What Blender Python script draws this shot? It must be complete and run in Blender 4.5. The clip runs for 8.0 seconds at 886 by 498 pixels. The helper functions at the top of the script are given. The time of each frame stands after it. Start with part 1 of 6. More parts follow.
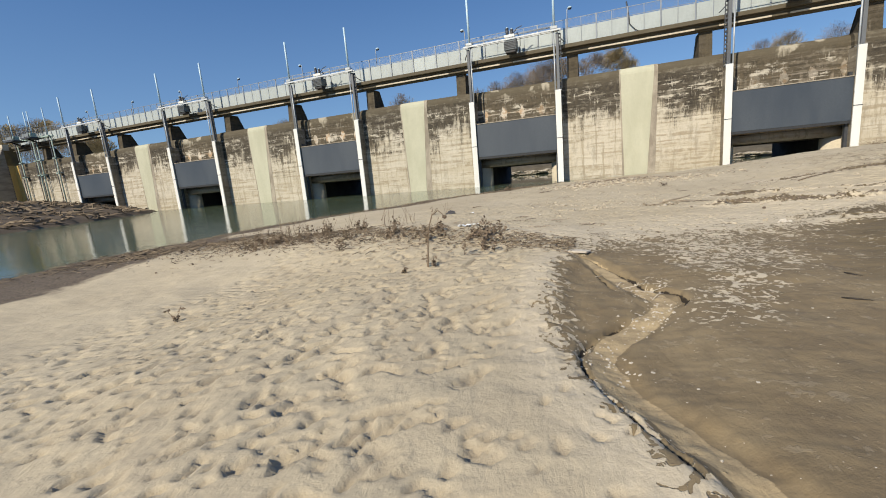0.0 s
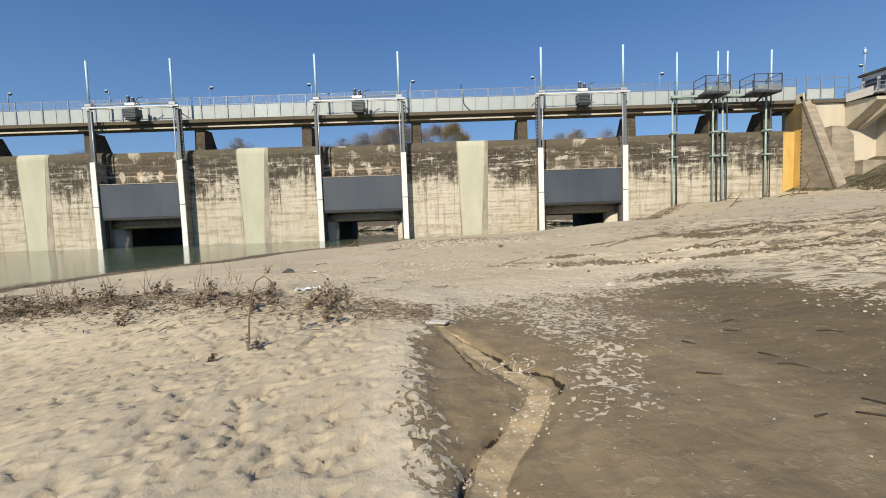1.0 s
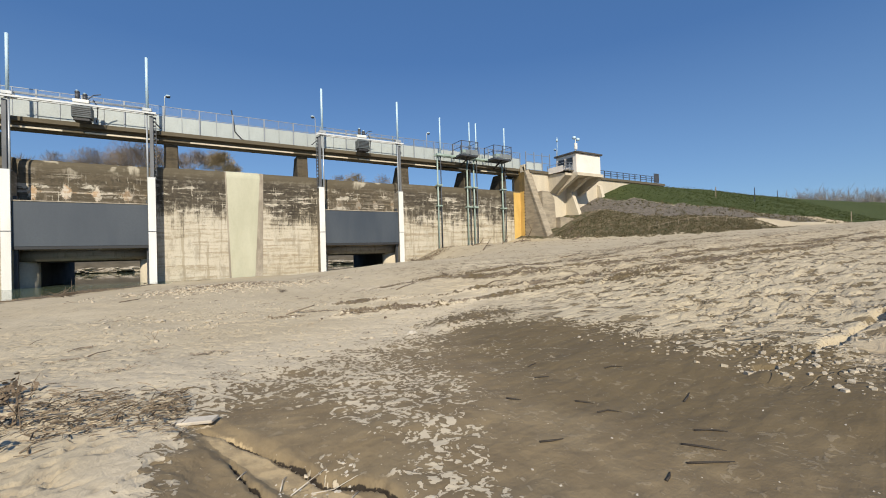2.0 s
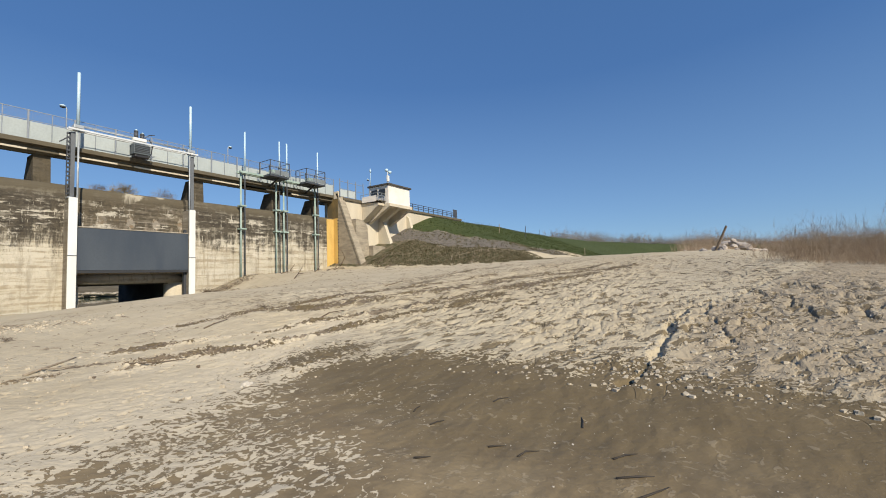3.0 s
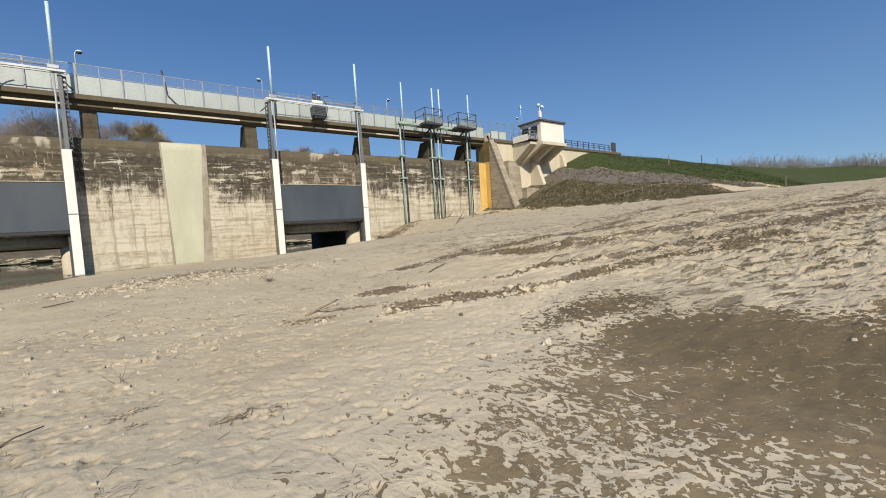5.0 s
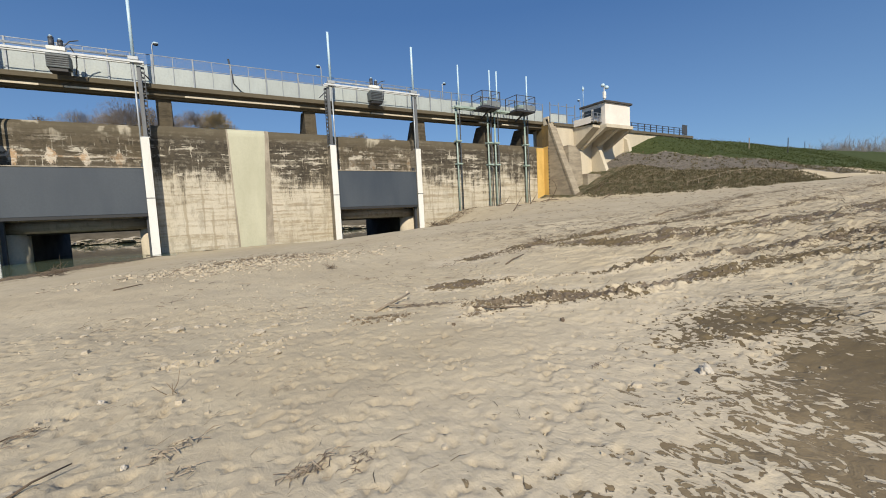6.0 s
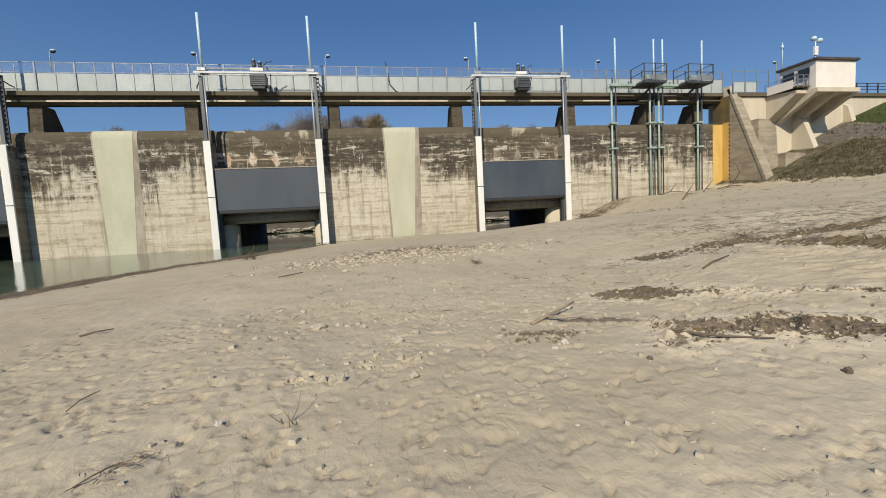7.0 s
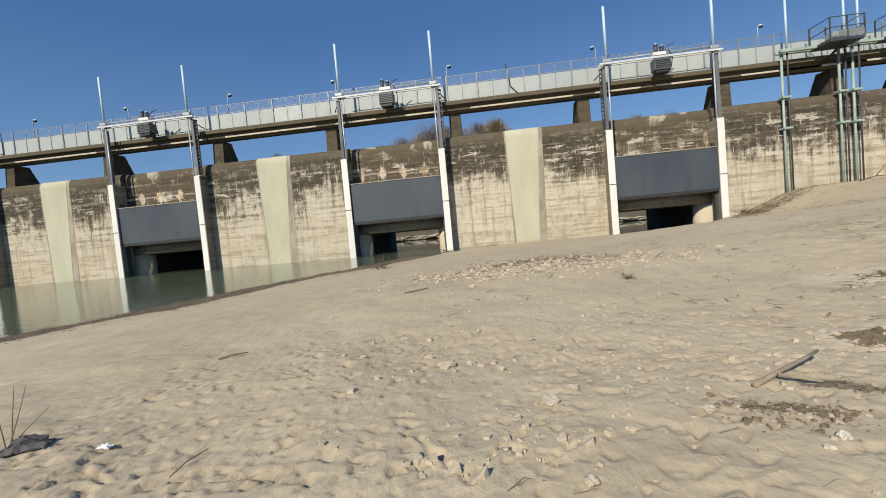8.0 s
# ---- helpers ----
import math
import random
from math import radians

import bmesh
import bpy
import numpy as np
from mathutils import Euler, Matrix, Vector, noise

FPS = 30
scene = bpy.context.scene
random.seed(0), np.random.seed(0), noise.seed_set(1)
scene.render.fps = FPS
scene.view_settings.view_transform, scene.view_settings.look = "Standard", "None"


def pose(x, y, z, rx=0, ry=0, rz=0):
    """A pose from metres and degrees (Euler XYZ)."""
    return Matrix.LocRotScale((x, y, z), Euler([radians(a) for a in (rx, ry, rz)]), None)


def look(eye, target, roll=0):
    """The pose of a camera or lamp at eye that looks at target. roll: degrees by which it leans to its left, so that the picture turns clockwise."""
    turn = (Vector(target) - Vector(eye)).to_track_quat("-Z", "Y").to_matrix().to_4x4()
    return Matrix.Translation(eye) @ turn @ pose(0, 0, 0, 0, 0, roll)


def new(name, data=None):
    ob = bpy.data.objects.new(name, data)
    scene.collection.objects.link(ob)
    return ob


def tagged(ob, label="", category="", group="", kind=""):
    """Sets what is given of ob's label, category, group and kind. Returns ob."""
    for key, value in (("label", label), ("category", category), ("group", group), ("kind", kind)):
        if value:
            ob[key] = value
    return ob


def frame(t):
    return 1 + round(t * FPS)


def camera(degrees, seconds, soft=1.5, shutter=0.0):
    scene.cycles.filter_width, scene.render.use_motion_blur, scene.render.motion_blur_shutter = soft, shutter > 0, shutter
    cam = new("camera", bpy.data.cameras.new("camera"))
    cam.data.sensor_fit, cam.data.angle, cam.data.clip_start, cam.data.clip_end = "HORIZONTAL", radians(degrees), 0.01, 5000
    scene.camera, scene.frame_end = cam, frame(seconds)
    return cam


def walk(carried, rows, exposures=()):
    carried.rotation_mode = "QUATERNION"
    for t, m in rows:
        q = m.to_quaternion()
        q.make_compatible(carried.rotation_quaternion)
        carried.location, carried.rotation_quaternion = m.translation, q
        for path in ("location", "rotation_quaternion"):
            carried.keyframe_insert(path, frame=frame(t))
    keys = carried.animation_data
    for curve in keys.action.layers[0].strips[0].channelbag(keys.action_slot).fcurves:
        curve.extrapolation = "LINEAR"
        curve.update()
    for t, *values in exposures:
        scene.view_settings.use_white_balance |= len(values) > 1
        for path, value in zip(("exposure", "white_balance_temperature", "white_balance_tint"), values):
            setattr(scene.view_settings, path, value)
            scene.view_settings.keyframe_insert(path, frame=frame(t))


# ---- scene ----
cam = camera(94.0, 8.0, soft=1.0)
PATH = [
    (0, (-1.541, -3.309, -0.196), (-2.247, -1.471, -0.549), -5.0),
    (0.5, (-1.702, -2.769, -0.19), (-2.11, -0.829, -0.46), -3.6),
    (0.6, (-1.732, -2.69, -0.169), (-2.063, -0.733, -0.413), -3.3),
    (1, (-1.771, -2.306, -0.158), (-1.749, -0.311, -0.295), -2.0),
    (1.5, (-1.737, -1.71, -0.093), (-1.214, 0.221, -0.126), -1.5),
    (2, (-1.795, -1.155, -0.084), (-0.774, 0.565, -0.062), -1.6),
    (2.2, (-1.8, -0.965, -0.088), (-0.61, 0.642, -0.05), -1.7),
    (3.3, (-2.073, 0.375, -0.04), (-0.355, 1.388, 0.102), -2.0),
    (3.5, (-2.138, 0.634, -0.08), (-0.461, 1.719, 0.025), -1.7),
    (4, (-2.268, 1.382, -0.069), (-0.859, 2.801, -0.045), -4.5),
    (4.2, (-2.354, 1.685, -0.104), (-1.073, 3.22, -0.113), -3.5),
    (5.3, (-2.364, 3.005, -0.056), (-1.199, 4.625, -0.188), -4.1),
    (5.5, (-2.342, 3.29, -0.094), (-1.26, 4.967, -0.223), -4.1),
    (6, (-2.211, 3.923, -0.062), (-1.203, 5.643, -0.218), -2.9),
    (6.5, (-1.869, 4.66, -0.11), (-1.071, 6.488, -0.255), -3.3),
    (7, (-1.925, 5.266, -0.083), (-1.548, 7.224, -0.243), -3.1),
    (7.2, (-1.956, 5.482, -0.07), (-1.73, 7.462, -0.247), -2.6),
    (7.5, (-2.035, 5.838, -0.031), (-1.96, 7.83, -0.198), -2.8),
    (7.7, (-2.071, 6.111, -0.01), (-2.095, 8.104, -0.172), -3.0),
    (8, (-2.066, 6.49, 0.057), (-2.267, 8.477, -0.04), -5.2),
]
walk(cam, [(t, look(eye, target, roll)) for t, eye, target, roll in PATH], [(0, 0.06), (1, 0.10), (2, 0.08), (3.5, 0.13), (4.2, 0.07), (5.5, 0.0), (6.5, -0.08), (7, -0.12), (8, -0.05)])

# world, sun and exposure
SUN_DIR = Vector((-0.42, -1.0, 0.78)).normalized()
world = bpy.data.worlds.new("sky_world")
scene.world = world
world.use_nodes = True
wn, wl = world.node_tree.nodes, world.node_tree.links
wn.clear()
sky = wn.new("ShaderNodeTexSky")
sky.sky_type = "NISHITA"
sky.sun_disc = False
sky.sun_elevation = math.asin(SUN_DIR.z)
sky.sun_rotation = math.atan2(SUN_DIR.x, SUN_DIR.y)
sky.altitude = 0.0
sky.air_density = 1.0
sky.dust_density = 0.0
sky.ozone_density = 5.0
bg = wn.new("ShaderNodeBackground")
bg.inputs["Strength"].default_value = 0.079
wout = wn.new("ShaderNodeOutputWorld")
rich = wn.new("ShaderNodeMix")
rich.data_type, rich.blend_type = "RGBA", "MULTIPLY"
rich.inputs[0].default_value = 1.0
rich.inputs[7].default_value = (0.90, 1.04, 1.18, 1.0)
wl.new(sky.outputs[0], rich.inputs[6])
# thin even haze
haze = wn.new("ShaderNodeMix")
haze.data_type = "RGBA"
haze.inputs[0].default_value = 0.5
way = wn.new("ShaderNodeTexCoord")
split = wn.new("ShaderNodeSeparateXYZ")
fade = wn.new("ShaderNodeMapRange")
for k, v in enumerate((0.0, 0.42, 1.0, 0.0)):
    fade.inputs[k + 1].default_value = v
tone = wn.new("ShaderNodeMix")
tone.data_type = "RGBA"
tone.inputs[6].default_value = (0.92, 2.42, 5.75, 1.0)
tone.inputs[7].default_value = (3.3, 5.5, 8.6, 1.0)
wl.new(way.outputs["Generated"], split.inputs[0])
wl.new(split.outputs[2], fade.inputs[0])
wl.new(fade.outputs[0], tone.inputs[0])
wl.new(tone.outputs[2], haze.inputs[7])
wl.new(rich.outputs[2], haze.inputs[6])
wl.new(haze.outputs[2], bg.inputs[0])
wl.new(bg.outputs[0], wout.inputs[0])
sun_data = bpy.data.lights.new("sun", "SUN")
sun_data.energy = 5.0
sun_data.angle = radians(0.53)
sun_data.color = (1.0, 0.895, 0.725)
sun = new("sun", sun_data)
sun.matrix_world = look((-60, -70, 90), Vector((-60, -70, 90)) - SUN_DIR)
scene.view_settings.exposure = 0.0


# ---- node helpers ----
class Nodes:
    """A small wrapper round a material's node tree."""

    def __init__(self, name):
        self.m = bpy.data.materials.new(name)
        self.m.use_nodes = True
        self.t = self.m.node_tree
        self.t.nodes.clear()
        self.out = self.t.nodes.new("ShaderNodeOutputMaterial")
        self.b = self.t.nodes.new("ShaderNodeBsdfPrincipled")
        self.link(self.b.outputs[0], self.out.inputs[0])
        self.co = self.t.nodes.new("ShaderNodeTexCoord").outputs["Object"]

    def link(self, a, b):
        self.t.links.new(a, b)

    def put(self, socket, v):
        if isinstance(v, bpy.types.NodeSocket):
            self.link(v, socket)
        else:
            socket.default_value = v

    def math(self, op, a, b=0.0, c=0.0, clamp=False):
        n = self.t.nodes.new("ShaderNodeMath")
        n.operation, n.use_clamp = op, clamp
        for s, v in zip(n.inputs, (a, b, c)):
            self.put(s, v)
        return n.outputs[0]

    def scaled(self, sx, sy, sz, src=None):
        n = self.t.nodes.new("ShaderNodeVectorMath")
        n.operation = "MULTIPLY"
        self.put(n.inputs[0], src or self.co)
        n.inputs[1].default_value = (sx, sy, sz)
        return n.outputs[0]

    def noise(self, scale, detail=4.0, rough=0.55, co=None, distort=0.0):
        n = self.t.nodes.new("ShaderNodeTexNoise")
        self.link(co or self.co, n.inputs["Vector"])
        n.inputs["Scale"].default_value = scale
        n.inputs["Detail"].default_value = detail
        n.inputs["Roughness"].default_value = rough
        n.inputs["Distortion"].default_value = distort
        return n.outputs["Fac"]

    def voronoi(self, scale, co=None, feature="F1", out="Distance"):
        n = self.t.nodes.new("ShaderNodeTexVoronoi")
        n.feature = feature
        self.link(co or self.co, n.inputs["Vector"])
        n.inputs["Scale"].default_value = scale
        return n.outputs[out]

    def ramp(self, v, lo, hi, a=0.0, b=1.0):
        n = self.t.nodes.new("ShaderNodeMapRange")
        n.interpolation_type = "SMOOTHSTEP"
        self.put(n.inputs[0], v)
        for s, x in zip(n.inputs[1:5], (lo, hi, a, b)):
            self.put(s, x)
        return n.outputs[0]

    def mix(self, f, a, b, how="MIX"):
        n = self.t.nodes.new("ShaderNodeMix")
        n.data_type, n.blend_type = "RGBA", how
        self.put(n.inputs[0], f)
        for s, v in zip(n.inputs[6:8], (a, b)):
            self.put(s, (*v, 1.0) if isinstance(v, tuple) else v)
        return n.outputs[2]

    def attr(self, name):
        n = self.t.nodes.new("ShaderNodeAttribute")
        n.attribute_name = name
        return n.outputs["Fac"]

    def axes(self):
        n = self.t.nodes.new("ShaderNodeSeparateXYZ")
        self.link(self.co, n.inputs[0])
        return n.outputs

    def random(self):
        return self.t.nodes.new("ShaderNodeObjectInfo").outputs["Random"]

    def island(self):
        return self.t.nodes.new("ShaderNodeNewGeometry").outputs["Random Per Island"]

    def bump(self, h, strength, dist):
        n = self.t.nodes.new("ShaderNodeBump")
        n.inputs["Strength"].default_value = strength
        n.inputs["Distance"].default_value = dist
        self.link(h, n.inputs["Height"])
        self.link(n.outputs[0], self.b.inputs["Normal"])

    def done(self, colour, rough=0.8, metal=0.0, spec=None):
        self.put(self.b.inputs["Base Color"], (*colour, 1.0) if isinstance(colour, tuple) else colour)
        self.put(self.b.inputs["Roughness"], rough)
        self.put(self.b.inputs["Metallic"], metal)
        if spec is not None:
            self.b.inputs["Specular IOR Level"].default_value = spec
        return self.m


def plain(name, c1, c2, scale=1.5, rough=0.8, metal=0.0, bump=0.25, fine=30.0, dist=0.01, streak=0.0, vary=0.0):
    """Two colours mixed by a coarse and a fine noise, with fine relief; streak stretches the stains upright."""
    n = Nodes(name)
    co = n.scaled(1, 1, 1 - streak) if streak else n.co
    big = n.ramp(n.noise(scale, 5, 0.6, co), 0.35, 0.68)
    col = n.mix(big, c1, c2)
    tiny = n.noise(fine, 3, 0.6)
    col = n.mix(n.ramp(tiny, 0.3, 0.8, 0.0, 0.35), col, tuple(0.6 * v for v in c2))
    if vary:
        col = n.mix(n.math("MULTIPLY", n.random(), vary), col, tuple(0.45 * v for v in c1))
    n.bump(tiny, bump, dist)
    return n.done(col, n.ramp(big, 0, 1, rough, min(1, rough + 0.12)), metal)


def concrete(name, dry, dark, z_dark, z_full, lines=True, splash=False, amount=1.0):
    """Weathered formwork concrete: pale below, with a crust of moss, courses and run-down streaks above."""
    n = Nodes(name)
    n.co = n.t.nodes.new("ShaderNodeNewGeometry").outputs["Position"]
    x, y, z = n.axes()
    patch = n.noise(0.16, 6, 0.68)
    mid = n.noise(1.1, 6, 0.68)
    fine = n.noise(7.0, 5, 0.7)
    # bent coordinates keep runs and courses from lying on a grid
    bend = n.t.nodes.new("ShaderNodeTexNoise")
    bend.inputs["Scale"].default_value = 0.8
    n.link(n.co, bend.inputs["Vector"])
    warp = n.t.nodes.new("ShaderNodeVectorMath")
    warp.operation = "MULTIPLY_ADD"
    n.link(bend.outputs["Color"], warp.inputs[0])
    warp.inputs[1].default_value = (0.28, 0.28, 0.22)
    n.link(n.co, warp.inputs[2])
    wco = warp.outputs[0]
    rows = n.noise(1.0, 5, 0.62, n.scaled(0.16, 0.16, 3.2, wco))
    courses = n.noise(1.0, 2, 0.5, n.scaled(0.05, 0.05, 1.5))
    drips = n.noise(1.0, 5, 0.66, n.scaled(2.7, 2.7, 0.10, wco))
    runs = n.noise(1.0, 3, 0.55, n.scaled(6.5, 6.5, 0.32, wco))
    off = lambda v, k: n.math("MULTIPLY", n.math("SUBTRACT", v, 0.5), k)
    lift = n.math("ADD", n.math("ADD", z, off(drips, 8.5)), n.math("ADD", off(patch, 11.0), off(mid, 4.0)))
    crust = n.ramp(lift, z_dark - 1.2, z_dark + 1.6)
    crust = n.math("MULTIPLY", crust, n.ramp(n.math("ADD", mid, off(rows, 0.7)), 0.34, 0.52, 0.62, 1.0))
    # broken dashes of growth that hang below the crust
    hang = n.math("MULTIPLY", n.ramp(n.math("ADD", runs, off(rows, 0.9)), 0.52, 0.60), n.ramp(lift, z_dark - 3.0, z_dark))
    hang = n.math("MULTIPLY", hang, n.ramp(patch, 0.40, 0.58))
    crust = n.math("MULTIPLY", n.math("MAXIMUM", crust, n.math("MULTIPLY", hang, 0.9)), amount)
    col = n.mix(n.ramp(patch, 0.3, 0.7), dry, tuple(v * k for v, k in zip(dry, (0.90, 0.88, 0.84))))
    col = n.mix(n.ramp(courses, 0.46, 0.60, 0.0, 0.38), col, tuple(v * k for v, k in zip(dry, (0.76, 0.71, 0.62))))
    col = n.mix(n.math("MULTIPLY", n.ramp(rows, 0.46, 0.62, 0.0, 0.75), n.ramp(mid, 0.34, 0.56)), col, tuple(v * k for v, k in zip(dry, (0.52, 0.46, 0.37))))
    col = n.mix(n.ramp(drips, 0.52, 0.66, 0.0, 0.65), col, tuple(v * k for v, k in zip(dry, (0.55, 0.50, 0.42))))
    col = n.mix(n.ramp(n.noise(0.9, 6, 0.72, n.scaled(1.6, 1.6, 0.5)), 0.48, 0.66, 0.0, 0.55), col, (0.30, 0.265, 0.205))
    brown = n.mix(n.ramp(mid, 0.40, 0.62), tuple(1.1 * v for v in dark), tuple(v * k for v, k in zip(dark, (2.5, 2.45, 2.35))))
    brown = n.mix(n.ramp(fine, 0.5, 0.7, 0.0, 0.6), brown, tuple(0.75 * v for v in dark))
    col = n.mix(crust, col, brown)
    if lines:
        # pale lime along joints and in thin runs
        rows2 = n.noise(1.0, 4, 0.6, n.scaled(0.30, 0.30, 2.4, wco))
        pale = n.math("MAXIMUM", n.ramp(rows2, 0.55, 0.60), n.ramp(n.math("ADD", runs, off(rows2, 0.5)), 0.60, 0.66))
        pale = n.math("MULTIPLY", pale, n.ramp(n.noise(0.8, 6, 0.75), 0.44, 0.58, 0.0, 0.9))
        pale = n.math("MULTIPLY", pale, n.math("MULTIPLY", n.ramp(z, z_dark - 4.0, z_dark), n.ramp(z, 9.8, 8.2)))
        col = n.mix(n.math("MULTIPLY", pale, 0.9), col, (0.60, 0.555, 0.46))
        # the rounded crest is washed to an even olive brown
        olive = n.math("MULTIPLY", n.ramp(n.math("ADD", z, off(mid, 1.2)), 9.0, 9.9), n.ramp(patch, 0.3, 0.55, 0.5, 0.9))
        col = n.mix(olive, col, n.mix(mid, (0.15, 0.128, 0.088), (0.085, 0.073, 0.052)))
    if splash:
        # lime blooms where water has run out of the joints, with a seam between them
        wave = n.math("PINGPONG", n.math("ADD", x, n.math("ADD", 0.4, off(patch, 1.2))), 1.3)
        wave = n.math("ADD", wave, off(n.noise(2.1, 6, 0.85, n.scaled(1.0, 1.0, 0.6)), 1.7))
        wide = n.ramp(n.math("ABSOLUTE", n.math("SUBTRACT", z, n.math("ADD", 7.2, off(n.noise(0.5, 2), 0.9)))), 0.05, 0.95, 0.46, 0.10)
        wide = n.math("SUBTRACT", wide, n.ramp(z, 7.6, n.math("ADD", 9.2, off(n.noise(0.35, 2), 3.0)), 0.0, 0.5))
        bloom = n.ramp(n.math("SUBTRACT", wide, wave), 0.0, 0.10)
        seam = n.ramp(n.math("ABSOLUTE", n.math("SUBTRACT", n.math("ADD", z, n.math("MULTIPLY", fine, 0.4)), 7.5)), 0.03, 0.12, 1.0, 0.0)
        flow = n.math("MULTIPLY", n.ramp(n.math("ADD", z, off(drips, 5.0)), 8.6, 10.4), n.ramp(n.noise(0.45, 3, 0.5), 0.55, 0.62))
        mark = n.math("MAXIMUM", bloom, n.math("MULTIPLY", seam, 0.65))
        mark = n.math("MULTIPLY", mark, n.math("MULTIPLY", n.ramp(fine, 0.35, 0.5, 0.45, 0.95), n.math("MULTIPLY", n.ramp(n.noise(0.11, 2), 0.40, 0.56, 0.5, 1.0), n.ramp(x, 2.0, 10.0, 1.0, 0.4))))
        col = n.mix(n.math("MULTIPLY", mark, 0.9), col, n.mix(n.ramp(mid, 0.5, 0.6), (0.68, 0.61, 0.50), (0.52, 0.36, 0.22)))
        col = n.mix(n.math("MULTIPLY", flow, 0.75), col, (0.48, 0.44, 0.35))
    col = n.mix(n.ramp(fine, 0.52, 0.72, 0.0, 0.28), col, (0.1, 0.09, 0.07))
    n.bump(n.math("ADD", fine, n.math("MULTIPLY", rows, 1.5)), 0.6, 0.05)
    return n.done(col, 0.92, 0.0, 0.2)


def sand_material():
    """The river bed's sheet: dry sand, wet mud, crust flakes, shore mud, gully silt, grass, gravel and weeds by its zones."""
    n = Nodes("river_sand")
    wet, silt, shore = n.attr("wet"), n.attr("silt"), n.attr("shore")
    grass, gravel, weeds, drift = n.attr("grass"), n.attr("gravel"), n.attr("weeds"), n.attr("drift")
    big, mid, fine = n.noise(0.22, 4, 0.6), n.noise(1.7, 5, 0.62), n.noise(14.0, 5, 0.7)
    grit = n.noise(90.0, 3, 0.7)
    dry = n.mix(n.ramp(big, 0.3, 0.7), (0.52, 0.45, 0.322), (0.46, 0.39, 0.270))
    dry = n.mix(n.ramp(mid, 0.35, 0.75, 0.0, 0.5), dry, (0.37, 0.312, 0.225))
    dry = n.mix(n.ramp(fine, 0.5, 0.8, 0.0, 0.35), dry, (0.30, 0.245, 0.172))
    dry = n.mix(n.math("MULTIPLY", n.math("MULTIPLY", n.ramp(wet, -2.6, -0.9), n.ramp(n.attr("crust"), 0.0, 0.5, 1.0, 0.0)), n.ramp(fine, 0.35, 0.6, 0.75, 0.4)), dry, (0.60, 0.52, 0.385))
    # shade inside the footprints, painted as darker sand
    dry = n.mix(n.math("MULTIPLY", n.attr("print_shade"), 0.62), dry, n.mix(fine, (0.25, 0.207, 0.147), (0.33, 0.275, 0.197)))
    dry = n.mix(n.math("MULTIPLY", n.attr("clay"), n.ramp(mid, 0.3, 0.65, 1.0, 0.55)), dry, n.mix(fine, (0.27, 0.218, 0.148), (0.37, 0.308, 0.22)))
    # thin pale crust that breaks into flakes at the rim of the wet mud
    flakes = n.noise(5.0, 3, 0.5, n.scaled(1.35, 1.0, 1.0), 1.7)
    chips = n.noise(15.0, 3, 0.5, n.scaled(1.3, 1.0, 1.0), 0.8)
    break_up = n.math("ADD", n.math("MULTIPLY", n.math("SUBTRACT", flakes, 0.5), 4.6), n.math("MULTIPLY", n.math("SUBTRACT", chips, 0.5), 2.2))
    edge = n.math("ADD", wet, break_up)
    edge = n.math("ADD", edge, n.math("MULTIPLY", n.math("SUBTRACT", mid, 0.5), 1.2))
    soak_shade = n.ramp(edge, -0.05, 0.08)
    crust = n.attr("crust")
    lie = n.t.nodes.new("ShaderNodeVectorRotate")
    lie.rotation_type = "Z_AXIS"
    lie.inputs["Angle"].default_value = 0.5
    n.link(n.co, lie.inputs["Vector"])
    hollow = n.noise(1.0, 4, 0.62, n.scaled(2.4, 5.0, 1.0, lie.outputs[0]), 0.2)
    hollow = n.math("ADD", hollow, n.math("MULTIPLY", n.math("SUBTRACT", mid, 0.5), 0.35))
    # pits of the crust turn to the mud colour where the bump sinks
    pits = n.math("MULTIPLY", n.ramp(hollow, 0.54, 0.60), n.math("MULTIPLY", crust, 0.9))
    soak_shade = n.math("MAXIMUM", soak_shade, pits)
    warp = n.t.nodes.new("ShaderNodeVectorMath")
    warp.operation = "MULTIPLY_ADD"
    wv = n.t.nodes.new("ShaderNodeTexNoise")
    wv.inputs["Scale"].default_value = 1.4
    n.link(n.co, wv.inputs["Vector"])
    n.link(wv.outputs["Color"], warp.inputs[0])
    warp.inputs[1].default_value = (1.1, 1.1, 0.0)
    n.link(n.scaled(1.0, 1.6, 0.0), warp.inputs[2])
    # crevice shade between crust slabs, put into the colour as mud-dark lines
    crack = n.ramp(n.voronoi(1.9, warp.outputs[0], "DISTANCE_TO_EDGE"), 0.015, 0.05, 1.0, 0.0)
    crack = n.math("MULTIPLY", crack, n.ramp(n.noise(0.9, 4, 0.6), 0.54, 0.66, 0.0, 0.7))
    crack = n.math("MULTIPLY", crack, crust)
    soak_shade = n.math("MAXIMUM", soak_shade, crack)
    mud = n.mix(n.ramp(mid, 0.3, 0.7), (0.208, 0.157, 0.089), (0.257, 0.200, 0.117))
    mud = n.mix(n.ramp(n.noise(2.6, 5, 0.65, n.scaled(1.6, 1, 1)), 0.42, 0.7, 0.0, 0.5), mud, (0.13, 0.10, 0.064))
    mud = n.mix(n.ramp(n.attr("damp"), 0.0, 1.0, 0.0, 0.8), mud, n.mix(mid, (0.112, 0.085, 0.044), (0.152, 0.115, 0.061)))
    col = n.mix(soak_shade, dry, mud)
    # scales of dried skin that curl off the wet mud
    skin = n.attr("flake")
    scale_a = n.noise(5.4, 3, 0.55, n.scaled(1.25, 1.0, 0.0), 1.6)
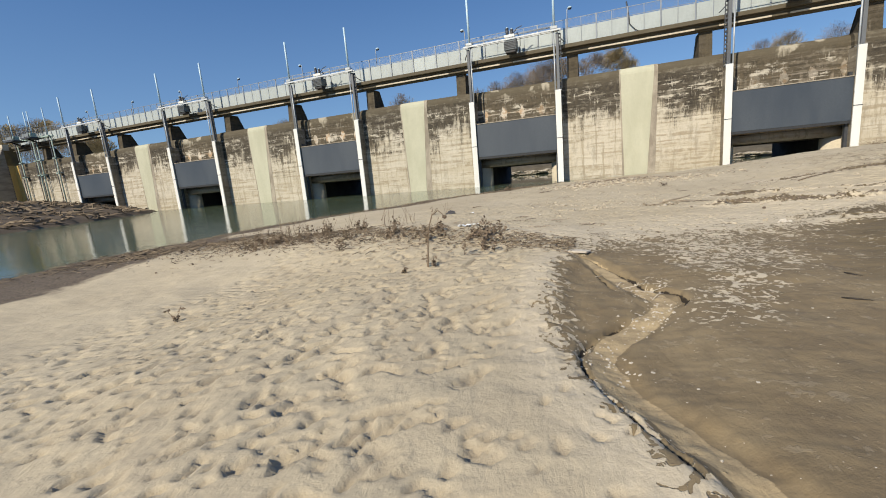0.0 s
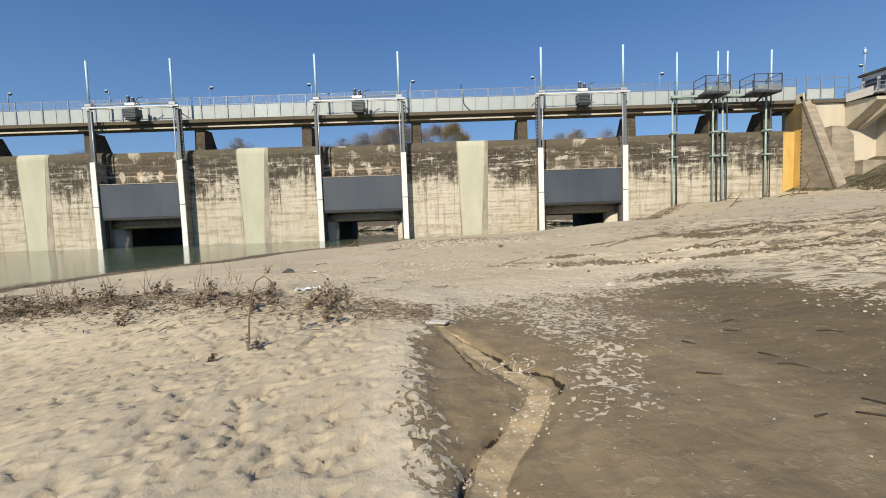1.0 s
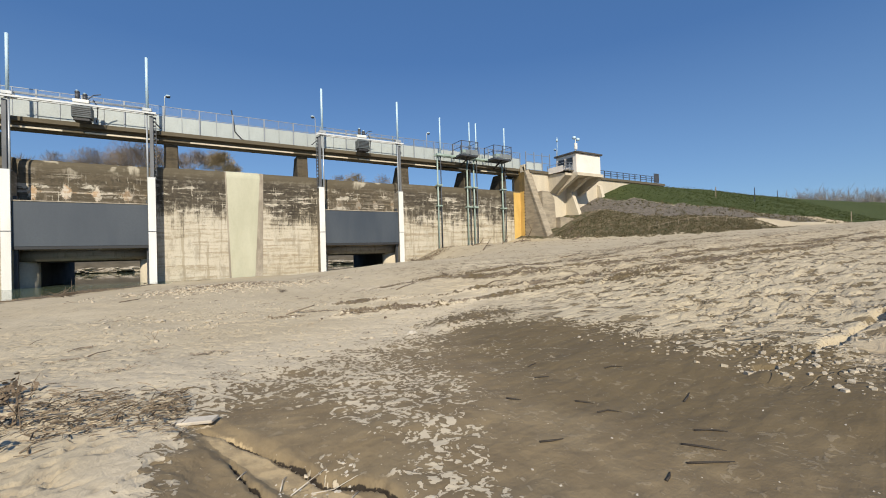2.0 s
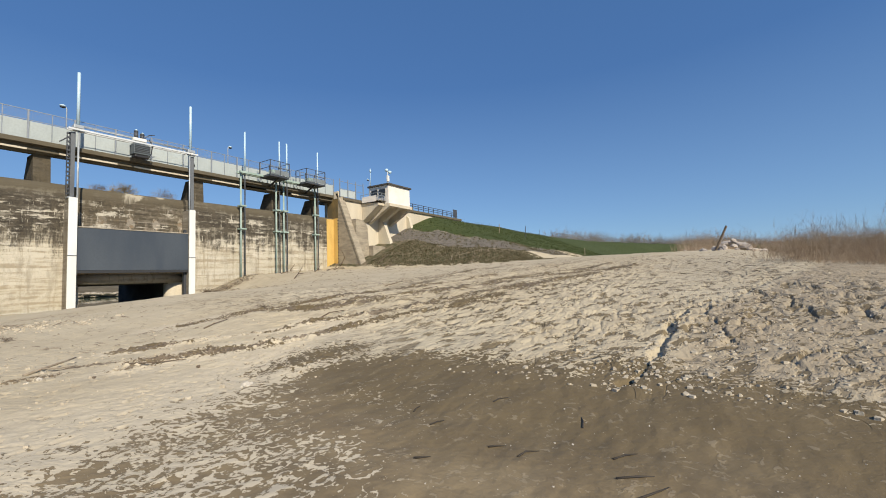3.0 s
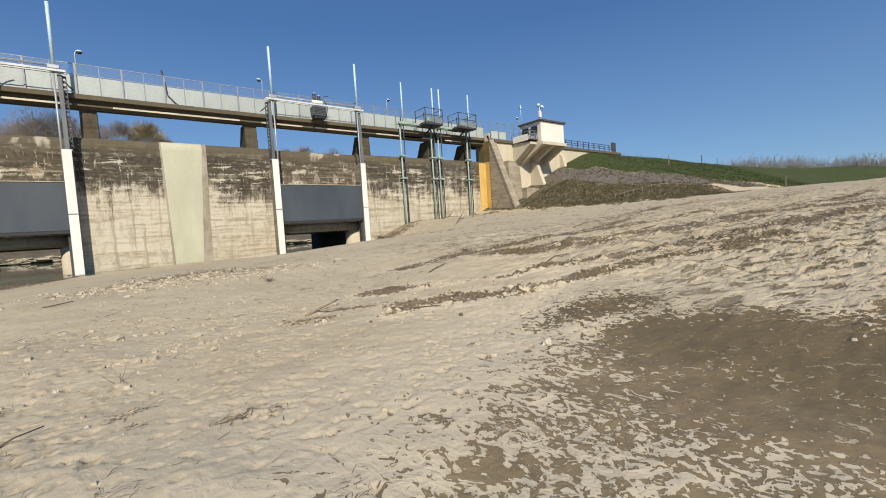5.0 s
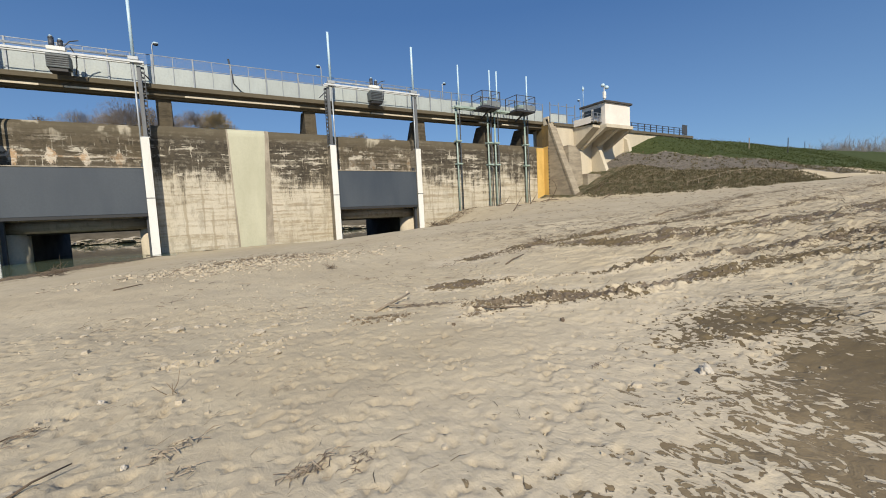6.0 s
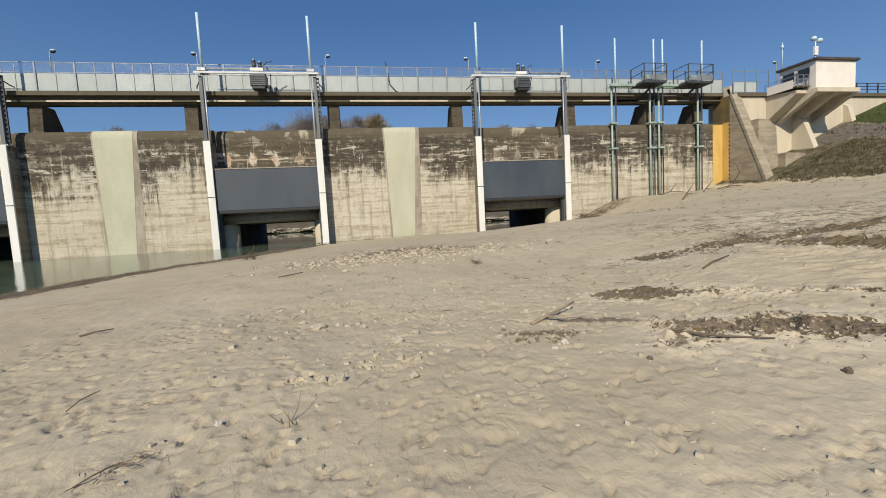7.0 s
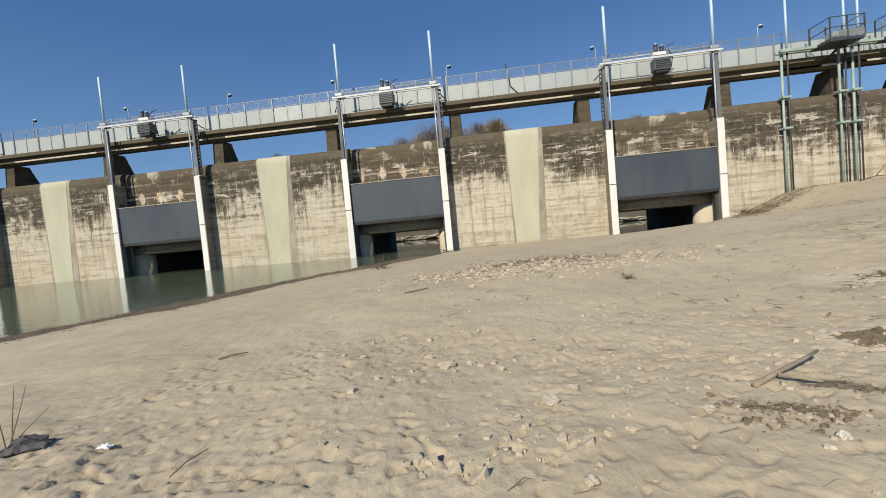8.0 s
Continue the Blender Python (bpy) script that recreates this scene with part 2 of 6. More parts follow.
    scale_b = n.noise(12.5, 2, 0.5, n.scaled(1.0, 1.2, 0.0), 1.2)
    scales = n.math("ADD", n.math("MULTIPLY", scale_a, 0.62), n.math("MULTIPLY", scale_b, 0.38))
    peel = n.ramp(n.math("ADD", scales, n.math("MULTIPLY", n.math("ADD", skin, n.math("MULTIPLY", n.math("SUBTRACT", mid, 0.5), 0.9)), 0.145)), 0.600, 0.616)
    peel = n.math("MULTIPLY", peel, n.ramp(skin, 0.05, 0.25))
    col = n.mix(peel, col, n.mix(fine, (0.61, 0.53, 0.39), (0.53, 0.455, 0.33)))
    shells = n.ramp(n.voronoi(7.5), 0.035, 0.05, 1.0, 0.0)
    shells = n.math("MULTIPLY", shells, n.ramp(n.noise(1.1, 2), 0.5, 0.58))
    col = n.mix(n.math("MULTIPLY", n.math("MULTIPLY", shells, soak_shade), 0.8), col, (0.5, 0.46, 0.38))
    ochre = n.mix(n.ramp(n.noise(9.0, 4), 0.4, 0.65), (0.46, 0.355, 0.205), (0.33, 0.255, 0.15))
    col = n.mix(n.ramp(n.math("ADD", silt, n.math("MULTIPLY", n.math("SUBTRACT", fine, 0.5), 0.6)), 0.45, 0.6), col, ochre)
    # undercut shade along the gully's banks, painted as near-black earth
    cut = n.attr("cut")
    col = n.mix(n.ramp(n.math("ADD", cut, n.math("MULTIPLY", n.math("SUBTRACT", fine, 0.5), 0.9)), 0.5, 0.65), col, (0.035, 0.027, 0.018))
    trash = n.ramp(n.math("ADD", drift, n.math("MULTIPLY", n.math("SUBTRACT", n.noise(5.5, 5, 0.7, n.scaled(0.6, 2.2, 1)), 0.5), 2.2)), 0.42, 0.6)
    col = n.mix(n.math("MULTIPLY", trash, 0.85), col, n.mix(fine, (0.10, 0.08, 0.058), (0.24, 0.19, 0.14)))
    bank = n.ramp(n.math("ADD", shore, n.math("MULTIPLY", n.math("SUBTRACT", mid, 0.5), 0.8)), 0.35, 0.65)
    col = n.mix(bank, col, n.mix(n.ramp(fine, 0.35, 0.65), (0.085, 0.068, 0.05), (0.17, 0.135, 0.1)))
    stones = n.mix(n.voronoi(3.2, None, "F1", "Color"), (0.085, 0.075, 0.063), (0.19, 0.168, 0.142))
    g = n.math("ADD", gravel, n.math("MULTIPLY", n.math("SUBTRACT", n.noise(0.7, 4, 0.7), 0.5), 0.7))
    col = n.mix(n.ramp(g, 0.4, 0.6), col, stones)
    w = n.math("ADD", weeds, n.math("MULTIPLY", n.math("SUBTRACT", n.noise(0.9, 5, 0.75), 0.5), 1.1))
    col = n.mix(n.ramp(w, 0.4, 0.6), col, n.mix(n.ramp(n.noise(1.6, 5, 0.7, n.scaled(0.5, 1, 1)), 0.4, 0.62), (0.055, 0.058, 0.026), (0.17, 0.135, 0.09)))
    blades = n.noise(2.0, 6, 0.75)
    turf = n.mix(n.ramp(blades, 0.3, 0.7), (0.030, 0.043, 0.012), (0.066, 0.084, 0.025))
    turf = n.mix(n.ramp(n.noise(0.12, 4, 0.6), 0.45, 0.75, 0.0, 0.3), turf, (0.085, 0.10, 0.036))
    gr = n.math("ADD", grass, n.math("MULTIPLY", n.math("SUBTRACT", n.noise(0.5, 5, 0.7), 0.5), 0.5))
    col = n.mix(n.ramp(gr, 0.44, 0.56), col, turf)
    h = n.math("ADD", n.math("MULTIPLY", fine, 0.46), n.math("MULTIPLY", grit, 0.07))
    h = n.math("ADD", h, n.math("MULTIPLY", n.noise(5.0, 4, 0.6, n.scaled(1.5, 0.8, 1.0), 0.6), n.ramp(soak_shade, 0.0, 1.0, 0.8, 0.3)))
    h = n.math("ADD", h, n.math("MULTIPLY", flakes, n.ramp(n.math("ABSOLUTE", wet), 0.3, 1.2, 0.9, 0.3)))
    h = n.math("SUBTRACT", h, n.math("MULTIPLY", soak_shade, 0.35))
    h = n.math("ADD", h, n.math("MULTIPLY", peel, 0.6))
    h = n.math("SUBTRACT", h, n.math("ADD", n.math("MULTIPLY", crack, 2.0), n.math("MULTIPLY", n.ramp(hollow, 0.42, 0.62), n.math("MULTIPLY", crust, 0.7))))
    h = n.math("ADD", h, n.math("MULTIPLY", n.noise(3.2, 5, 0.6, n.scaled(0.7, 1.7, 1.0), 0.8), n.math("MULTIPLY", crust, 1.8)))
    n.bump(h, 0.8, 0.025)
    rough = n.math("SUBTRACT", 0.95, n.math("MULTIPLY", soak_shade, 0.25))
    return n.done(col, rough, 0.0, 0.25)


def water_material(name="river_water", stir=0.24, rough=0.11):
    n = Nodes(name)
    ripple = n.noise(1.3, 4, 0.6, n.scaled(1.0, 0.6, 1.0))
    slow = n.noise(0.15, 3, 0.5)
    n.bump(n.math("ADD", ripple, n.math("MULTIPLY", slow, 2.0)), stir, 0.08)
    n.b.inputs["IOR"].default_value = 1.33
    return n.done(n.mix(n.ramp(slow, 0.35, 0.65), (0.085, 0.115, 0.075), (0.11, 0.14, 0.092)), rough, 0.0, 0.5)


def mesh_material():
    """Fine welded wire screen: mostly open, thin grey wires."""
    n = Nodes("wire_screen")
    x, y, z = n.axes()
    bars = n.math("MAXIMUM", n.ramp(n.math("PINGPONG", x, 0.025), 0.0, 0.006, 1.0, 0.0), n.ramp(n.math("PINGPONG", z, 0.025), 0.0, 0.006, 1.0, 0.0))
    n.put(n.b.inputs["Alpha"], n.ramp(bars, 0.2, 0.6, 0.0, 0.5))
    return n.done((0.30, 0.33, 0.36), 0.5, 0.4)


def leaf_material(name, a, b):
    n = Nodes(name)
    n.b.inputs["Subsurface Weight"].default_value = 0.0
    return n.done(n.mix(n.island(), a, b), 0.8, 0.0, 0.2)


M_WALL = concrete("weathered_concrete", (0.565, 0.525, 0.432), (0.038, 0.033, 0.026), 5.1, 7.9)
M_LINTEL = concrete("stained_lintel_concrete", (0.36, 0.31, 0.24), (0.046, 0.039, 0.028), 4.5, 5.8, splash=True, amount=0.95)
M_GREY = concrete("grey_concrete", (0.29, 0.26, 0.21), (0.05, 0.043, 0.032), 9.0, 15.0, amount=0.8)
M_BORDER = plain("rough_joint_concrete", (0.42, 0.375, 0.30), (0.27, 0.235, 0.185), 1.2, 0.95, 0, 0.3, 10, 0.02, 0.6)
# near-black concrete: the culverts' inner shade is put into the colour
M_TUNNEL = plain("shade_dark_concrete", (0.034, 0.030, 0.025), (0.022, 0.020, 0.017), 0.5, 0.8)
M_MUSTARD = plain("lichen_yellow_concrete", (0.26, 0.17, 0.055), (0.13, 0.10, 0.05), 0.6, 0.95, 0, 0.3, 9, 0.02, 0.5)
M_PIER = concrete("mossy_pier_concrete", (0.17, 0.145, 0.11), (0.04, 0.034, 0.024), 9.0, 13.0, lines=False, amount=0.9)
M_CREAM = plain("cream_concrete", (0.63, 0.565, 0.44), (0.52, 0.46, 0.355), 0.35, 0.9, 0, 0.3, 6, 0.03, 0.75)
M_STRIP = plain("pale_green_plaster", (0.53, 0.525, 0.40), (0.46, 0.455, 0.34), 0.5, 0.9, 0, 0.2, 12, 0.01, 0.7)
M_WHITEPLATE = plain("white_guide_plate", (0.82, 0.82, 0.78), (0.72, 0.72, 0.68), 0.8, 0.6, 0, 0.1, 14, 0.005, 0.8)
M_GATE = plain("blue_grey_painted_steel", (0.043, 0.056, 0.075), (0.062, 0.077, 0.096), 0.35, 0.5, 0.0, 0.12, 8, 0.004, 0.8)
M_GATE_DARK = plain("dark_rubber_seal", (0.02, 0.023, 0.028), (0.03, 0.032, 0.036), 1.0, 0.6)
M_STEEL = plain("galvanised_steel", (0.46, 0.49, 0.51), (0.36, 0.39, 0.41), 1.2, 0.42, 0.35, 0.05, 20)
M_STEEL_DARK = plain("dark_grey_steel", (0.055, 0.06, 0.07), (0.085, 0.092, 0.105), 1.0, 0.5, 0.3, 0.08, 20)
M_POSTGREY = plain("grey_galvanised_post", (0.15, 0.162, 0.175), (0.10, 0.108, 0.12), 1.0, 0.55, 0.0, 0.08, 20, 0.01, 0.6)
M_BEAM = plain("bright_galvanised_beam", (0.66, 0.69, 0.71), (0.54, 0.57, 0.59), 1.2, 0.5, 0.0, 0.05, 20)
M_WING = plain("tan_coursed_concrete", (0.40, 0.345, 0.255), (0.26, 0.22, 0.165), 0.5, 0.95, 0, 0.35, 7, 0.03, -2.5)
M_STEM = plain("pale_blue_stem_cover", (0.52, 0.69, 0.80), (0.46, 0.62, 0.73), 0.8, 0.4, 0.0, 0.05, 10)
M_GREEN = plain("pale_green_painted_steel", (0.38, 0.48, 0.43), (0.27, 0.36, 0.32), 0.8, 0.5, 0.0, 0.08, 16)
M_PANEL = plain("white_parapet_sheet", (0.47, 0.52, 0.51), (0.40, 0.445, 0.44), 0.5, 0.55, 0, 0.08, 6, 0.005, 0.6, 0.25)
M_POST = plain("grey_fence_steel", (0.30, 0.33, 0.36), (0.24, 0.26, 0.29), 1.0, 0.5, 0.3)
M_SHEET = plain("grey_sheet_steel", (0.24, 0.265, 0.275), (0.19, 0.21, 0.22), 0.8, 0.5, 0.2)
M_BERM = plain("earth_bank", (0.11, 0.095, 0.07), (0.07, 0.06, 0.042), 0.4, 0.95, 0, 0.4, 4, 0.05)
M_YELLOW = plain("yellow_paint", (0.66, 0.45, 0.14), (0.56, 0.36, 0.10), 0.7, 0.7, 0, 0.2, 10, 0.01, 0.7)
M_WHITEWALL = plain("white_plaster", (0.84, 0.79, 0.72), (0.76, 0.71, 0.64), 0.6, 0.85, 0, 0.15, 14, 0.008)
M_ROOF = plain("dark_roof_edge", (0.05, 0.045, 0.04), (0.09, 0.08, 0.07), 1.0, 0.8)
M_GLASS = plain("dark_window_glass", (0.02, 0.025, 0.03), (0.03, 0.035, 0.04), 0.5, 0.1, 0, 0.0)
M_BOX = plain("grey_gearbox_cover", (0.11, 0.13, 0.14), (0.07, 0.085, 0.09), 1.2, 0.5, 0.1)
M_BLACK = plain("black_plastic", (0.02, 0.02, 0.022), (0.035, 0.035, 0.04), 2.0, 0.5)
M_RAG = plain("charcoal_rag", (0.075, 0.072, 0.075), (0.14, 0.135, 0.135), 9.0, 0.9, 0, 0.4, 60, 0.004)
M_SAND = sand_material()
M_WATER = water_material()
M_WATER_CALM = water_material("sheltered_water", 0.008, 0.04)
M_WIRE = mesh_material()
M_CLOD = plain("dry_mud_clod", (0.55, 0.485, 0.375), (0.44, 0.38, 0.285), 6.0, 0.95, 0, 0.5, 40, 0.01, 0, 0.25)
M_DAMPCLOD = plain("damp_mud_clod", (0.24, 0.19, 0.125), (0.16, 0.125, 0.08), 6.0, 0.95, 0, 0.5, 40, 0.01, 0, 0.25)
M_STONE = plain("pale_stone", (0.62, 0.57, 0.48), (0.52, 0.47, 0.39), 8.0, 0.85, 0, 0.3, 40, 0.005, 0, 0.15)
M_TWIG = plain("dead_twig", (0.13, 0.095, 0.065), (0.20, 0.155, 0.11), 12.0, 0.9, 0, 0.3, 60, 0.003, 0, 0.3)
M_WETTWIG = plain("wet_black_twig", (0.030, 0.024, 0.018), (0.05, 0.04, 0.03), 12.0, 0.7, 0, 0.3, 60, 0.003)
M_STALK = plain("dry_weed_stalk", (0.24, 0.18, 0.12), (0.16, 0.12, 0.08), 12.0, 0.9, 0, 0.3, 60, 0.003, 0, 0.4)
M_STICK = plain("bleached_driftwood", (0.36, 0.30, 0.225), (0.26, 0.21, 0.15), 9.0, 0.85, 0, 0.4, 60, 0.004, 0, 0.2)
M_REED = leaf_material("dry_reed_litter", (0.065, 0.048, 0.032), (0.25, 0.195, 0.13))
M_BARK = plain("grey_bark", (0.13, 0.105, 0.08), (0.20, 0.165, 0.13), 2.0, 0.9)
M_BUDS = leaf_material("budding_twigs", (0.20, 0.16, 0.12), (0.34, 0.275, 0.205))
M_LEAF = leaf_material("young_leaves", (0.26, 0.20, 0.11), (0.40, 0.32, 0.18))
M_SHRUB = leaf_material("bare_shrub_stems", (0.20, 0.15, 0.105), (0.38, 0.30, 0.22))
M_HAZE = leaf_material("far_bare_twigs", (0.20, 0.19, 0.18), (0.30, 0.285, 0.27))
M_GRASS = leaf_material("levee_grass", (0.036, 0.052, 0.015), (0.085, 0.102, 0.034))
M_WEED = leaf_material("bank_weeds", (0.05, 0.055, 0.022), (0.20, 0.16, 0.10))
M_WRAP = plain("white_plastic_scrap", (0.78, 0.80, 0.80), (0.66, 0.68, 0.69), 5.0, 0.45)
M_RUBBLE = plain("pale_rubble", (0.62, 0.55, 0.48), (0.42, 0.36, 0.31), 1.2, 0.9, 0, 0.4, 12, 0.02, 0, 0.5)


# ---- mesh helpers ----
class Mesh:
    """Gathers vertices and faces of one part."""

    def __init__(self):
        self.v, self.f = [], []

    def add(self, verts, faces):
        k = len(self.v)
        self.v += [tuple(p) for p in verts]
        self.f += [tuple(i + k for i in f) for f in faces]
        return self

    def box(self, x0, x1, y0, y1, z0, z1, bevel=0.0):
        if bevel <= 0:
            p = [(x, y, z) for z in (z0, z1) for y in (y0, y1) for x in (x0, x1)]
            return self.add(p, [(0, 2, 3, 1), (4, 5, 7, 6), (0, 1, 5, 4), (2, 6, 7, 3), (0, 4, 6, 2), (1, 3, 7, 5)])
        bm = bmesh.new()
        bmesh.ops.create_cube(bm, size=1)
        for q in bm.verts:
            q.co = Vector(((x0 + x1) / 2 + q.co.x * (x1 - x0), (y0 + y1) / 2 + q.co.y * (y1 - y0), (z0 + z1) / 2 + q.co.z * (z1 - z0)))
        bmesh.ops.bevel(bm, geom=bm.edges[:], offset=bevel, segments=2, profile=0.5, affect="EDGES")
        bm.verts.index_update()
        self.add([q.co for q in bm.verts], [[q.index for q in f.verts] for f in bm.faces])
        bm.free()
        return self

    def tube(self, path, radii, n=8, caps=True):
        """A tapered tube along points."""
        pts = [Vector(p) for p in path]
        radii = [radii] * len(pts) if isinstance(radii, (int, float)) else radii
        rings = []
        for i, p in enumerate(pts):
            d = (pts[min(i + 1, len(pts) - 1)] - pts[max(i - 1, 0)]).normalized()
            a = d.orthogonal().normalized() if i == 0 else (rings[-1][1] - d * rings[-1][1].dot(d)).normalized()
            rings.append((p, a, d.cross(a)))
        verts = [p + radii[i] * (math.cos(2 * math.pi * j / n) * a + math.sin(2 * math.pi * j / n) * b) for i, (p, a, b) in enumerate(rings) for j in range(n)]
        faces = [(i * n + j, i * n + (j + 1) % n, (i + 1) * n + (j + 1) % n, (i + 1) * n + j) for i in range(len(pts) - 1) for j in range(n)]
        if caps:
            faces += [tuple(reversed(range(n))), tuple(range((len(pts) - 1) * n, len(pts) * n))]
        return self.add(verts, faces)

    def extrude_x(self, profile, x0, x1):
        """A closed outline in y, z drawn out along x."""
        n = len(profile)
        verts = [(x, y, z) for x in (x0, x1) for y, z in profile]
        faces = [(j, (j + 1) % n, n + (j + 1) % n, n + j) for j in range(n)]
        return self.add(verts, faces + [tuple(reversed(range(n))), tuple(range(n, 2 * n))])

    def extrude_y(self, profile, y0, y1):
        n = len(profile)
        verts = [(x, y, z) for y in (y0, y1) for x, z in profile]
        faces = [((j + 1) % n, j, n + j, n + (j + 1) % n) for j in range(n)]
        return self.add(verts, faces + [tuple(range(n)), tuple(reversed(range(n, 2 * n)))])

    def ball(self, c, r, squash=(1, 1, 1), rough=0.2, seed=0, sub=2):
        bm = bmesh.new()
        bmesh.ops.create_icosphere(bm, subdivisions=sub, radius=1.0)
        bm.verts.index_update()
        pts = []
        for q in bm.verts:
            k = 1 + rough * noise.noise(q.co * 1.7 + Vector((seed * 3.1, seed * 1.7, 0)))
            pts.append((c[0] + q.co.x * r * k * squash[0], c[1] + q.co.y * r * k * squash[1], c[2] + q.co.z * r * k * squash[2]))
        self.add(pts, [[q.index for q in f.verts] for f in bm.faces])
        bm.free()
        return self

    def data(self, name, material, smooth=False):
        me = bpy.data.meshes.new(name)
        me.from_pydata(self.v, [], self.f)
        me.materials.append(material)
        bm = bmesh.new()
        bm.from_mesh(me)
        bmesh.ops.recalc_face_normals(bm, faces=bm.faces[:])
        bm.to_mesh(me)
        bm.free()
        if smooth:
            me.polygons.foreach_set("use_smooth", [True] * len(me.polygons))
        me.update()
        return me


def thing(name, mesh, material, label, category, group="", kind="", smooth=False, at=None):
    ob = new(name, mesh.data(name, material, smooth) if mesh else None)
    if at:
        ob.location = at
    return tagged(ob, label, category, group, kind)


def part(name, mesh, material, parent, label="", smooth=False):
    ob = new(name, mesh.data(name, material, smooth))
    ob.parent = parent
    if label:
        ob["label"] = label
    return ob


def share(name, data, parent, m, label=""):
    """One more part on a mesh that alike parts share."""
    ob = new(name, data)
    ob.parent = parent
    ob.matrix_basis = m
    if label:
        ob["label"] = label
    return ob


# ---- lattice noise on arrays ----
def lattice(ix, iy, seed):
    h = (ix.astype(np.int64) * 374761393 + iy.astype(np.int64) * 668265263 + seed * 1442695041) & 0x7FFFFFFF
    h = ((h ^ (h >> 13)) * 1274126177) & 0x7FFFFFFF
    return ((h ^ (h >> 16)) & 0xFFFF) / 65535.0


def grain(x, y, seed=0):
    ix, iy = np.floor(x), np.floor(y)
    fx, fy = x - ix, y - iy
    fx, fy = fx * fx * (3 - 2 * fx), fy * fy * (3 - 2 * fy)
    a, b = lattice(ix, iy, seed), lattice(ix + 1, iy, seed)
    c, d = lattice(ix, iy + 1, seed), lattice(ix + 1, iy + 1, seed)
    return (a + (b - a) * fx) * (1 - fy) + (c + (d - c) * fx) * fy - 0.5


def fractal(x, y, octaves=4, seed=0, gain=0.5):
    total, amp = 0.0, 1.0
    for k in range(octaves):
        total = total + amp * grain(x * 2**k, y * 2**k, seed + k)
        amp *= gain
    return total


def plates(x, y):
    """Of irregular cells: how far a place is from the nearest joint, and each cell's own height."""
    ix, iy = np.floor(x), np.floor(y)
    first, second, lift = np.full(np.shape(x), 9.0), np.full(np.shape(x), 9.0), np.zeros(np.shape(x))
    for dx in (-1, 0, 1):
        for dy in (-1, 0, 1):
            px, py = ix + dx, iy + dy
            jx, jy = lattice(px, py, 91), lattice(px, py, 92)
            d = np.hypot(px + jx - x, py + jy - y)
            own = lattice(px, py, 93) - 0.5 + (jx - 0.5) * (x - px) + (jy - 0.5) * (y - py)
            second = np.where(d < first, first, np.minimum(second, d))
            lift = np.where(d < first, own, lift)
            first = np.minimum(first, d)
    return second - first, lift


def step(a, b, v):
    t = np.clip((v - a) / (b - a), 0, 1)
    return t * t * (3 - 2 * t)


# ---- the ground ----
WATER = -2.35
GULLY = np.array([(0.0, -4.5), (-0.55, -2.2), (-0.95, -1.35), (-1.20, -0.95), (-1.38, -0.70), (-1.48, -0.45), (-1.54, -0.10), (-1.48, 0.20), (-1.32, 0.48), (-1.14, 0.75), (-1.00, 1.02), (-0.90, 1.28), (-0.98, 1.52), (-1.18, 1.85), (-1.42, 2.35), (-1.68, 2.85), (-1.87, 3.2)])
CUTS = (np.array([(-1.33, 0.70), (-1.53, 0.41), (-1.66, 0.11), (-1.70, -0.10), (-1.67, -0.35), (-1.60, -0.58), (-1.53, -0.78), (-1.43, -0.95), (-1.34, -1.14), (-1.22, -1.32), (-1.12, -1.5)]), np.array([(-1.81, 3.05), (-1.55, 2.75), (-1.32, 2.45), (-1.14, 2.12), (-1.05, 1.88), (-0.90, 1.68), (-0.76, 1.50), (-0.71, 1.28), (-0.78, 1.10)]), np.array([(-1.62, 2.45), (-1.52, 2.1), (-1.45, 1.85), (-1.36, 1.62)]))
WET = np.array([(1.0, -11.0), (-0.3, -5.0), (-1.1, -1.5), (-1.37, -1.02), (-1.58, -0.62), (-1.86, 0.1), (-1.97, 0.8), (-2.05, 1.5), (-2.08, 2.3), (-1.95, 3.0), (-1.6, 3.8), (-0.9, 4.3), (0.0, 4.7), (0.9, 5.05), (1.7, 5.4), (2.4, 5.7), (3.25, 5.5), (3.75, 4.7), (3.95, 4.0), (4.1, 3.0), (4.0, 2.4), (4.0, 1.7), (4.2, 1.4), (4.6, 1.1), (4.3, 0.65), (4.0, 0.3), (3.95, 0.0), (4.0, -0.4), (3.7, -1.0), (3.1, -2.0), (3.2, -4.0), (2.6, -8.0)])
DRY_CRACKS = (np.array([(-2.72, 9.62), (-2.52, 9.3), (-2.28, 9.0), (-2.08, 9.42), (-1.86, 9.66)]), np.array([(-2.08, 9.42), (-1.7, 9.3), (-1.35, 9.5)]), np.array([(-2.52, 9.3), (-2.8, 9.1)]))
DAMP = ((3.2, 6.3, 1.5, 0.95, -0.45), (16.0, 13.5, 6.0, 0.5, 0.22), (30.0, 17.0, 10.0, 0.7, 0.1))
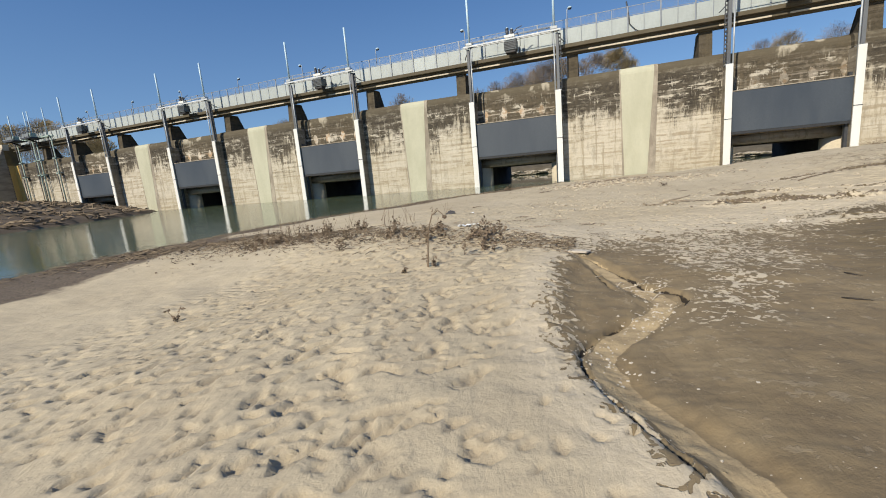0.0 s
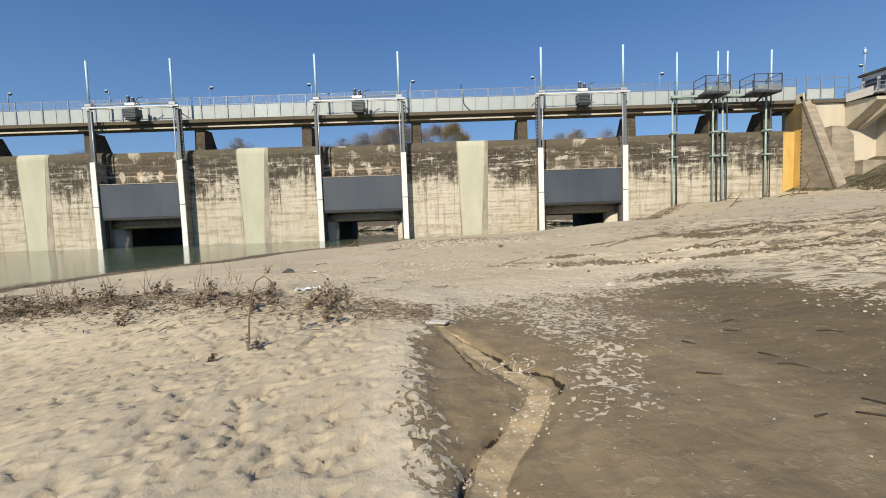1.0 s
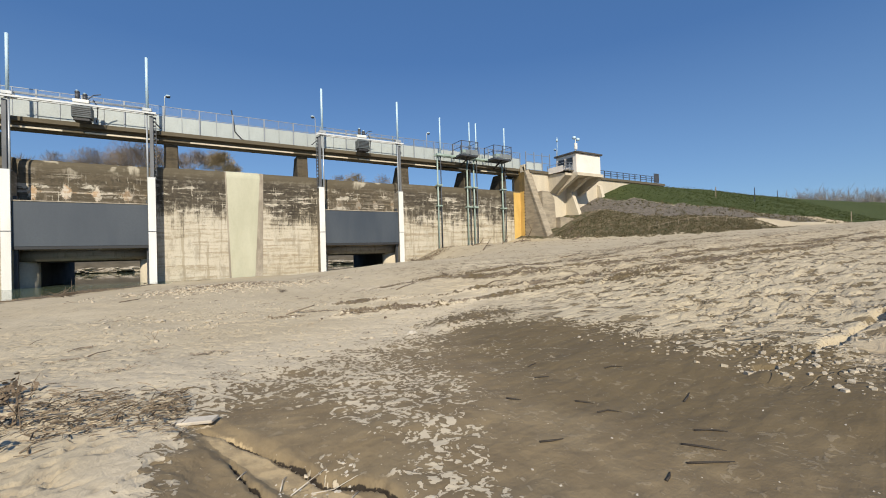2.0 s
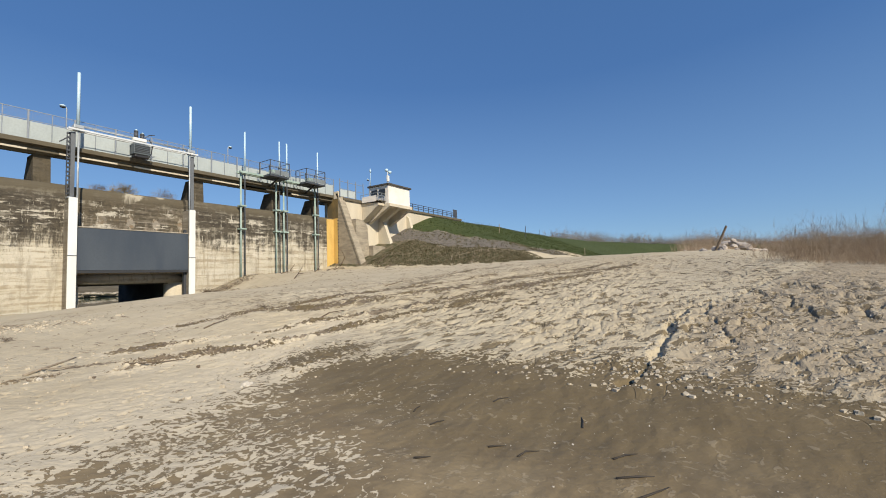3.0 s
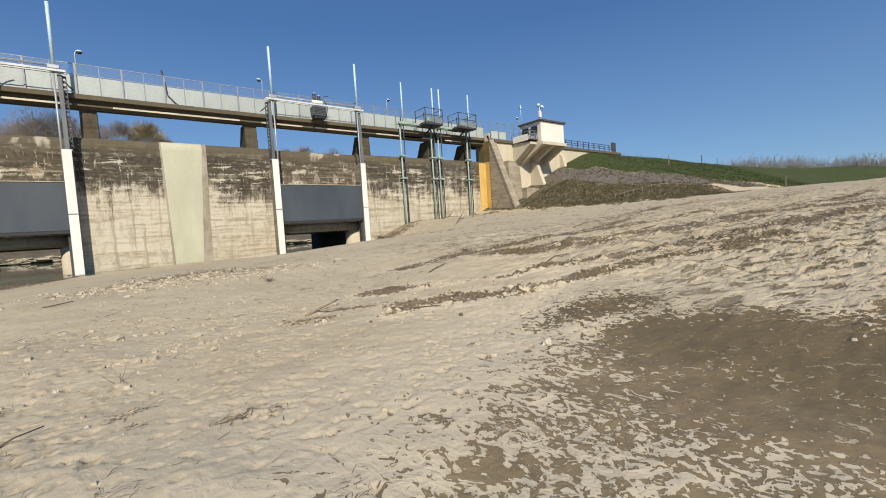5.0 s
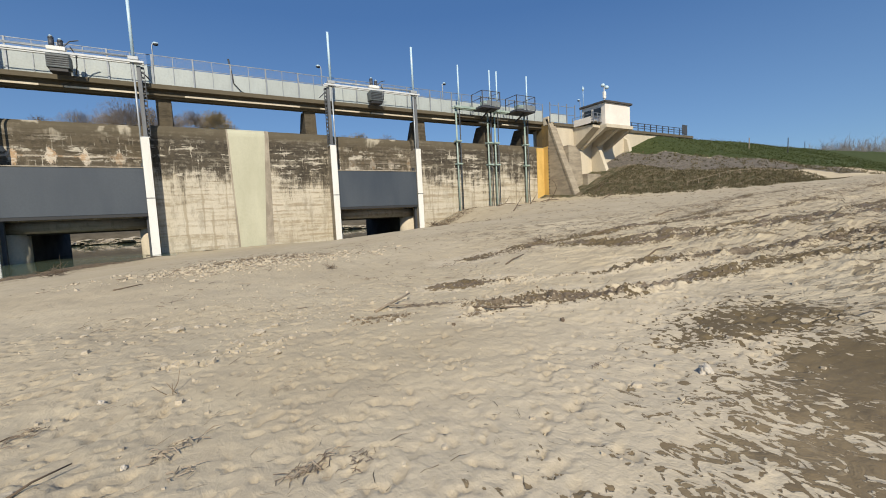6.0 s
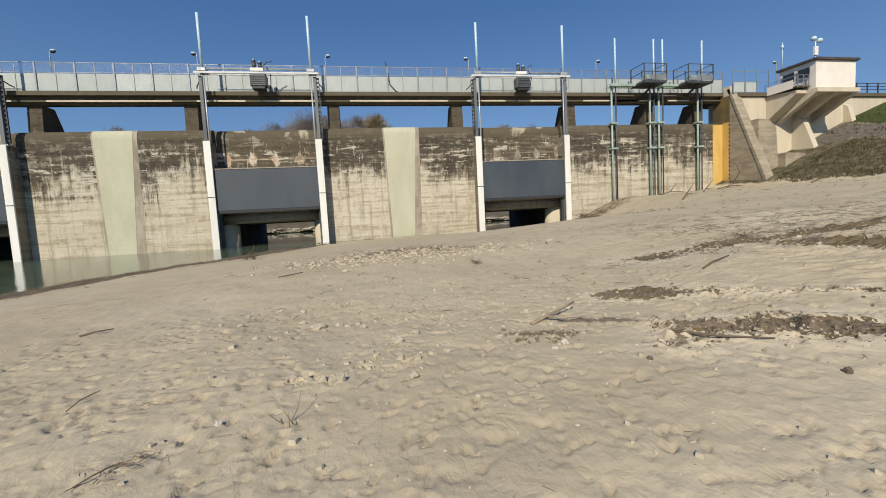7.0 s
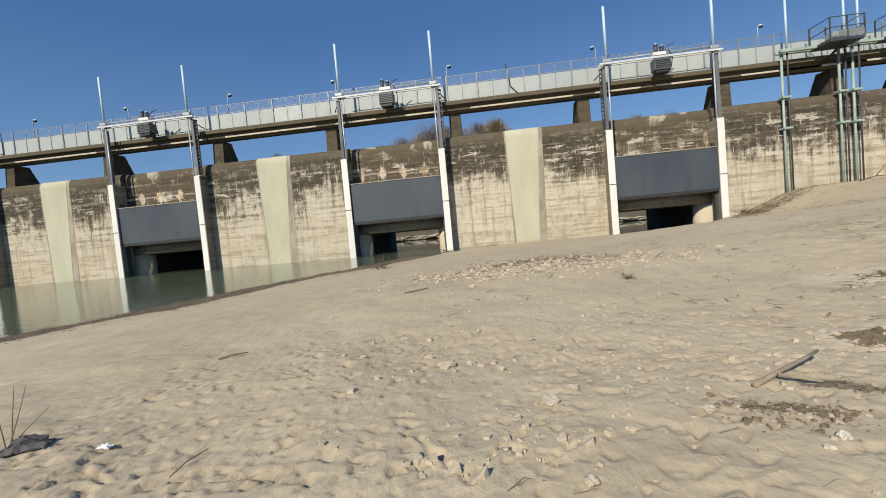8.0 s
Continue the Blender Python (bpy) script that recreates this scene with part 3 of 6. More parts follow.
# rows of washed-up reed and broken clods along the slope, and their half width
ROWS = (
    (np.array([(6.6, 12.0), (7.2, 10.9), (8.3, 10.4), (9.3, 9.6), (10.6, 8.9), (12.0, 8.3), (14.5, 8.0), (20.0, 7.0), (30.0, 6.4)]), 0.30),
    (np.array([(6.8, 10.4), (7.9, 9.7), (8.9, 8.7), (10.9, 7.7), (14.4, 6.9), (17.7, 5.4), (27.0, 4.1)]), 0.26),
    (np.array([(5.3, 8.8), (6.2, 8.3), (6.7, 7.6), (7.6, 7.1), (9.2, 6.1), (12.0, 5.2), (16.0, 4.0)]), 0.24),
    (np.array([(3.6, 8.1), (4.4, 7.75), (5.3, 7.35), (6.1, 7.15), (6.8, 6.6), (7.5, 5.8), (9.2, 5.3)]), 0.20),
    (np.array([(2.0, 11.2), (2.6, 10.6), (3.5, 9.8), (4.3, 9.2), (5.2, 8.8)]), 0.13),
    (np.array([(1.2, 8.9), (1.6, 9.35), (2.1, 9.1), (2.6, 8.75), (3.2, 8.3), (3.7, 7.85)]), 0.22),
    (np.array([(4.2, 13.6), (6.5, 13.2), (9.5, 12.6), (14.0, 11.8), (20.0, 10.5)]), 0.28),
)
CRACK = np.array([(3.5, 1.0), (4.0, 0.85), (4.65, 0.74), (5.4, 0.68), (6.5, 0.64), (8.15, 0.43), (8.7, 0.07), (9.75, -0.57), (12.5, -1.3), (17.2, -2.5), (25.0, -4.5)])
CROWN = np.array([(78.0, 57.0), (150.0, 56.0), (195.0, 52.0), (240.0, 36.0), (287.0, 13.0), (340.0, -14.0), (420.0, -60.0), (900.0, -400.0)])


def to_line(x, y, line):
    """Distance to a polyline."""
    best = np.full(np.shape(x), 1e9)
    for (ax, ay), (bx, by) in zip(line[:-1], line[1:]):
        dx, dy = bx - ax, by - ay
        t = np.clip(((x - ax) * dx + (y - ay) * dy) / (dx * dx + dy * dy), 0, 1)
        best = np.minimum(best, np.hypot(x - ax - t * dx, y - ay - t * dy))
    return best


def inside(x, y, ring):
    hit = np.zeros(np.shape(x), bool)
    for (ax, ay), (bx, by) in zip(ring, np.roll(ring, -1, 0)):
        hit ^= ((ay > y) != (by > y)) & (x < (bx - ax) * (y - ay) / (by - ay + 1e-12) + ax)
    return hit


def levee_distance(x, y):
    """From the crown of the flood bank, which carries on the line of the dam and then bends off."""
    return np.maximum(to_line(x, y, CROWN) - 3.0, 0.0)


def bank_zones(x):
    """How far down the flood bank its turf reaches, and its stones below that."""
    return np.interp(x, (54, 56.6, 62, 68.4, 71, 84, 105, 125, 160), (2.5, 4.8, 6.2, 13.0, 17.2, 20.0, 21.5, 26.0, 31.0)), np.interp(x, (50, 52.5, 56, 61, 63, 73, 100), (3.0, 5.5, 14.0, 20.5, 22.7, 24.3, 25.0))


def broad(x, y):
    """The lie of the land without its small relief."""
    x, y = np.asarray(x, float), np.asarray(y, float)
    rise = 0.115 * np.clip(x - 2.0, 0, 8) + 0.048 * np.clip(x - 10, 0, 70)
    rise = rise * (1 - 0.3 * step(-1, -12, y)) * (1 - 0.12 * step(4, 14, y) * step(30, 14, x))
    z = -1.52 + rise - 0.055 * np.clip(-2.5 - x, 0, 9) * step(6.0, 2.0, y)
    z = z + 0.13 * np.exp(-((y - 5.0) / 1.8) ** 2) * step(-1.5, -4.0, x) * step(-12, -8, x) + 0.10 * np.exp(-((y - 11.5) / 3.0) ** 2 - ((x - 4.5) / 3.0) ** 2)
    z = z + 0.28 * np.exp(-((y - 20.0) / 4.5) ** 2 - ((x - 0.0) / 6.0) ** 2)
    foot = np.interp(x, (-20, -8, 2, 12, 21, 25, 30, 40, 54, 90), (-2.9, -2.5, -2.15, -2.25, -1.9, -1.2, 0.85, 1.35, 1.6, 3.0))
    z = z + (foot - z) * step(24, 53, y)
    # the water's edge on the near side
    edge = np.interp(y, (-60, -10, 5, 16, 22, 31, 40, 50, 56), (-34, -24, -21.2, -20, -17.6, -15, -11.2, -8.2, -6.6))
    edge = edge + 0.9 * fractal(x * 0.15, y * 0.15, 3, 40)
    s = x - edge
    t = np.clip(s / 14.0, 0, 1)
    bank = 0.75 * t + 0.25 * t * t * (3 - 2 * t) + 0.10 * step(0, 1.0, s) * step(6, 1, s)
    near = np.where(s > 0, WATER + np.maximum(z - WATER, 0.02) * bank + np.minimum(z - WATER, 0) * bank, WATER + np.maximum(0.16 * s, -2.2))
    # the far bank
    edge2 = np.interp(y, (-60, 5, 21, 29, 36, 46, 53), (-20, -49, -59, -63.5, -66, -74, -82)) + 2.0 * fractal(x * 0.08, y * 0.08, 3, 41)
    s2 = edge2 - x
    far = WATER + 3.9 * (1 - (1 - np.clip(s2 / 48.0, 0, 1)) ** 2) + 0.5 * fractal(x * 0.12, y * 0.12, 3, 42) * step(1, 10, s2)
    z = np.where(s2 > 0, np.maximum(far, near), near)
    z = np.where(y > 54.8, np.minimum(z, -4.2), z)
    bankz = 14.0 - 0.415 * levee_distance(x, y) + 0.5 * fractal(x * 0.09, y * 0.09, 3, 7)
    bankz = np.minimum(bankz, 14.0)
    z = np.where(bankz > z - 0.8, np.maximum(z, bankz), z)
    left = 14.0 - 0.405 * np.hypot(np.maximum(x + 166.0, 0), np.maximum(np.abs(y - 57.0) - 3.0, 0))
    z = np.maximum(z, left)
    return z


def shore_near(x, y):
    edge = np.interp(y, (-60, -10, 5, 16, 22, 31, 40, 50, 56), (-34, -24, -21.2, -20, -17.6, -15, -11.2, -8.2, -6.6))
    return x - edge - 0.9 * fractal(x * 0.15, y * 0.15, 3, 40)


def relief(x, y):
    """Small relief of sand: ripples, the gully, cracked mud and wheel-worn rows."""
    z = broad(x, y)
    gully = to_line(x, y, GULLY)
    wet = to_line(x, y, np.vstack([WET, WET[:1]])) * np.where(inside(x, y, WET), 1, -1)
    rough = step(-0.4, -1.2, wet)
    z = z + 0.16 * fractal(x * 0.22, y * 0.22, 4, 3) * step(40, 5, np.abs(y - 5)) + 0.05 * fractal(x * 0.9, y * 0.9, 4, 9)
    z = z + rough * 0.015 * fractal(x * 4.0, y * 4.0, 5, 12, 0.68)
    for line in DRY_CRACKS:
        gap = to_line(x, y, line)
        z = z - 0.035 * step(0.03, 0.008, gap + 0.05 * fractal(x * 8, y * 8, 3, 26)) + 0.008 * np.exp(-(gap / 0.10) ** 2)
    z = z + (1 - rough) * 0.012 * fractal(x * 2.5, y * 6.0, 3, 13)
    # bed of the gully, with a steep cut on its outer side and a wide shelf of mud beside it
    wob = gully + 0.06 * fractal(x * 5, y * 5, 3, 21)
    z = z - 0.045 * step(0.22, 0.10, wob) * step(3.4, 2.8, y) - (0.03 + 0.07 * step(3.0, 1.8, y) * step(-0.5, -1.2, x)) * step(-0.16 - 0.5 * step(2.5, 4.0, y), 0.35, wet + 0.12 * fractal(x * 6, y * 6, 3, 23))
    for line in CUTS:
        z = z - 0.055 * step(0.034, 0.0, to_line(x, y, line) + 0.03 * fractal(x * 6, y * 6, 2, 24))
    z = z + 0.006 * fractal(x * 6, y * 14, 3, 22) * step(0.0, 0.3, wet)
    # ruts and tumbled rows along the slope, and broken crust by the crack
    row = fractal(x * 0.25, (y - 0.05 * x) * 1.3, 4, 30, 0.6)
    z = z + 0.09 * row * step(4.5, 9, x) * step(2.0, 6.0, y) * step(34, 20, y)
    lumps = np.abs(fractal(x * 2.6 + y * 1.4, (y + 0.5 * x) * 3.4, 4, 44, 0.7))
    z = z + 0.095 * lumps * step(3.6, 6.0, x) * step(0.5, 2.5, y) * step(26, 18, y) * step(60, 30, x)
    for line, wide in ROWS:
        near = np.exp(-((to_line(x, y, line) + 0.25 * fractal(x * 1.1, y * 1.1, 3, 37)) / (1.5 * wide)) ** 2)
        z = z + near * (0.02 + 0.16 * np.abs(fractal(x * 3.1, y * 3.1, 4, 38, 0.65)) - 0.03)
    # plates of cracked crust, tilted against one another, by the long crack
    crust = to_line(x, y, CRACK)
    low = np.interp(x, CRACK[:, 0], CRACK[:, 1]) - y
    zone = step(3.9, 4.9, x) * step(40, 20, x) * (step(-0.2, 0.3, low) * step(9.0, 5.0, low) + 0.55 * step(0.2, -0.2, low) * step(-3.2, -1.2, low))
    gap, tilt = plates(x * 1.9 + 0.5 * fractal(x * 1.3, y * 1.3, 2, 47), y * 2.3 + 0.5 * fractal(x * 1.3, y * 1.3, 2, 48))
    patchy = step(-0.25, 0.08, fractal(x * 0.6, y * 0.6, 3, 49))
    z = z + zone * patchy * (0.045 * tilt + 0.025 * np.abs(fractal(x * 2.6, y * 2.6, 4, 31, 0.65)) - 0.06 * step(0.13, 0.02, gap))
    z = z + zone * 0.035 * np.abs(fractal(x * 2.2, y * 2.2, 4, 32, 0.65))
    z = z - 0.08 * step(0.07, 0.02, crust + 0.14 * fractal(x * 2.5, y * 2.5, 4, 33)) * step(18, 9, x)
    z = z + 0.035 * step(0.5, 0.12, crust) * step(-0.05, 0.1, low) * step(18, 9, x)
    # bank steps by the water
    s = shore_near(x, y)
    z = z + 0.05 * fractal(x * 1.5, y * 1.5, 4, 34) * step(6, 1, s) * step(-1, 0.5, s)
    # the far and near parts of the flood bank are uneven
    d = levee_distance(x, y)
    z = z + (0.35 * fractal(x * 0.5, y * 0.5, 4, 35) * step(12, 18, d) + 0.10 * fractal(x, y, 3, 36)) * step(33, 27, d)
    return z


def axis(lo, hi, fine, far):
    """Grid lines: even between lo and hi, then slowly and later quickly wider apart."""
    out, d = [], fine
    while sum(out) < far:
        d *= 1.02 if d < 0.12 else 1.05
        out.append(d)
    steps = np.cumsum(out)
    return np.concatenate([lo - steps[::-1], np.arange(lo, hi + fine / 2, fine), hi + steps])


GX, GY = axis(-6.0, 3.8, 0.024, 1600.0), axis(-2.2, 11.2, 0.024, 1600.0)
XX, YY = np.meshgrid(GX, GY)
ZZ = relief(XX, YY)
BASE = ZZ.copy()
PRINT_SHADE = np.zeros_like(ZZ)


def stamp(cx, cy, length, width, turn, depth):
    """A footprint: an oval hollow with a pushed-up rim."""
    i0, i1 = np.searchsorted(GX, (cx - 0.45, cx + 0.45))
    j0, j1 = np.searchsorted(GY, (cy - 0.45, cy + 0.45))
    if i1 - i0 < 4 or j1 - j0 < 4:
        return
    x, y = XX[j0:j1, i0:i1] - cx, YY[j0:j1, i0:i1] - cy
    u, v = x * math.cos(turn) + y * math.sin(turn), -x * math.sin(turn) + y * math.cos(turn)
    waist = 1 - 0.25 * np.exp(-((u / length) * 6 + 0.4) ** 2)
    r = np.sqrt((u / (length / 2)) ** 2 + (v / (width / 2 * waist)) ** 2)
    r = r * (1 + 0.55 * grain(u * 22 + cx * 31, v * 22 + cy * 17, 70))
    # trodden deepest at the near edge; shade there is put into the colour
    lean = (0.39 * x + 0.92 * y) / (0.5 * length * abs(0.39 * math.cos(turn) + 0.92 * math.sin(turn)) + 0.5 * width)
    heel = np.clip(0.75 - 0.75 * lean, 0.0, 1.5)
    PRINT_SHADE[j0:j1, i0:i1] = np.maximum(PRINT_SHADE[j0:j1, i0:i1], step(1.15, 0.75, r) * np.clip(heel, 0.3, 1.0) * min(depth / 0.03, 1.0))
    ZZ[j0:j1, i0:i1] += -depth * step(1.1, 0.88, r) * heel + 0.05 * depth * np.exp(-((r - 1.3) / 0.22) ** 2)


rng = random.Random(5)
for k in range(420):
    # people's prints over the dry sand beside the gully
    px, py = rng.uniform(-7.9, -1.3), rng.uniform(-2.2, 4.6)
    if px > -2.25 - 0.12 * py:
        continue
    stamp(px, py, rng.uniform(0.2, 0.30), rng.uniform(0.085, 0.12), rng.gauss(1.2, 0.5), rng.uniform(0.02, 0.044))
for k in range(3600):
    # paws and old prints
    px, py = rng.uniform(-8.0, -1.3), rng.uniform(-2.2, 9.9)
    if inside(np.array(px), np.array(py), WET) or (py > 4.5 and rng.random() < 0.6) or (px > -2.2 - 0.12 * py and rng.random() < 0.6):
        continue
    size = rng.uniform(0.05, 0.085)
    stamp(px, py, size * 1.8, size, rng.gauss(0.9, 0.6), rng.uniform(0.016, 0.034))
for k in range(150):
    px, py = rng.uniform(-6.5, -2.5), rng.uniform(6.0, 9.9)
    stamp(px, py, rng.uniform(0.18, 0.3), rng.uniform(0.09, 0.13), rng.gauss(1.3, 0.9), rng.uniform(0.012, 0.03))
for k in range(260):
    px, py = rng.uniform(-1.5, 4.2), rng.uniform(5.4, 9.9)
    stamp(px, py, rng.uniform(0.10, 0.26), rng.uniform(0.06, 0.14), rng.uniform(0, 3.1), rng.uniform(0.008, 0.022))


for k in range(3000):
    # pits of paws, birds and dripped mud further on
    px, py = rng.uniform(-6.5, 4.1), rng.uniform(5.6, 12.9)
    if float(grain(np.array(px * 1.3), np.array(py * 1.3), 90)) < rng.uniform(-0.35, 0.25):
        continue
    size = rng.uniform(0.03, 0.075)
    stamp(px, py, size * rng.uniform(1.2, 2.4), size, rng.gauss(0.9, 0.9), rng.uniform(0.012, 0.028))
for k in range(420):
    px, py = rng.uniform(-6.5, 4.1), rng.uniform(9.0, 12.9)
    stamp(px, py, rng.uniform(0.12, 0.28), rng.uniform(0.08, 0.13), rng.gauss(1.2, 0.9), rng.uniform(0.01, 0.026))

ZZ = np.maximum(ZZ, BASE - 0.048)


def height(x, y):
    """The sheet's height at a place, from its grid."""
    i, j = int(np.clip(np.searchsorted(GX, x), 1, len(GX) - 1)), int(np.clip(np.searchsorted(GY, y), 1, len(GY) - 1))
    fx, fy = (x - GX[i - 1]) / (GX[i] - GX[i - 1]), (y - GY[j - 1]) / (GY[j] - GY[j - 1])
    a, b, c, d = ZZ[j - 1, i - 1], ZZ[j - 1, i], ZZ[j, i - 1], ZZ[j, i]
    return float((a + (b - a) * fx) * (1 - fy) + (c + (d - c) * fx) * fy)


def ground_sheet():
    nx, ny = len(GX), len(GY)
    me = bpy.data.meshes.new("ground")
    me.vertices.add(nx * ny)
    me.vertices.foreach_set("co", np.stack([XX, YY, ZZ], -1).ravel())
    base = (np.arange(ny - 1)[:, None] * nx + np.arange(nx - 1)[None]).ravel()
    quads = np.stack([base, base + 1, base + 1 + nx, base + nx], -1).ravel()
    me.loops.add(len(quads))
    me.loops.foreach_set("vertex_index", quads)
    me.polygons.add(len(base))
    me.polygons.foreach_set("loop_start", np.arange(len(base)) * 4)
    me.polygons.foreach_set("use_smooth", np.ones(len(base), bool))
    me.update(calc_edges=True)
    me.validate()
    wet = to_line(XX, YY, np.vstack([WET, WET[:1]])) * np.where(inside(XX, YY, WET), 1, -1)
    ragged = step(3.0, 4.2, YY) * step(2.6, 1.3, XX)
    wet = np.clip(wet / (0.24 + 1.1 * ragged + 0.2 * step(2.4, 3.2, XX)), -3.0, 2.0)
    # where the mud's skin has dried and peeled
    near_gully = step(0.12, 0.35, to_line(XX, YY, GULLY))
    flake = 0.75 * np.exp(-(np.hypot((XX - 0.05) / 0.95, (YY - 3.4) / 1.3)) ** 4)
    u, v = (XX + 0.2) * 0.35 + (YY - 1.6) * 0.94, -(XX + 0.2) * 0.94 + (YY - 1.6) * 0.35
    flake = np.maximum(flake, 0.75 * np.exp(-(u / 1.05) ** 4 - (v / 0.36) ** 2))
    flake = np.maximum(flake, 0.16 * np.exp(-(np.hypot((XX - 1.6) / 1.9, (YY - 3.6) / 1.4)) ** 4))
    flake = np.maximum(flake, 0.22 * np.exp(-((XX + 2.0) / 0.22) ** 2 - ((YY - 1.6) / 0.9) ** 4))
    flake = np.maximum(flake, 0.95 * np.exp(-(np.hypot((XX + 1.1) / 0.24, (YY - 1.8) / 0.3)) ** 2))
    flake = np.maximum(flake, 0.10 * step(-0.3, 0.2, wet)) * np.maximum(near_gully, np.exp(-(np.hypot((XX + 1.1) / 0.24, (YY - 1.8) / 0.3)) ** 2))
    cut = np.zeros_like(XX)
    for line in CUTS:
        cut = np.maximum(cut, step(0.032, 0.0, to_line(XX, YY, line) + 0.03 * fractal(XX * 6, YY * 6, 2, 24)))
    # damp lanes further along the slope
    for cx, cy, lx, ly, turn in DAMP:
        u = (XX - cx) * math.cos(turn) + (YY - cy) * math.sin(turn)
        v = -(XX - cx) * math.sin(turn) + (YY - cy) * math.cos(turn)
        wet = np.maximum(wet, 0.95 - 1.7 * np.hypot(u / lx, (v + 0.3 * ly * fractal(XX * 0.7, YY * 0.7, 3, 51)) / ly))
    for line, wide in ROWS:
        wet = np.maximum(wet, 0.75 - 0.8 * (to_line(XX, YY, line) + 0.35 * fractal(XX * 1.1, YY * 1.1, 3, 37)) / wide + 1.6 * fractal(XX * 0.9, YY * 0.9, 3, 39))
    # the lumpy damp side of the long crack
    low_side = np.interp(XX, CRACK[:, 0], CRACK[:, 1]) - YY
    damp_side = step(0.0, 0.5, low_side) * step(3.2, 4.2, XX) * step(60, 30, XX) * step(14, 8, low_side)
    wet = np.maximum(wet, -0.62 - 2.38 * (1 - np.maximum(damp_side, 0.82 * step(3.2, 4.5, XX) * step(40, 20, XX) * step(6.0, 3.0, np.abs(YY - 2.0)))))
    gully = to_line(XX, YY, GULLY)
    silt = step(0.17, 0.04, gully + 0.05 * fractal(XX * 3, YY * 3, 3, 28)) * step(3.3, 2.6, YY)
    s = shore_near(XX, YY)
    s2 = np.interp(YY, (-60, 5, 21, 29, 36, 46, 53), (-20, -49, -59, -63.5, -66, -74, -82)) - XX
    shore = np.maximum(np.maximum(step(4.2, 1.8, s), step(9.5, 6.0, s) * step(14, 7, YY)), step(-2, 2, s2))
    d = levee_distance(XX, YY)
    d2 = np.hypot(np.maximum(XX + 166, 0), np.maximum(np.abs(YY - 57) - 3, 0))
    turf_edge, stone_edge = bank_zones(XX)
    grass = np.maximum(step(turf_edge + 1.2, turf_edge - 1.2, d), step(28, 20, d2))
    out = np.maximum(np.hypot(XX, YY) - 250, 0)
    grass = np.maximum(grass, step(0, 120, out) * 0.9)
    gravel = step(-1.0, 1.0, d - turf_edge) * step(1.5, -1.5, d - stone_edge) * step(112, 90, XX)
    weeds = step(-1.5, 1.0, d - stone_edge) * step(30.5, 28.0, d) * step(78, 66, XX)
    drift = np.zeros_like(XX)
    for cx, cy, lx, ly, turn in ((2.4, 8.85, 1.15, 0.15, -0.67), (0.9, 10.1, 0.5, 0.10, -0.6), (0.15, 9.85, 0.35, 0.08, -0.4), (-0.3, 19.5, 2.6, 0.7, 0.0), (24, 50.5, 4.0, 1.0, 0.2)):
        u = (XX - cx) * math.cos(turn) + (YY - cy) * math.sin(turn)
        v = -(XX - cx) * math.sin(turn) + (YY - cy) * math.cos(turn)
        drift = np.maximum(drift, np.exp(-(u / lx) ** 4 - ((v + 0.5 * ly * fractal(u * 1.2, v * 1.2, 3, 80)) / ly) ** 2) * np.clip(0.75 + 1.1 * fractal(u * 1.6, v * 2.0, 3, 81), 0, 1))
    for line, wide in ROWS:
        drift = np.maximum(drift, np.exp(-((to_line(XX, YY, line) + 0.3 * fractal(XX * 1.1, YY * 1.1, 3, 37)) / (0.6 * wide)) ** 2) * np.clip(0.65 + 1.3 * fractal(XX * 1.4, YY * 1.4, 3, 81), 0, 1))
    for key, val in (("wet", wet), ("clay", damp_side), ("silt", silt), ("shore", shore), ("grass", grass), ("gravel", gravel), ("weeds", weeds), ("drift", drift), ("flake", flake), ("print_shade", PRINT_SHADE), ("damp", step(0.6, 2.8, XX + 0.8 * fractal(XX * 0.8, YY * 0.8, 3, 27) - 0.05 * np.maximum(YY - 3.0, 0))), ("cut", cut), ("crust", step(2.6, 4.5, XX) * step(7.5, 3.0, np.abs(YY - 1.0)) * step(60, 25, XX) + step(5, 8, XX) * step(3, 6, YY) * step(24, 15, YY) * 0.8)):
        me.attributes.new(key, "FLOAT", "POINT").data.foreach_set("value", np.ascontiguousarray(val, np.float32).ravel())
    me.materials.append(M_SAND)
    return tagged(new("ground", me), "dry pale river sand with wet mud, footprints and a grassy bank", "ground", kind="structure")


ground_sheet()
water = Mesh()
water.add([(-400, -400, WATER), (-2, -400, WATER), (-2, 54, WATER), (-400, 54, WATER)], [(0, 1, 2, 3)])
thing("water", water, M_WATER, "still green river water before the sluice gates", "water", kind="structure")
upper = Mesh()
upper.add([(-400, 54.004, WATER), (46, 54.004, WATER), (46, 400, WATER), (-400, 400, WATER)], [(0, 1, 2, 3)])
thing("water_upstream", upper, M_WATER_CALM, "calm river water behind the dam", "water", kind="structure")

# ---- the dam ----
FACE, CREST = 54.5, 10.6
GATES = (17.9, -11.6, -41.0, -70.0, -98.8)
HALF = 5.6          # half of a gate's bay
END_RIGHT, END_LEFT = 47.45, -128.3
DEEP = 68.0
ROUND = [(FACE, 9.75), (FACE + 0.05, 10.05), (FACE + 0.18, 10.32), (FACE + 0.42, 10.52), (FACE + 0.8, CREST)]


def wall_block(name, x0, x1):
    m = Mesh().extrude_x([(FACE, -5.0)] + ROUND + [(DEEP, CREST), (DEEP, -5.0)], x0, x1)
    return thing(name, m, M_WALL, "weathered pale concrete dam wall with dark mossy top", "wall", kind="structure")


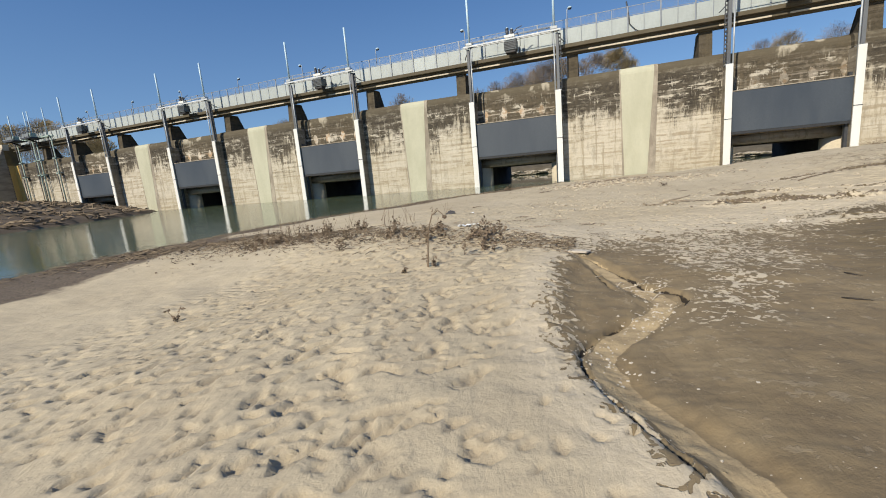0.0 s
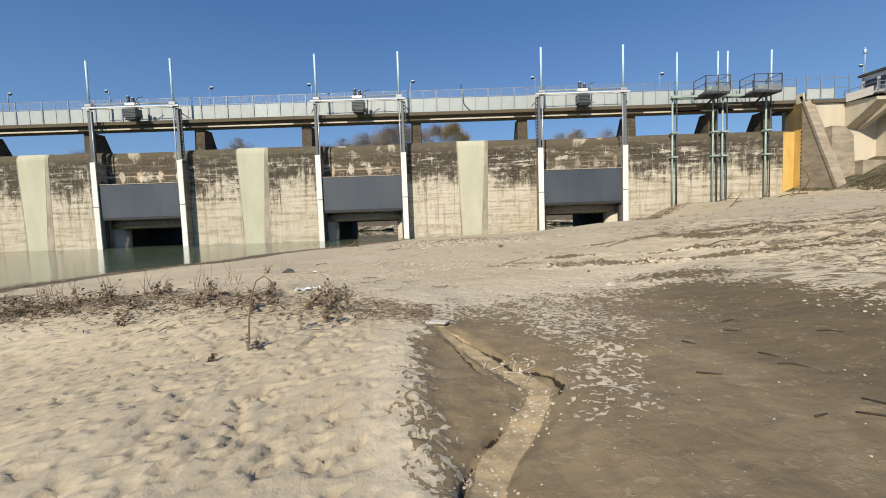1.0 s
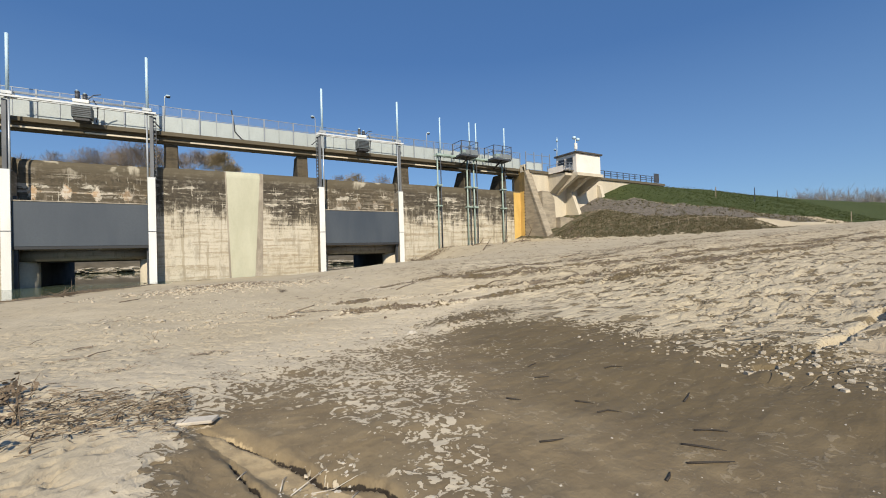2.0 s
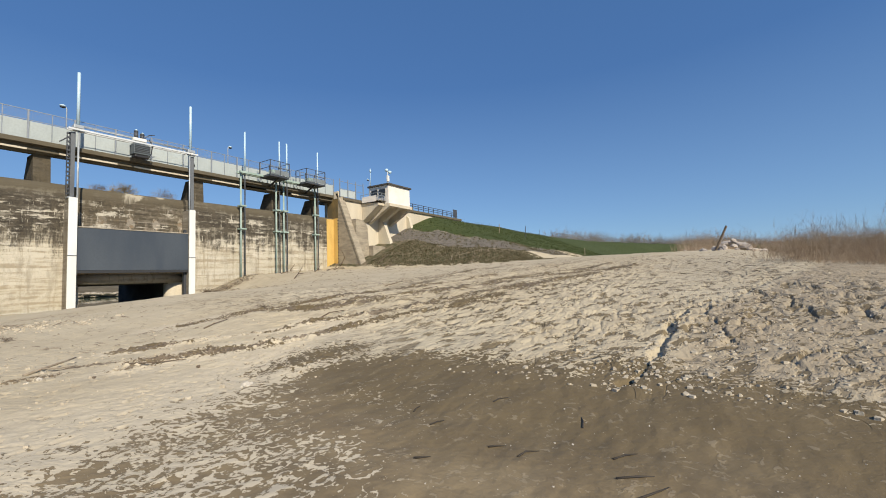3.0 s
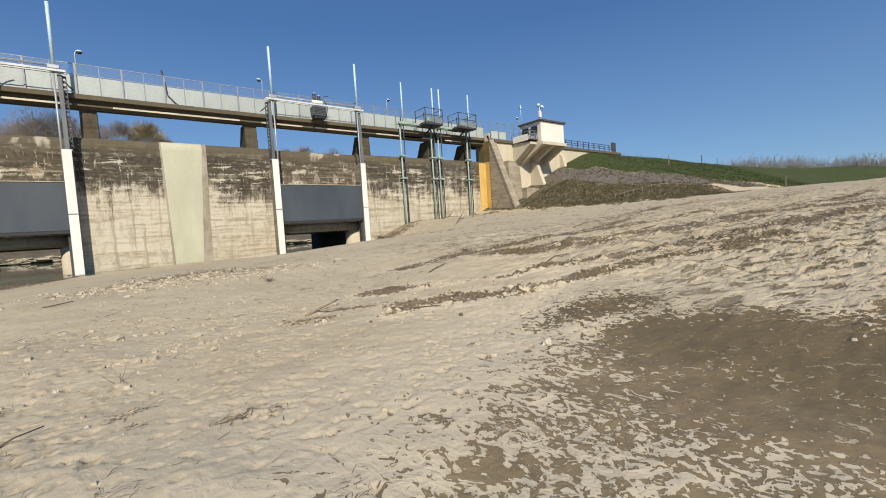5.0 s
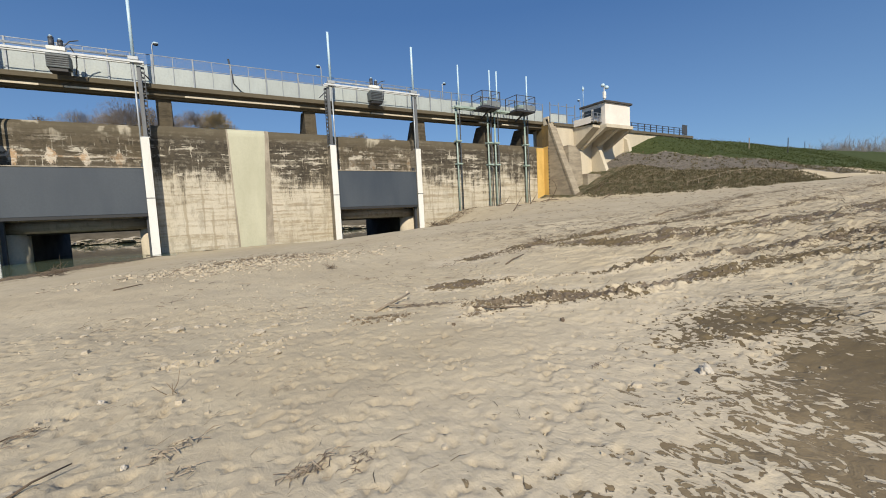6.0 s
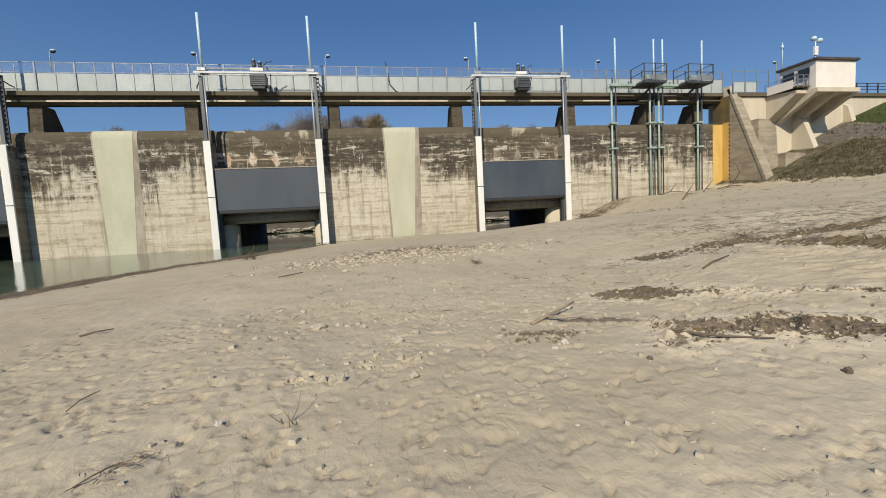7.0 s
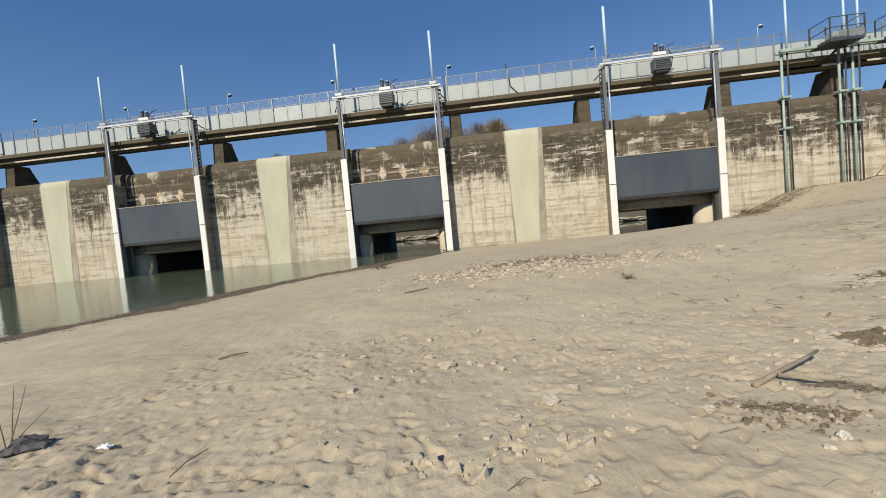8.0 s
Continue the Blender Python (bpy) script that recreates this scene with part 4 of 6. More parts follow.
def tapered(profile, mid, foot, head):
    """An outline in y, z drawn out along x, whose sides run from foot's x below to head's x at the crest."""
    side = lambda k: [(mid + foot[k] + (head[k] - foot[k]) * min(max((z + 2.0) / 12.0, -0.2), 1.0), y, z) for y, z in profile]
    n = len(profile)
    return Mesh().add(side(0) + side(1), [(j, (j + 1) % n, n + (j + 1) % n, n + j) for j in range(n)] + [tuple(reversed(range(n))), tuple(range(n, 2 * n))])


bounds = [END_RIGHT]
for c in GATES:
    bounds += [c + HALF, c - HALF]
bounds.append(END_LEFT)
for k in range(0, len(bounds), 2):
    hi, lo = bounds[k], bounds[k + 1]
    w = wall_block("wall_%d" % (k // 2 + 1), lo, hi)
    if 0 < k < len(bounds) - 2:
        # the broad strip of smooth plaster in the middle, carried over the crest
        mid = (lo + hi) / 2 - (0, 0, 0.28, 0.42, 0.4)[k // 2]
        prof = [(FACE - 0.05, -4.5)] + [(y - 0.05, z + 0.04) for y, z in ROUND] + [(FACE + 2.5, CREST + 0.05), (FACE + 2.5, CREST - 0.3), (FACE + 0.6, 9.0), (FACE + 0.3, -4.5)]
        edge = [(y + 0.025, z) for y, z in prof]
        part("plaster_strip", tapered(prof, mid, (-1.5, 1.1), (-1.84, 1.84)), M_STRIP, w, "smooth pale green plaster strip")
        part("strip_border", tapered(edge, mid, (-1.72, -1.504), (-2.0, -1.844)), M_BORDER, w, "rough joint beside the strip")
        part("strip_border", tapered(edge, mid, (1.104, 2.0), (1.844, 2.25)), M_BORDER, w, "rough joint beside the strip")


def gate_bay(n, c):
    """The lintel over a gate and the rounded throat of its culvert."""
    y0 = FACE + 0.62
    prof = [(y0, 0.9)] + [(y + 0.62, z) for y, z in ROUND] + [(DEEP, CREST), (DEEP, 0.25), (y0 + 0.9, 0.25)]
    m = Mesh().extrude_x(prof, -HALF + 0.01, HALF - 0.01)
    ob = thing("lintel_%d" % n, m, M_LINTEL, "stained concrete lintel with pale lime blooms", "wall", kind="structure", at=(c, 0, 0))
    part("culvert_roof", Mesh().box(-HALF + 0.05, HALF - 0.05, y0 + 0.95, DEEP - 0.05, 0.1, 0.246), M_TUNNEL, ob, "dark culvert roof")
    part("throat_beam", Mesh().tube([(-HALF + 0.02, y0 + 0.35, 0.83), (HALF - 0.02, y0 + 0.35, 0.83)], 0.62, 20), M_GREY, ob, "rounded grey concrete edge of the culvert", True)
    for s in (-1, 1):
        jamb = Mesh().tube([(s * HALF, y0 + 1.52, -5), (s * HALF, y0 + 1.52, 0.24)], 1.45, 32)
        # pale beige jamb, its colour raised to stand for light off the water
        part("throat_jamb", jamb, M_CREAM, ob, "rounded pale concrete jamb", True)
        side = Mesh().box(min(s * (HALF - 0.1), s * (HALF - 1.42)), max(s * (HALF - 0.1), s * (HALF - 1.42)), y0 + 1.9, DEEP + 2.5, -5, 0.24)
        part("culvert_side", side, M_TUNNEL, ob, "culvert side coloured dark for shade")
    return ob


for n, c in enumerate(GATES, 1):
    gate_bay(n, c)

# the bank upstream, seen through the culverts
def berm():
    m = Mesh()
    xs = np.arange(-150, 151, 3.0)
    # the upper rows are added unseen, to keep sky out of the water's reflection
    rows = ((116, -4.0), (119, -1.4), (119.3, -0.7), (124, 0.2), (128, 1.6), (140, 5.0), (152, 11.0), (190, 11.5))
    pts = [(x, y + 1.5 * float(fractal(np.array(x * 0.2), np.array(y * 0.2), 3, 60)), z + 0.8 * float(fractal(np.array(x * 0.3), np.array(y * 0.3), 3, 61))) for y, z in rows for x in xs]
    n = len(xs)
    m.add(pts, [(j * n + i, j * n + i + 1, (j + 1) * n + i + 1, (j + 1) * n + i) for j in range(len(rows) - 1) for i in range(n - 1)])
    return m


thing("bank_upstream", berm(), M_BERM, "dark earth bank behind the dam", "bank", kind="structure", smooth=True)


def ledge():
    """A low shelf of pale stones at the far shore."""
    m = Mesh()
    rng = random.Random(18)
    for k in range(420):
        x, y = rng.uniform(-70, 40), 117.5 + rng.gauss(0, 0.5)
        m.ball((x, y, -2.1 + rng.random() * 0.9), rng.uniform(0.3, 0.9), (1.5, 0.8, 0.35), 0.5, k, 1)
    return m


thing("shore_stones", ledge(), M_BORDER, "pale stones along the far shore behind the dam", "stones", kind="stuff")


def sluice_gate(c):
    g = thing("sluice_gate", None, None, "blue-grey steel sluice gate between white guide plates", "sluice gate", "gates of the dam", at=(c, 0, 0))
    y = 53.3
    p = part("gate_leaf", Mesh().box(-5.31, 5.31, y, y + 0.4, 1.70, 6.06, 0.03), M_GATE, g)
    part("bottom_seal", Mesh().box(-5.3, 5.3, y + 0.03, y + 0.4, 1.42, 1.696), M_GATE_DARK, p, "dark seal along the lower edge")
    part("top_lip", Mesh().box(-5.32, 5.32, y - 0.06, y + 0.5, 6.064, 6.17, 0.02), M_BORDER, p, "thin rusty top flange")
    for s in (-1, 1):
        x0, x1 = sorted((s * 5.3, s * 6.0))
        q = part("guide_plate", Mesh().box(x0, x1, 53.0, 53.16, -5, 9.0, 0.02), M_WHITEPLATE, g, "white painted guide plate")
        part("guide_body", Mesh().box(x0 + 0.03, x1 - 0.03, 53.164, FACE + 0.4, -5, 8.96), M_GREY, q, "grey concrete guide rib")
        x2, x3 = sorted((s * 5.05, s * 5.34))
        part("guide_channel", Mesh().box(x2, x3, 53.75, 54.1, -5, 6.6), M_STEEL_DARK, q, "dark steel channel")
        part("plate_joint", Mesh().box(x0 - 0.03, x1 + 0.03, 52.985, 53.0, 3.12, 3.2), M_STEEL_DARK, q)
    return g


def hoist(c, ladder):
    """The lifting frame over a gate: posts, twin beams, screw stems with covers, and the motor box."""
    h = thing("gate_hoist", None, None, "galvanised steel lifting frame with tall stems and a motor box", "hoist", "hoists over the gates", at=(c, 0, 0))
    for s in (-1, 1):
        x = s * 5.72
        p = part("post", Mesh().box(x - 0.17, x + 0.17, 53.2, 53.75, 9.084, 15.72, 0.02), M_POSTGREY, h, "grey galvanised steel post")
        part("foot_plate", Mesh().box(x - 0.34, x + 0.34, 53.2, 53.95, 8.965, 9.08), M_STEEL, p)
        q = part("stem", Mesh().tube([(s * 5.33, 53.1, 6.2), (s * 5.33, 53.1, 16.0)], 0.085, 12), M_STEEL, h, "bright round lifting screw", True)
        part("stem_cover", Mesh().tube([(s * 5.4, 53.1, 16.5), (s * 5.4, 53.1, 21.95), (s * 5.4, 53.1, 22.0)], [0.14, 0.14, 0.05], 12), M_STEM, q, "pale blue stem cover pipe", True)
        part("gear_head", Mesh().box(s * 5.4 - 0.42, s * 5.4 + 0.42, 52.75, 53.5, 16.07, 16.42, 0.05), M_STEEL, h, "bevel gear head")
        rungs = Mesh()
        for k in range(15):
            z = 9.35 + k * 0.44
            rungs.box(min(x + s * 0.12, x + s * 0.4), max(x + s * 0.12, x + s * 0.4), 53.4, 53.6, z, z + 0.16)
        if s == ladder or ladder == 0:
            rungs.box(x + s * 0.4 - 0.03, x + s * 0.4 + 0.03, 53.42, 53.58, 9.2, 15.6)
            part("ladder", rungs, M_STEEL_DARK, p, "short climbing rungs")
        part("bracket", Mesh().tube([(x + s * 0.2, 53.6, 15.3), (x + s * 0.6, 54.0, 14.9), (x + s * 0.75, 54.4, 14.8)], 0.06, 6), M_STEEL_DARK, p)
    beam = Mesh().box(-6.2, 6.2, 52.8, 53.0, 15.86, 16.06, 0.02).box(-6.2, 6.2, 53.3, 53.5, 15.86, 16.06, 0.02)
    part("cross_beam", beam, M_BEAM, h, "pale galvanised twin beam")
    part("drive_shaft", Mesh().tube([(-5.0, 53.1, 16.38), (5.0, 53.1, 16.38)], 0.07, 10), M_STEEL, h, "", True)
    part("guard_rail", Mesh().tube([(-5.6, 53.5, 16.62), (5.6, 53.5, 16.62)], 0.04, 6), M_STEEL, h)
    b = part("motor_box", Mesh().box(-0.75, 0.85, 52.5, 53.7, 14.55, 15.71, 0.06), M_BOX, h, "grey ribbed motor box")
    ribs = Mesh()
    for k in range(5):
        ribs.box(-0.7, 0.8, 52.46, 52.5, 14.75 + k * 0.18, 14.82 + k * 0.18)
    part("rib", ribs, M_BLACK, b)
    part("box_tray", Mesh().box(-0.6, 0.7, 52.6, 53.6, 14.25, 14.546, 0.05), M_BLACK, b)
    part("gearbox", Mesh().box(-0.7, 0.6, 52.8, 53.4, 16.13, 16.48, 0.05), M_WHITEPLATE, h, "white gearbox housing")
    mot = Mesh().tube([(-0.35, 53.1, 16.45), (-0.35, 53.1, 17.1)], 0.2, 10).ball((-0.35, 53.1, 17.2), 0.22, (1, 1, 0.9), 0).tube([(0.25, 53.1, 16.45), (0.25, 53.1, 16.9)], 0.2, 10).ball((0.25, 53.1, 17.0), 0.22, (1, 1, 0.8), 0)
    part("motor", mot, M_STEEL_DARK, h, "upright electric motor", True)
    for mx, mz in ((-0.35, 17.36), (0.25, 17.14)):
        part("motor_cap", Mesh().ball((mx, 53.05, mz), 0.13, (1, 1, 0.7), 0), M_STEM, h, "pale motor cap", True)
    part("hand_wheel", Mesh().tube([(0.45, 53.1, 16.6), (0.9, 53.1, 17.1), (1.5, 53.2, 17.3)], 0.05, 6), M_STEEL_DARK, h)
    part("cable", Mesh().tube([(0.9, 53.0, 16.6), (1.25, 53.0, 15.9), (1.2, 53.2, 15.0), (1.0, 53.6, 14.4)], 0.05, 6), M_BLACK, h)
    return h


for n, c in enumerate(GATES):
    sluice_gate(c)
    hoist(c, (-1, 1, 1, 1, 0)[n])


# ---- bridge on the dam ----
DECK0, DECK1 = 54.35, 58.9
deck = thing("bridge_deck", None, None, "grey concrete bridge deck on stained girders along the dam", "bridge", kind="structure")
part("slab", Mesh().box(END_LEFT + 1, END_RIGHT + 0.6, DECK0, DECK1, 14.05, 14.5, 0.03), M_GREY, deck, "weathered slab edge")
for y, up in ((DECK0 + 0.55, 0.0), (DECK1 - 1.1, 0.62)):
    gir = [(y, 14.046), (y, 13.66), (y - 0.3, 13.62), (y - 0.3, 13.46), (y + 0.1, 13.42), (y + 0.1, 13.3), (y + 0.5, 13.3), (y + 0.5, 14.046)]
    gir = gir if not up else [(y, 14.046), (y, 13.92), (y + 0.5, 13.92), (y + 0.5, 14.046)]
    part("girder", Mesh().extrude_x(gir, END_LEFT + 1, END_RIGHT + 0.5), M_GREY, deck, "stained girder with a pale lower flange")


# sunlit stretches of the flange's edge, put in as pale strips with gaps
pale = Mesh()
frg = random.Random(3)
for c in GATES + (36.6,):
    for a, b in ((c - 6.7, c - 1.0), (c - 0.4, c + 6.5), (c + 8.1, c + 21.2)):
        if b < END_RIGHT:
            pale.box(a + frg.uniform(0, 1.2), b - frg.uniform(0, 1.0), DECK0 + 0.22, DECK0 + 0.26, 13.45, 13.625)
part("flange", pale, M_CREAM, deck, "pale strips painted as the sunlit lower flange")


def pier(x):
    prof = [(FACE + 0.55, CREST - 0.3), (FACE + 0.75, 13.296), (FACE + 2.6, 13.296), (FACE + 4.2, CREST - 0.3)]
    p = thing("bridge_pier", Mesh().extrude_x(prof, x - 0.66, x + 0.66), M_PIER, "dark mossy concrete pier that widens to its foot", "pier", "piers of the bridge")
    part("bearing", Mesh().box(x - 0.4, x + 0.4, FACE + 0.9, FACE + 1.5, 13.3, 13.5), M_BLACK, p)
    return p


for c in GATES:
    pier(c - 7.55)
    pier(c + 7.35)
pier(36.6)
pier(44.2)
pier(-117.0)

fence = thing("fence", None, None, "steel bridge fence with white lower sheets and wire screen above", "fence", kind="structure")
RAIL_Y = DECK0 + 1.2
post_mesh = Mesh().box(-0.07, 0.07, -0.1, -0.02, 0.0, 3.2).box(-0.16, 0.16, -0.14, 0.02, 0.0, 0.06).data("post", M_POST)
sheet_mesh = Mesh().box(-1.74, 1.74, 0.0, 0.04, 0.12, 2.08, 0.01).data("white_sheet", M_PANEL)
slim_mesh = Mesh().box(-0.03, 0.03, -0.05, -0.004, 0.1, 3.1).data("slim_post", M_POST)
count = int((END_RIGHT - END_LEFT) / 3.56)
for k in range(count + 1):
    x = 48.6 - 0.1 - k * 3.56
    share("post", post_mesh, fence, pose(x, RAIL_Y, 14.5))
    if k < count:
        share("white_sheet", sheet_mesh, fence, pose(x - 1.78, RAIL_Y + 0.02, 14.5))
        share("slim_post", slim_mesh, fence, pose(x - 1.78, RAIL_Y + 0.02, 14.5))
for z in (2.14, 3.14):
    part("rail", Mesh().box(END_LEFT + 1, END_RIGHT + 0.9, RAIL_Y - 0.02, RAIL_Y + 0.04, 14.5 + z, 14.56 + z), M_POST, fence)
scr = Mesh().add([(END_LEFT + 1, RAIL_Y, 16.7), (END_RIGHT + 0.9, RAIL_Y, 16.7), (END_RIGHT + 0.9, RAIL_Y, 17.64), (END_LEFT + 1, RAIL_Y, 17.64)], [(0, 1, 2, 3)])
part("wire_screen", scr, M_WIRE, fence, "thin wire screen")
back = thing("fence_far", None, None, "steel fence along the far edge of the bridge", "fence", kind="structure")
part("white_sheet", Mesh().box(END_LEFT + 1, END_RIGHT, DECK1 - 0.2, DECK1 - 0.16, 14.6, 16.2), M_PANEL, back)
part("rail", Mesh().box(END_LEFT + 1, END_RIGHT, DECK1 - 0.2, DECK1 - 0.14, 17.2, 17.26), M_POST, back)


def street_lamp(x, y, z, tall, turn):
    l = thing("street_lamp", None, None, "slim grey street lamp with a drooping pale head on the bridge", "street lamp", "lamps on the bridge")
    l.matrix_basis = pose(x, y, z, 0, 0, turn)
    p = part("pole", Mesh().tube([(0, 0, 0), (0, 0, tall - 0.3), (0.05, 0, tall - 0.08), (0.2, 0, tall)], [0.08, 0.055, 0.05, 0.05], 8), M_STEEL, l, "", True)
    part("head", Mesh().ball((0.35, 0, tall + 0.06), 0.22, (1.3, 0.8, 0.6), 0.0), M_STEM, p, "pale lamp head", True)
    part("lens", Mesh().ball((0.35, 0, tall - 0.08), 0.22, (1.2, 0.8, 0.7), 0.0), M_BLACK, p, "dark glass lens", True)
    return l


for k, x in enumerate((30.9, 12.9, -4.9, -19.0, -33.5, -47.6, -61.8, -76.0, -90.2, -104.4)):
    street_lamp(x, 58.2, 14.5, 5.3, 0 if k % 2 == 0 else 180)
street_lamp(59.3, 57.0, 14.0, 5.7, 180)
mast = thing("antenna_mast", Mesh().tube([(2.3, 56.0, 14.5), (2.3, 56.0, 17.8)], 0.06, 6).tube([(2.3, 56.0, 17.2), (2.1, 55.9, 18.4)], 0.09, 6), M_STEEL_DARK, "short dark mast with a thin aerial on the bridge fence", "mast")
cab_mesh = Mesh().tube([(2.3, RAIL_Y - 0.12, 17.0), (2.4, RAIL_Y - 0.13, 15.7), (3.1, RAIL_Y - 0.14, 14.9), (3.7, RAIL_Y - 0.2, 14.55)], 0.05, 6)
thing("cable", cab_mesh, M_BLACK, "black cable hanging down the white bridge fence", "cable")


# ---- small green gates at both ends ----
def green_gear(cx, flip):
    """Two narrow gates' lifting gear: green pipes down the wall, a beam and two railed platforms."""
    s = -1 if flip else 1
    g = thing("gate_gear", None, None, "pale green lifting gear with railed platforms over narrow gates", "lifting gear", "gear of the narrow gates", at=(cx, 0, 0))
    for off in (-6.4, -0.9, 0.4, 6.3):
        x = s * off
        p = part("column", Mesh().tube([(x, 53.9, -1.0), (x, 53.9, 15.2)], 0.12, 12), M_GREEN, g, "round pale green column", True)
        q = part("stem", Mesh().tube([(x + s * 0.5, 53.75, -1.0), (x + s * 0.5, 53.75, 15.4)], 0.08, 10), M_STEEL_DARK, g, "thin dark stem", True)
        part("stem_cover", Mesh().tube([(x + s * 0.5, 53.75, 15.5), (x + s * 0.5, 53.75, 21.0)], 0.11, 10), M_STEM, q, "pale stem cover pipe", True)
        for z in (7.2, 10.4):
            part("collar", Mesh().box(min(x - s * 0.2, x + s * 0.68), max(x - s * 0.2, x + s * 0.68), 53.6, 54.45, z, z + 0.22, 0.03), M_GREEN, p)
    x0, x1 = sorted((s * -6.8, s * 5.5))
    part("cross_beam", Mesh().box(x0, x1, 53.3, 53.7, 15.0, 15.3, 0.03).box(x0, x1, 54.0, 54.3, 15.0, 15.3), M_GREEN, g, "pale green twin beam")
    for a, b in ((-3.35, -0.15), (2.9, 6.6)):
        xa, xb = sorted((s * a, s * b))
        d = part("platform", Mesh().box(xa, xb, 51.7, 54.3, 14.95, 15.25, 0.03), M_STEEL_DARK, g, "dark steel platform floor")
        toe = Mesh()
        toe.box(xb - 2.4, xb, 51.66, 51.7, 15.3, 15.95).box(xa, xb - 2.5, 51.66, 51.7, 15.3, 15.5)
        part("kick_plate", toe, M_SHEET, d, "grey sheet at the platform's front")
        for px in (xa + 0.04, (xa + xb) / 2, xb - 0.04):
            for py in (51.7, 54.25):
                part("rail_post", Mesh().box(px - 0.05, px + 0.05, py - 0.05, py + 0.05, 15.2, 17.3), M_STEEL_DARK, d)
        rails = Mesh()
        for z in (16.25, 17.23):
            rails.box(xa, xb, 51.67, 51.73, z, z + 0.07).box(xa, xa + 0.06, 51.7, 54.25, z, z + 0.07).box(xb - 0.06, xb, 51.7, 54.25, z, z + 0.07)
        part("rail", rails, M_STEEL_DARK, d)
        wires = Mesh().add([(xa, 51.69, 15.3), (xb, 51.69, 15.3), (xb, 51.69, 17.2), (xa, 51.69, 17.2)], [(0, 1, 2, 3)])
        part("wire_panel", wires, M_WIRE, d, "wire screen panel")
        part("support", Mesh().tube([((xa + xb) / 2, 52.0, 14.98), ((xa + xb) / 2, 54.2, 14.0)], 0.15, 6), M_BLACK, d)
        part("gear_case", Mesh().box((xa + xb) / 2 - 0.6, (xa + xb) / 2 + 0.5, 52.6, 53.6, 15.254, 16.2, 0.05), M_GREEN, d)
    return g


green_gear(36.7, False)
green_gear(-117.4, True)


# ---- abutments ----
def wing(x, s, name):
    """The side wall that steps down from the bridge to the bed, with a coping and a yellow painted margin."""
    w = thing(name, None, None, "grey-brown concrete wing wall with a sloped coping", "wall", kind="structure")
    n = Mesh()
    a, b = sorted((x, x + s * 1.1))
    side = [(FACE + 1.5, -4), (FACE + 1.5, 14.6), (53.6, 14.6), (53.2, 13.9), (48.1, 1.7), (48.0, -4)]
    part("side_wall", n.extrude_x(side, a, b), M_WING, w, "grey coursed side wall")
    cap = [(53.75, 14.7), (53.3, 14.72), (53.0, 13.95), (47.85, 1.75), (48.12, 1.5), (53.3, 13.8)]
    part("coping", Mesh().extrude_x(cap, a - 0.08, b + 0.12), M_WING, w, "raised sloped coping")
    e, f = sorted((x - s * 0.03, x - s * 0.006))
    part("lichen_crust", Mesh().box(e, f, 53.3, FACE + 1.4, 10.41, 14.4), M_MUSTARD, w, "yellow-brown lichen on the wall")
    part("cap_pillar", Mesh().box(a - 0.08, b + 0.2, 53.2, 54.3, 13.8, 15.1, 0.04), M_CREAM, w)
    e, f = sorted((x - s * 1.55, x - s * 0.03))
    part("yellow_margin", Mesh().box(e, f, FACE - 0.06, FACE + 0.1, -4, 10.25), M_YELLOW, w, "yellow painted margin")
    e, f = sorted((x - s * 0.05, x - s * 0.01))
    part("yellow_return", Mesh().box(e, f, 53.45, FACE - 0.064, -4, 10.4), M_YELLOW, w)
    e, f = sorted((x - s * 0.06, x - s * 0.01))
    tooth = Mesh()
    for k in range(18):
        tooth.box(e, f, 53.25, 53.446, 0.6 + k * 0.55, 0.75 + k * 0.55)
    part("staff_mark", tooth, M_BLACK, w, "dark marks of a gauge staff")
    return w


wing(END_RIGHT, 1, "wall_wing_right")
wing(END_LEFT, -1, "wall_wing_left")
ab = thing("abutment", None, None, "cream concrete abutment with a cantilevered gate-house floor", "abutment", kind="structure")
part("main_wall", Mesh().extrude_y([(48.6, -3), (48.6, 13.6), (88.0, 13.6), (88.0, -3)], 53.0, 58.0), M_CREAM, ab, "sunlit cream retaining wall")
part("edge_slab", Mesh().box(48.3, 88.5, 52.7, 59.5, 13.61, 14.1, 0.03), M_GREY, ab, "grey slab edge")
part("bastion", Mesh().extrude_y([(48.56, -3), (48.56, 10.1), (50.2, 10.0), (51.3, 9.0), (51.6, 5.3), (51.6, -3)], 50.2, 53.0), M_WING, ab, "grey lower block")
part("low_block", Mesh().extrude_y([(51.604, -3), (51.604, 5.6), (54.6, 5.5), (55.4, 4.7), (55.6, -3)], 49.2, 53.0), M_WING, ab)
part("fin", Mesh().extrude_x([(53.0, -3), (53.0, 10.6), (51.6, 10.3), (49.2, 4.0), (49.0, -3)], 57.2, 58.0), M_CREAM, ab, "sloped buttress fin")
part("fin", Mesh().extrude_x([(53.0, -3), (53.0, 12.6), (52.4, 12.2), (50.8, 6.0), (50.8, -3)], 66.0, 66.8), M_CREAM, ab)
part("floor_slab", Mesh().box(54.5, 61.2, 47.7, 53.0, 12.75, 13.3, 0.03), M_CREAM, ab, "cream cantilever slab")
for x in (54.52, 57.4, 60.4):
    part("corbel", Mesh().extrude_x([(53.0, 12.746), (47.9, 12.746), (48.3, 12.5), (53.0, 9.9)], x, x + 0.75), M_CREAM, ab)
part("entry_slab", Mesh().extrude_x([(53.0, 13.6), (49.0, 13.3), (49.0, 12.9), (53.0, 10.2)], 52.9, 54.49), M_CREAM, ab)

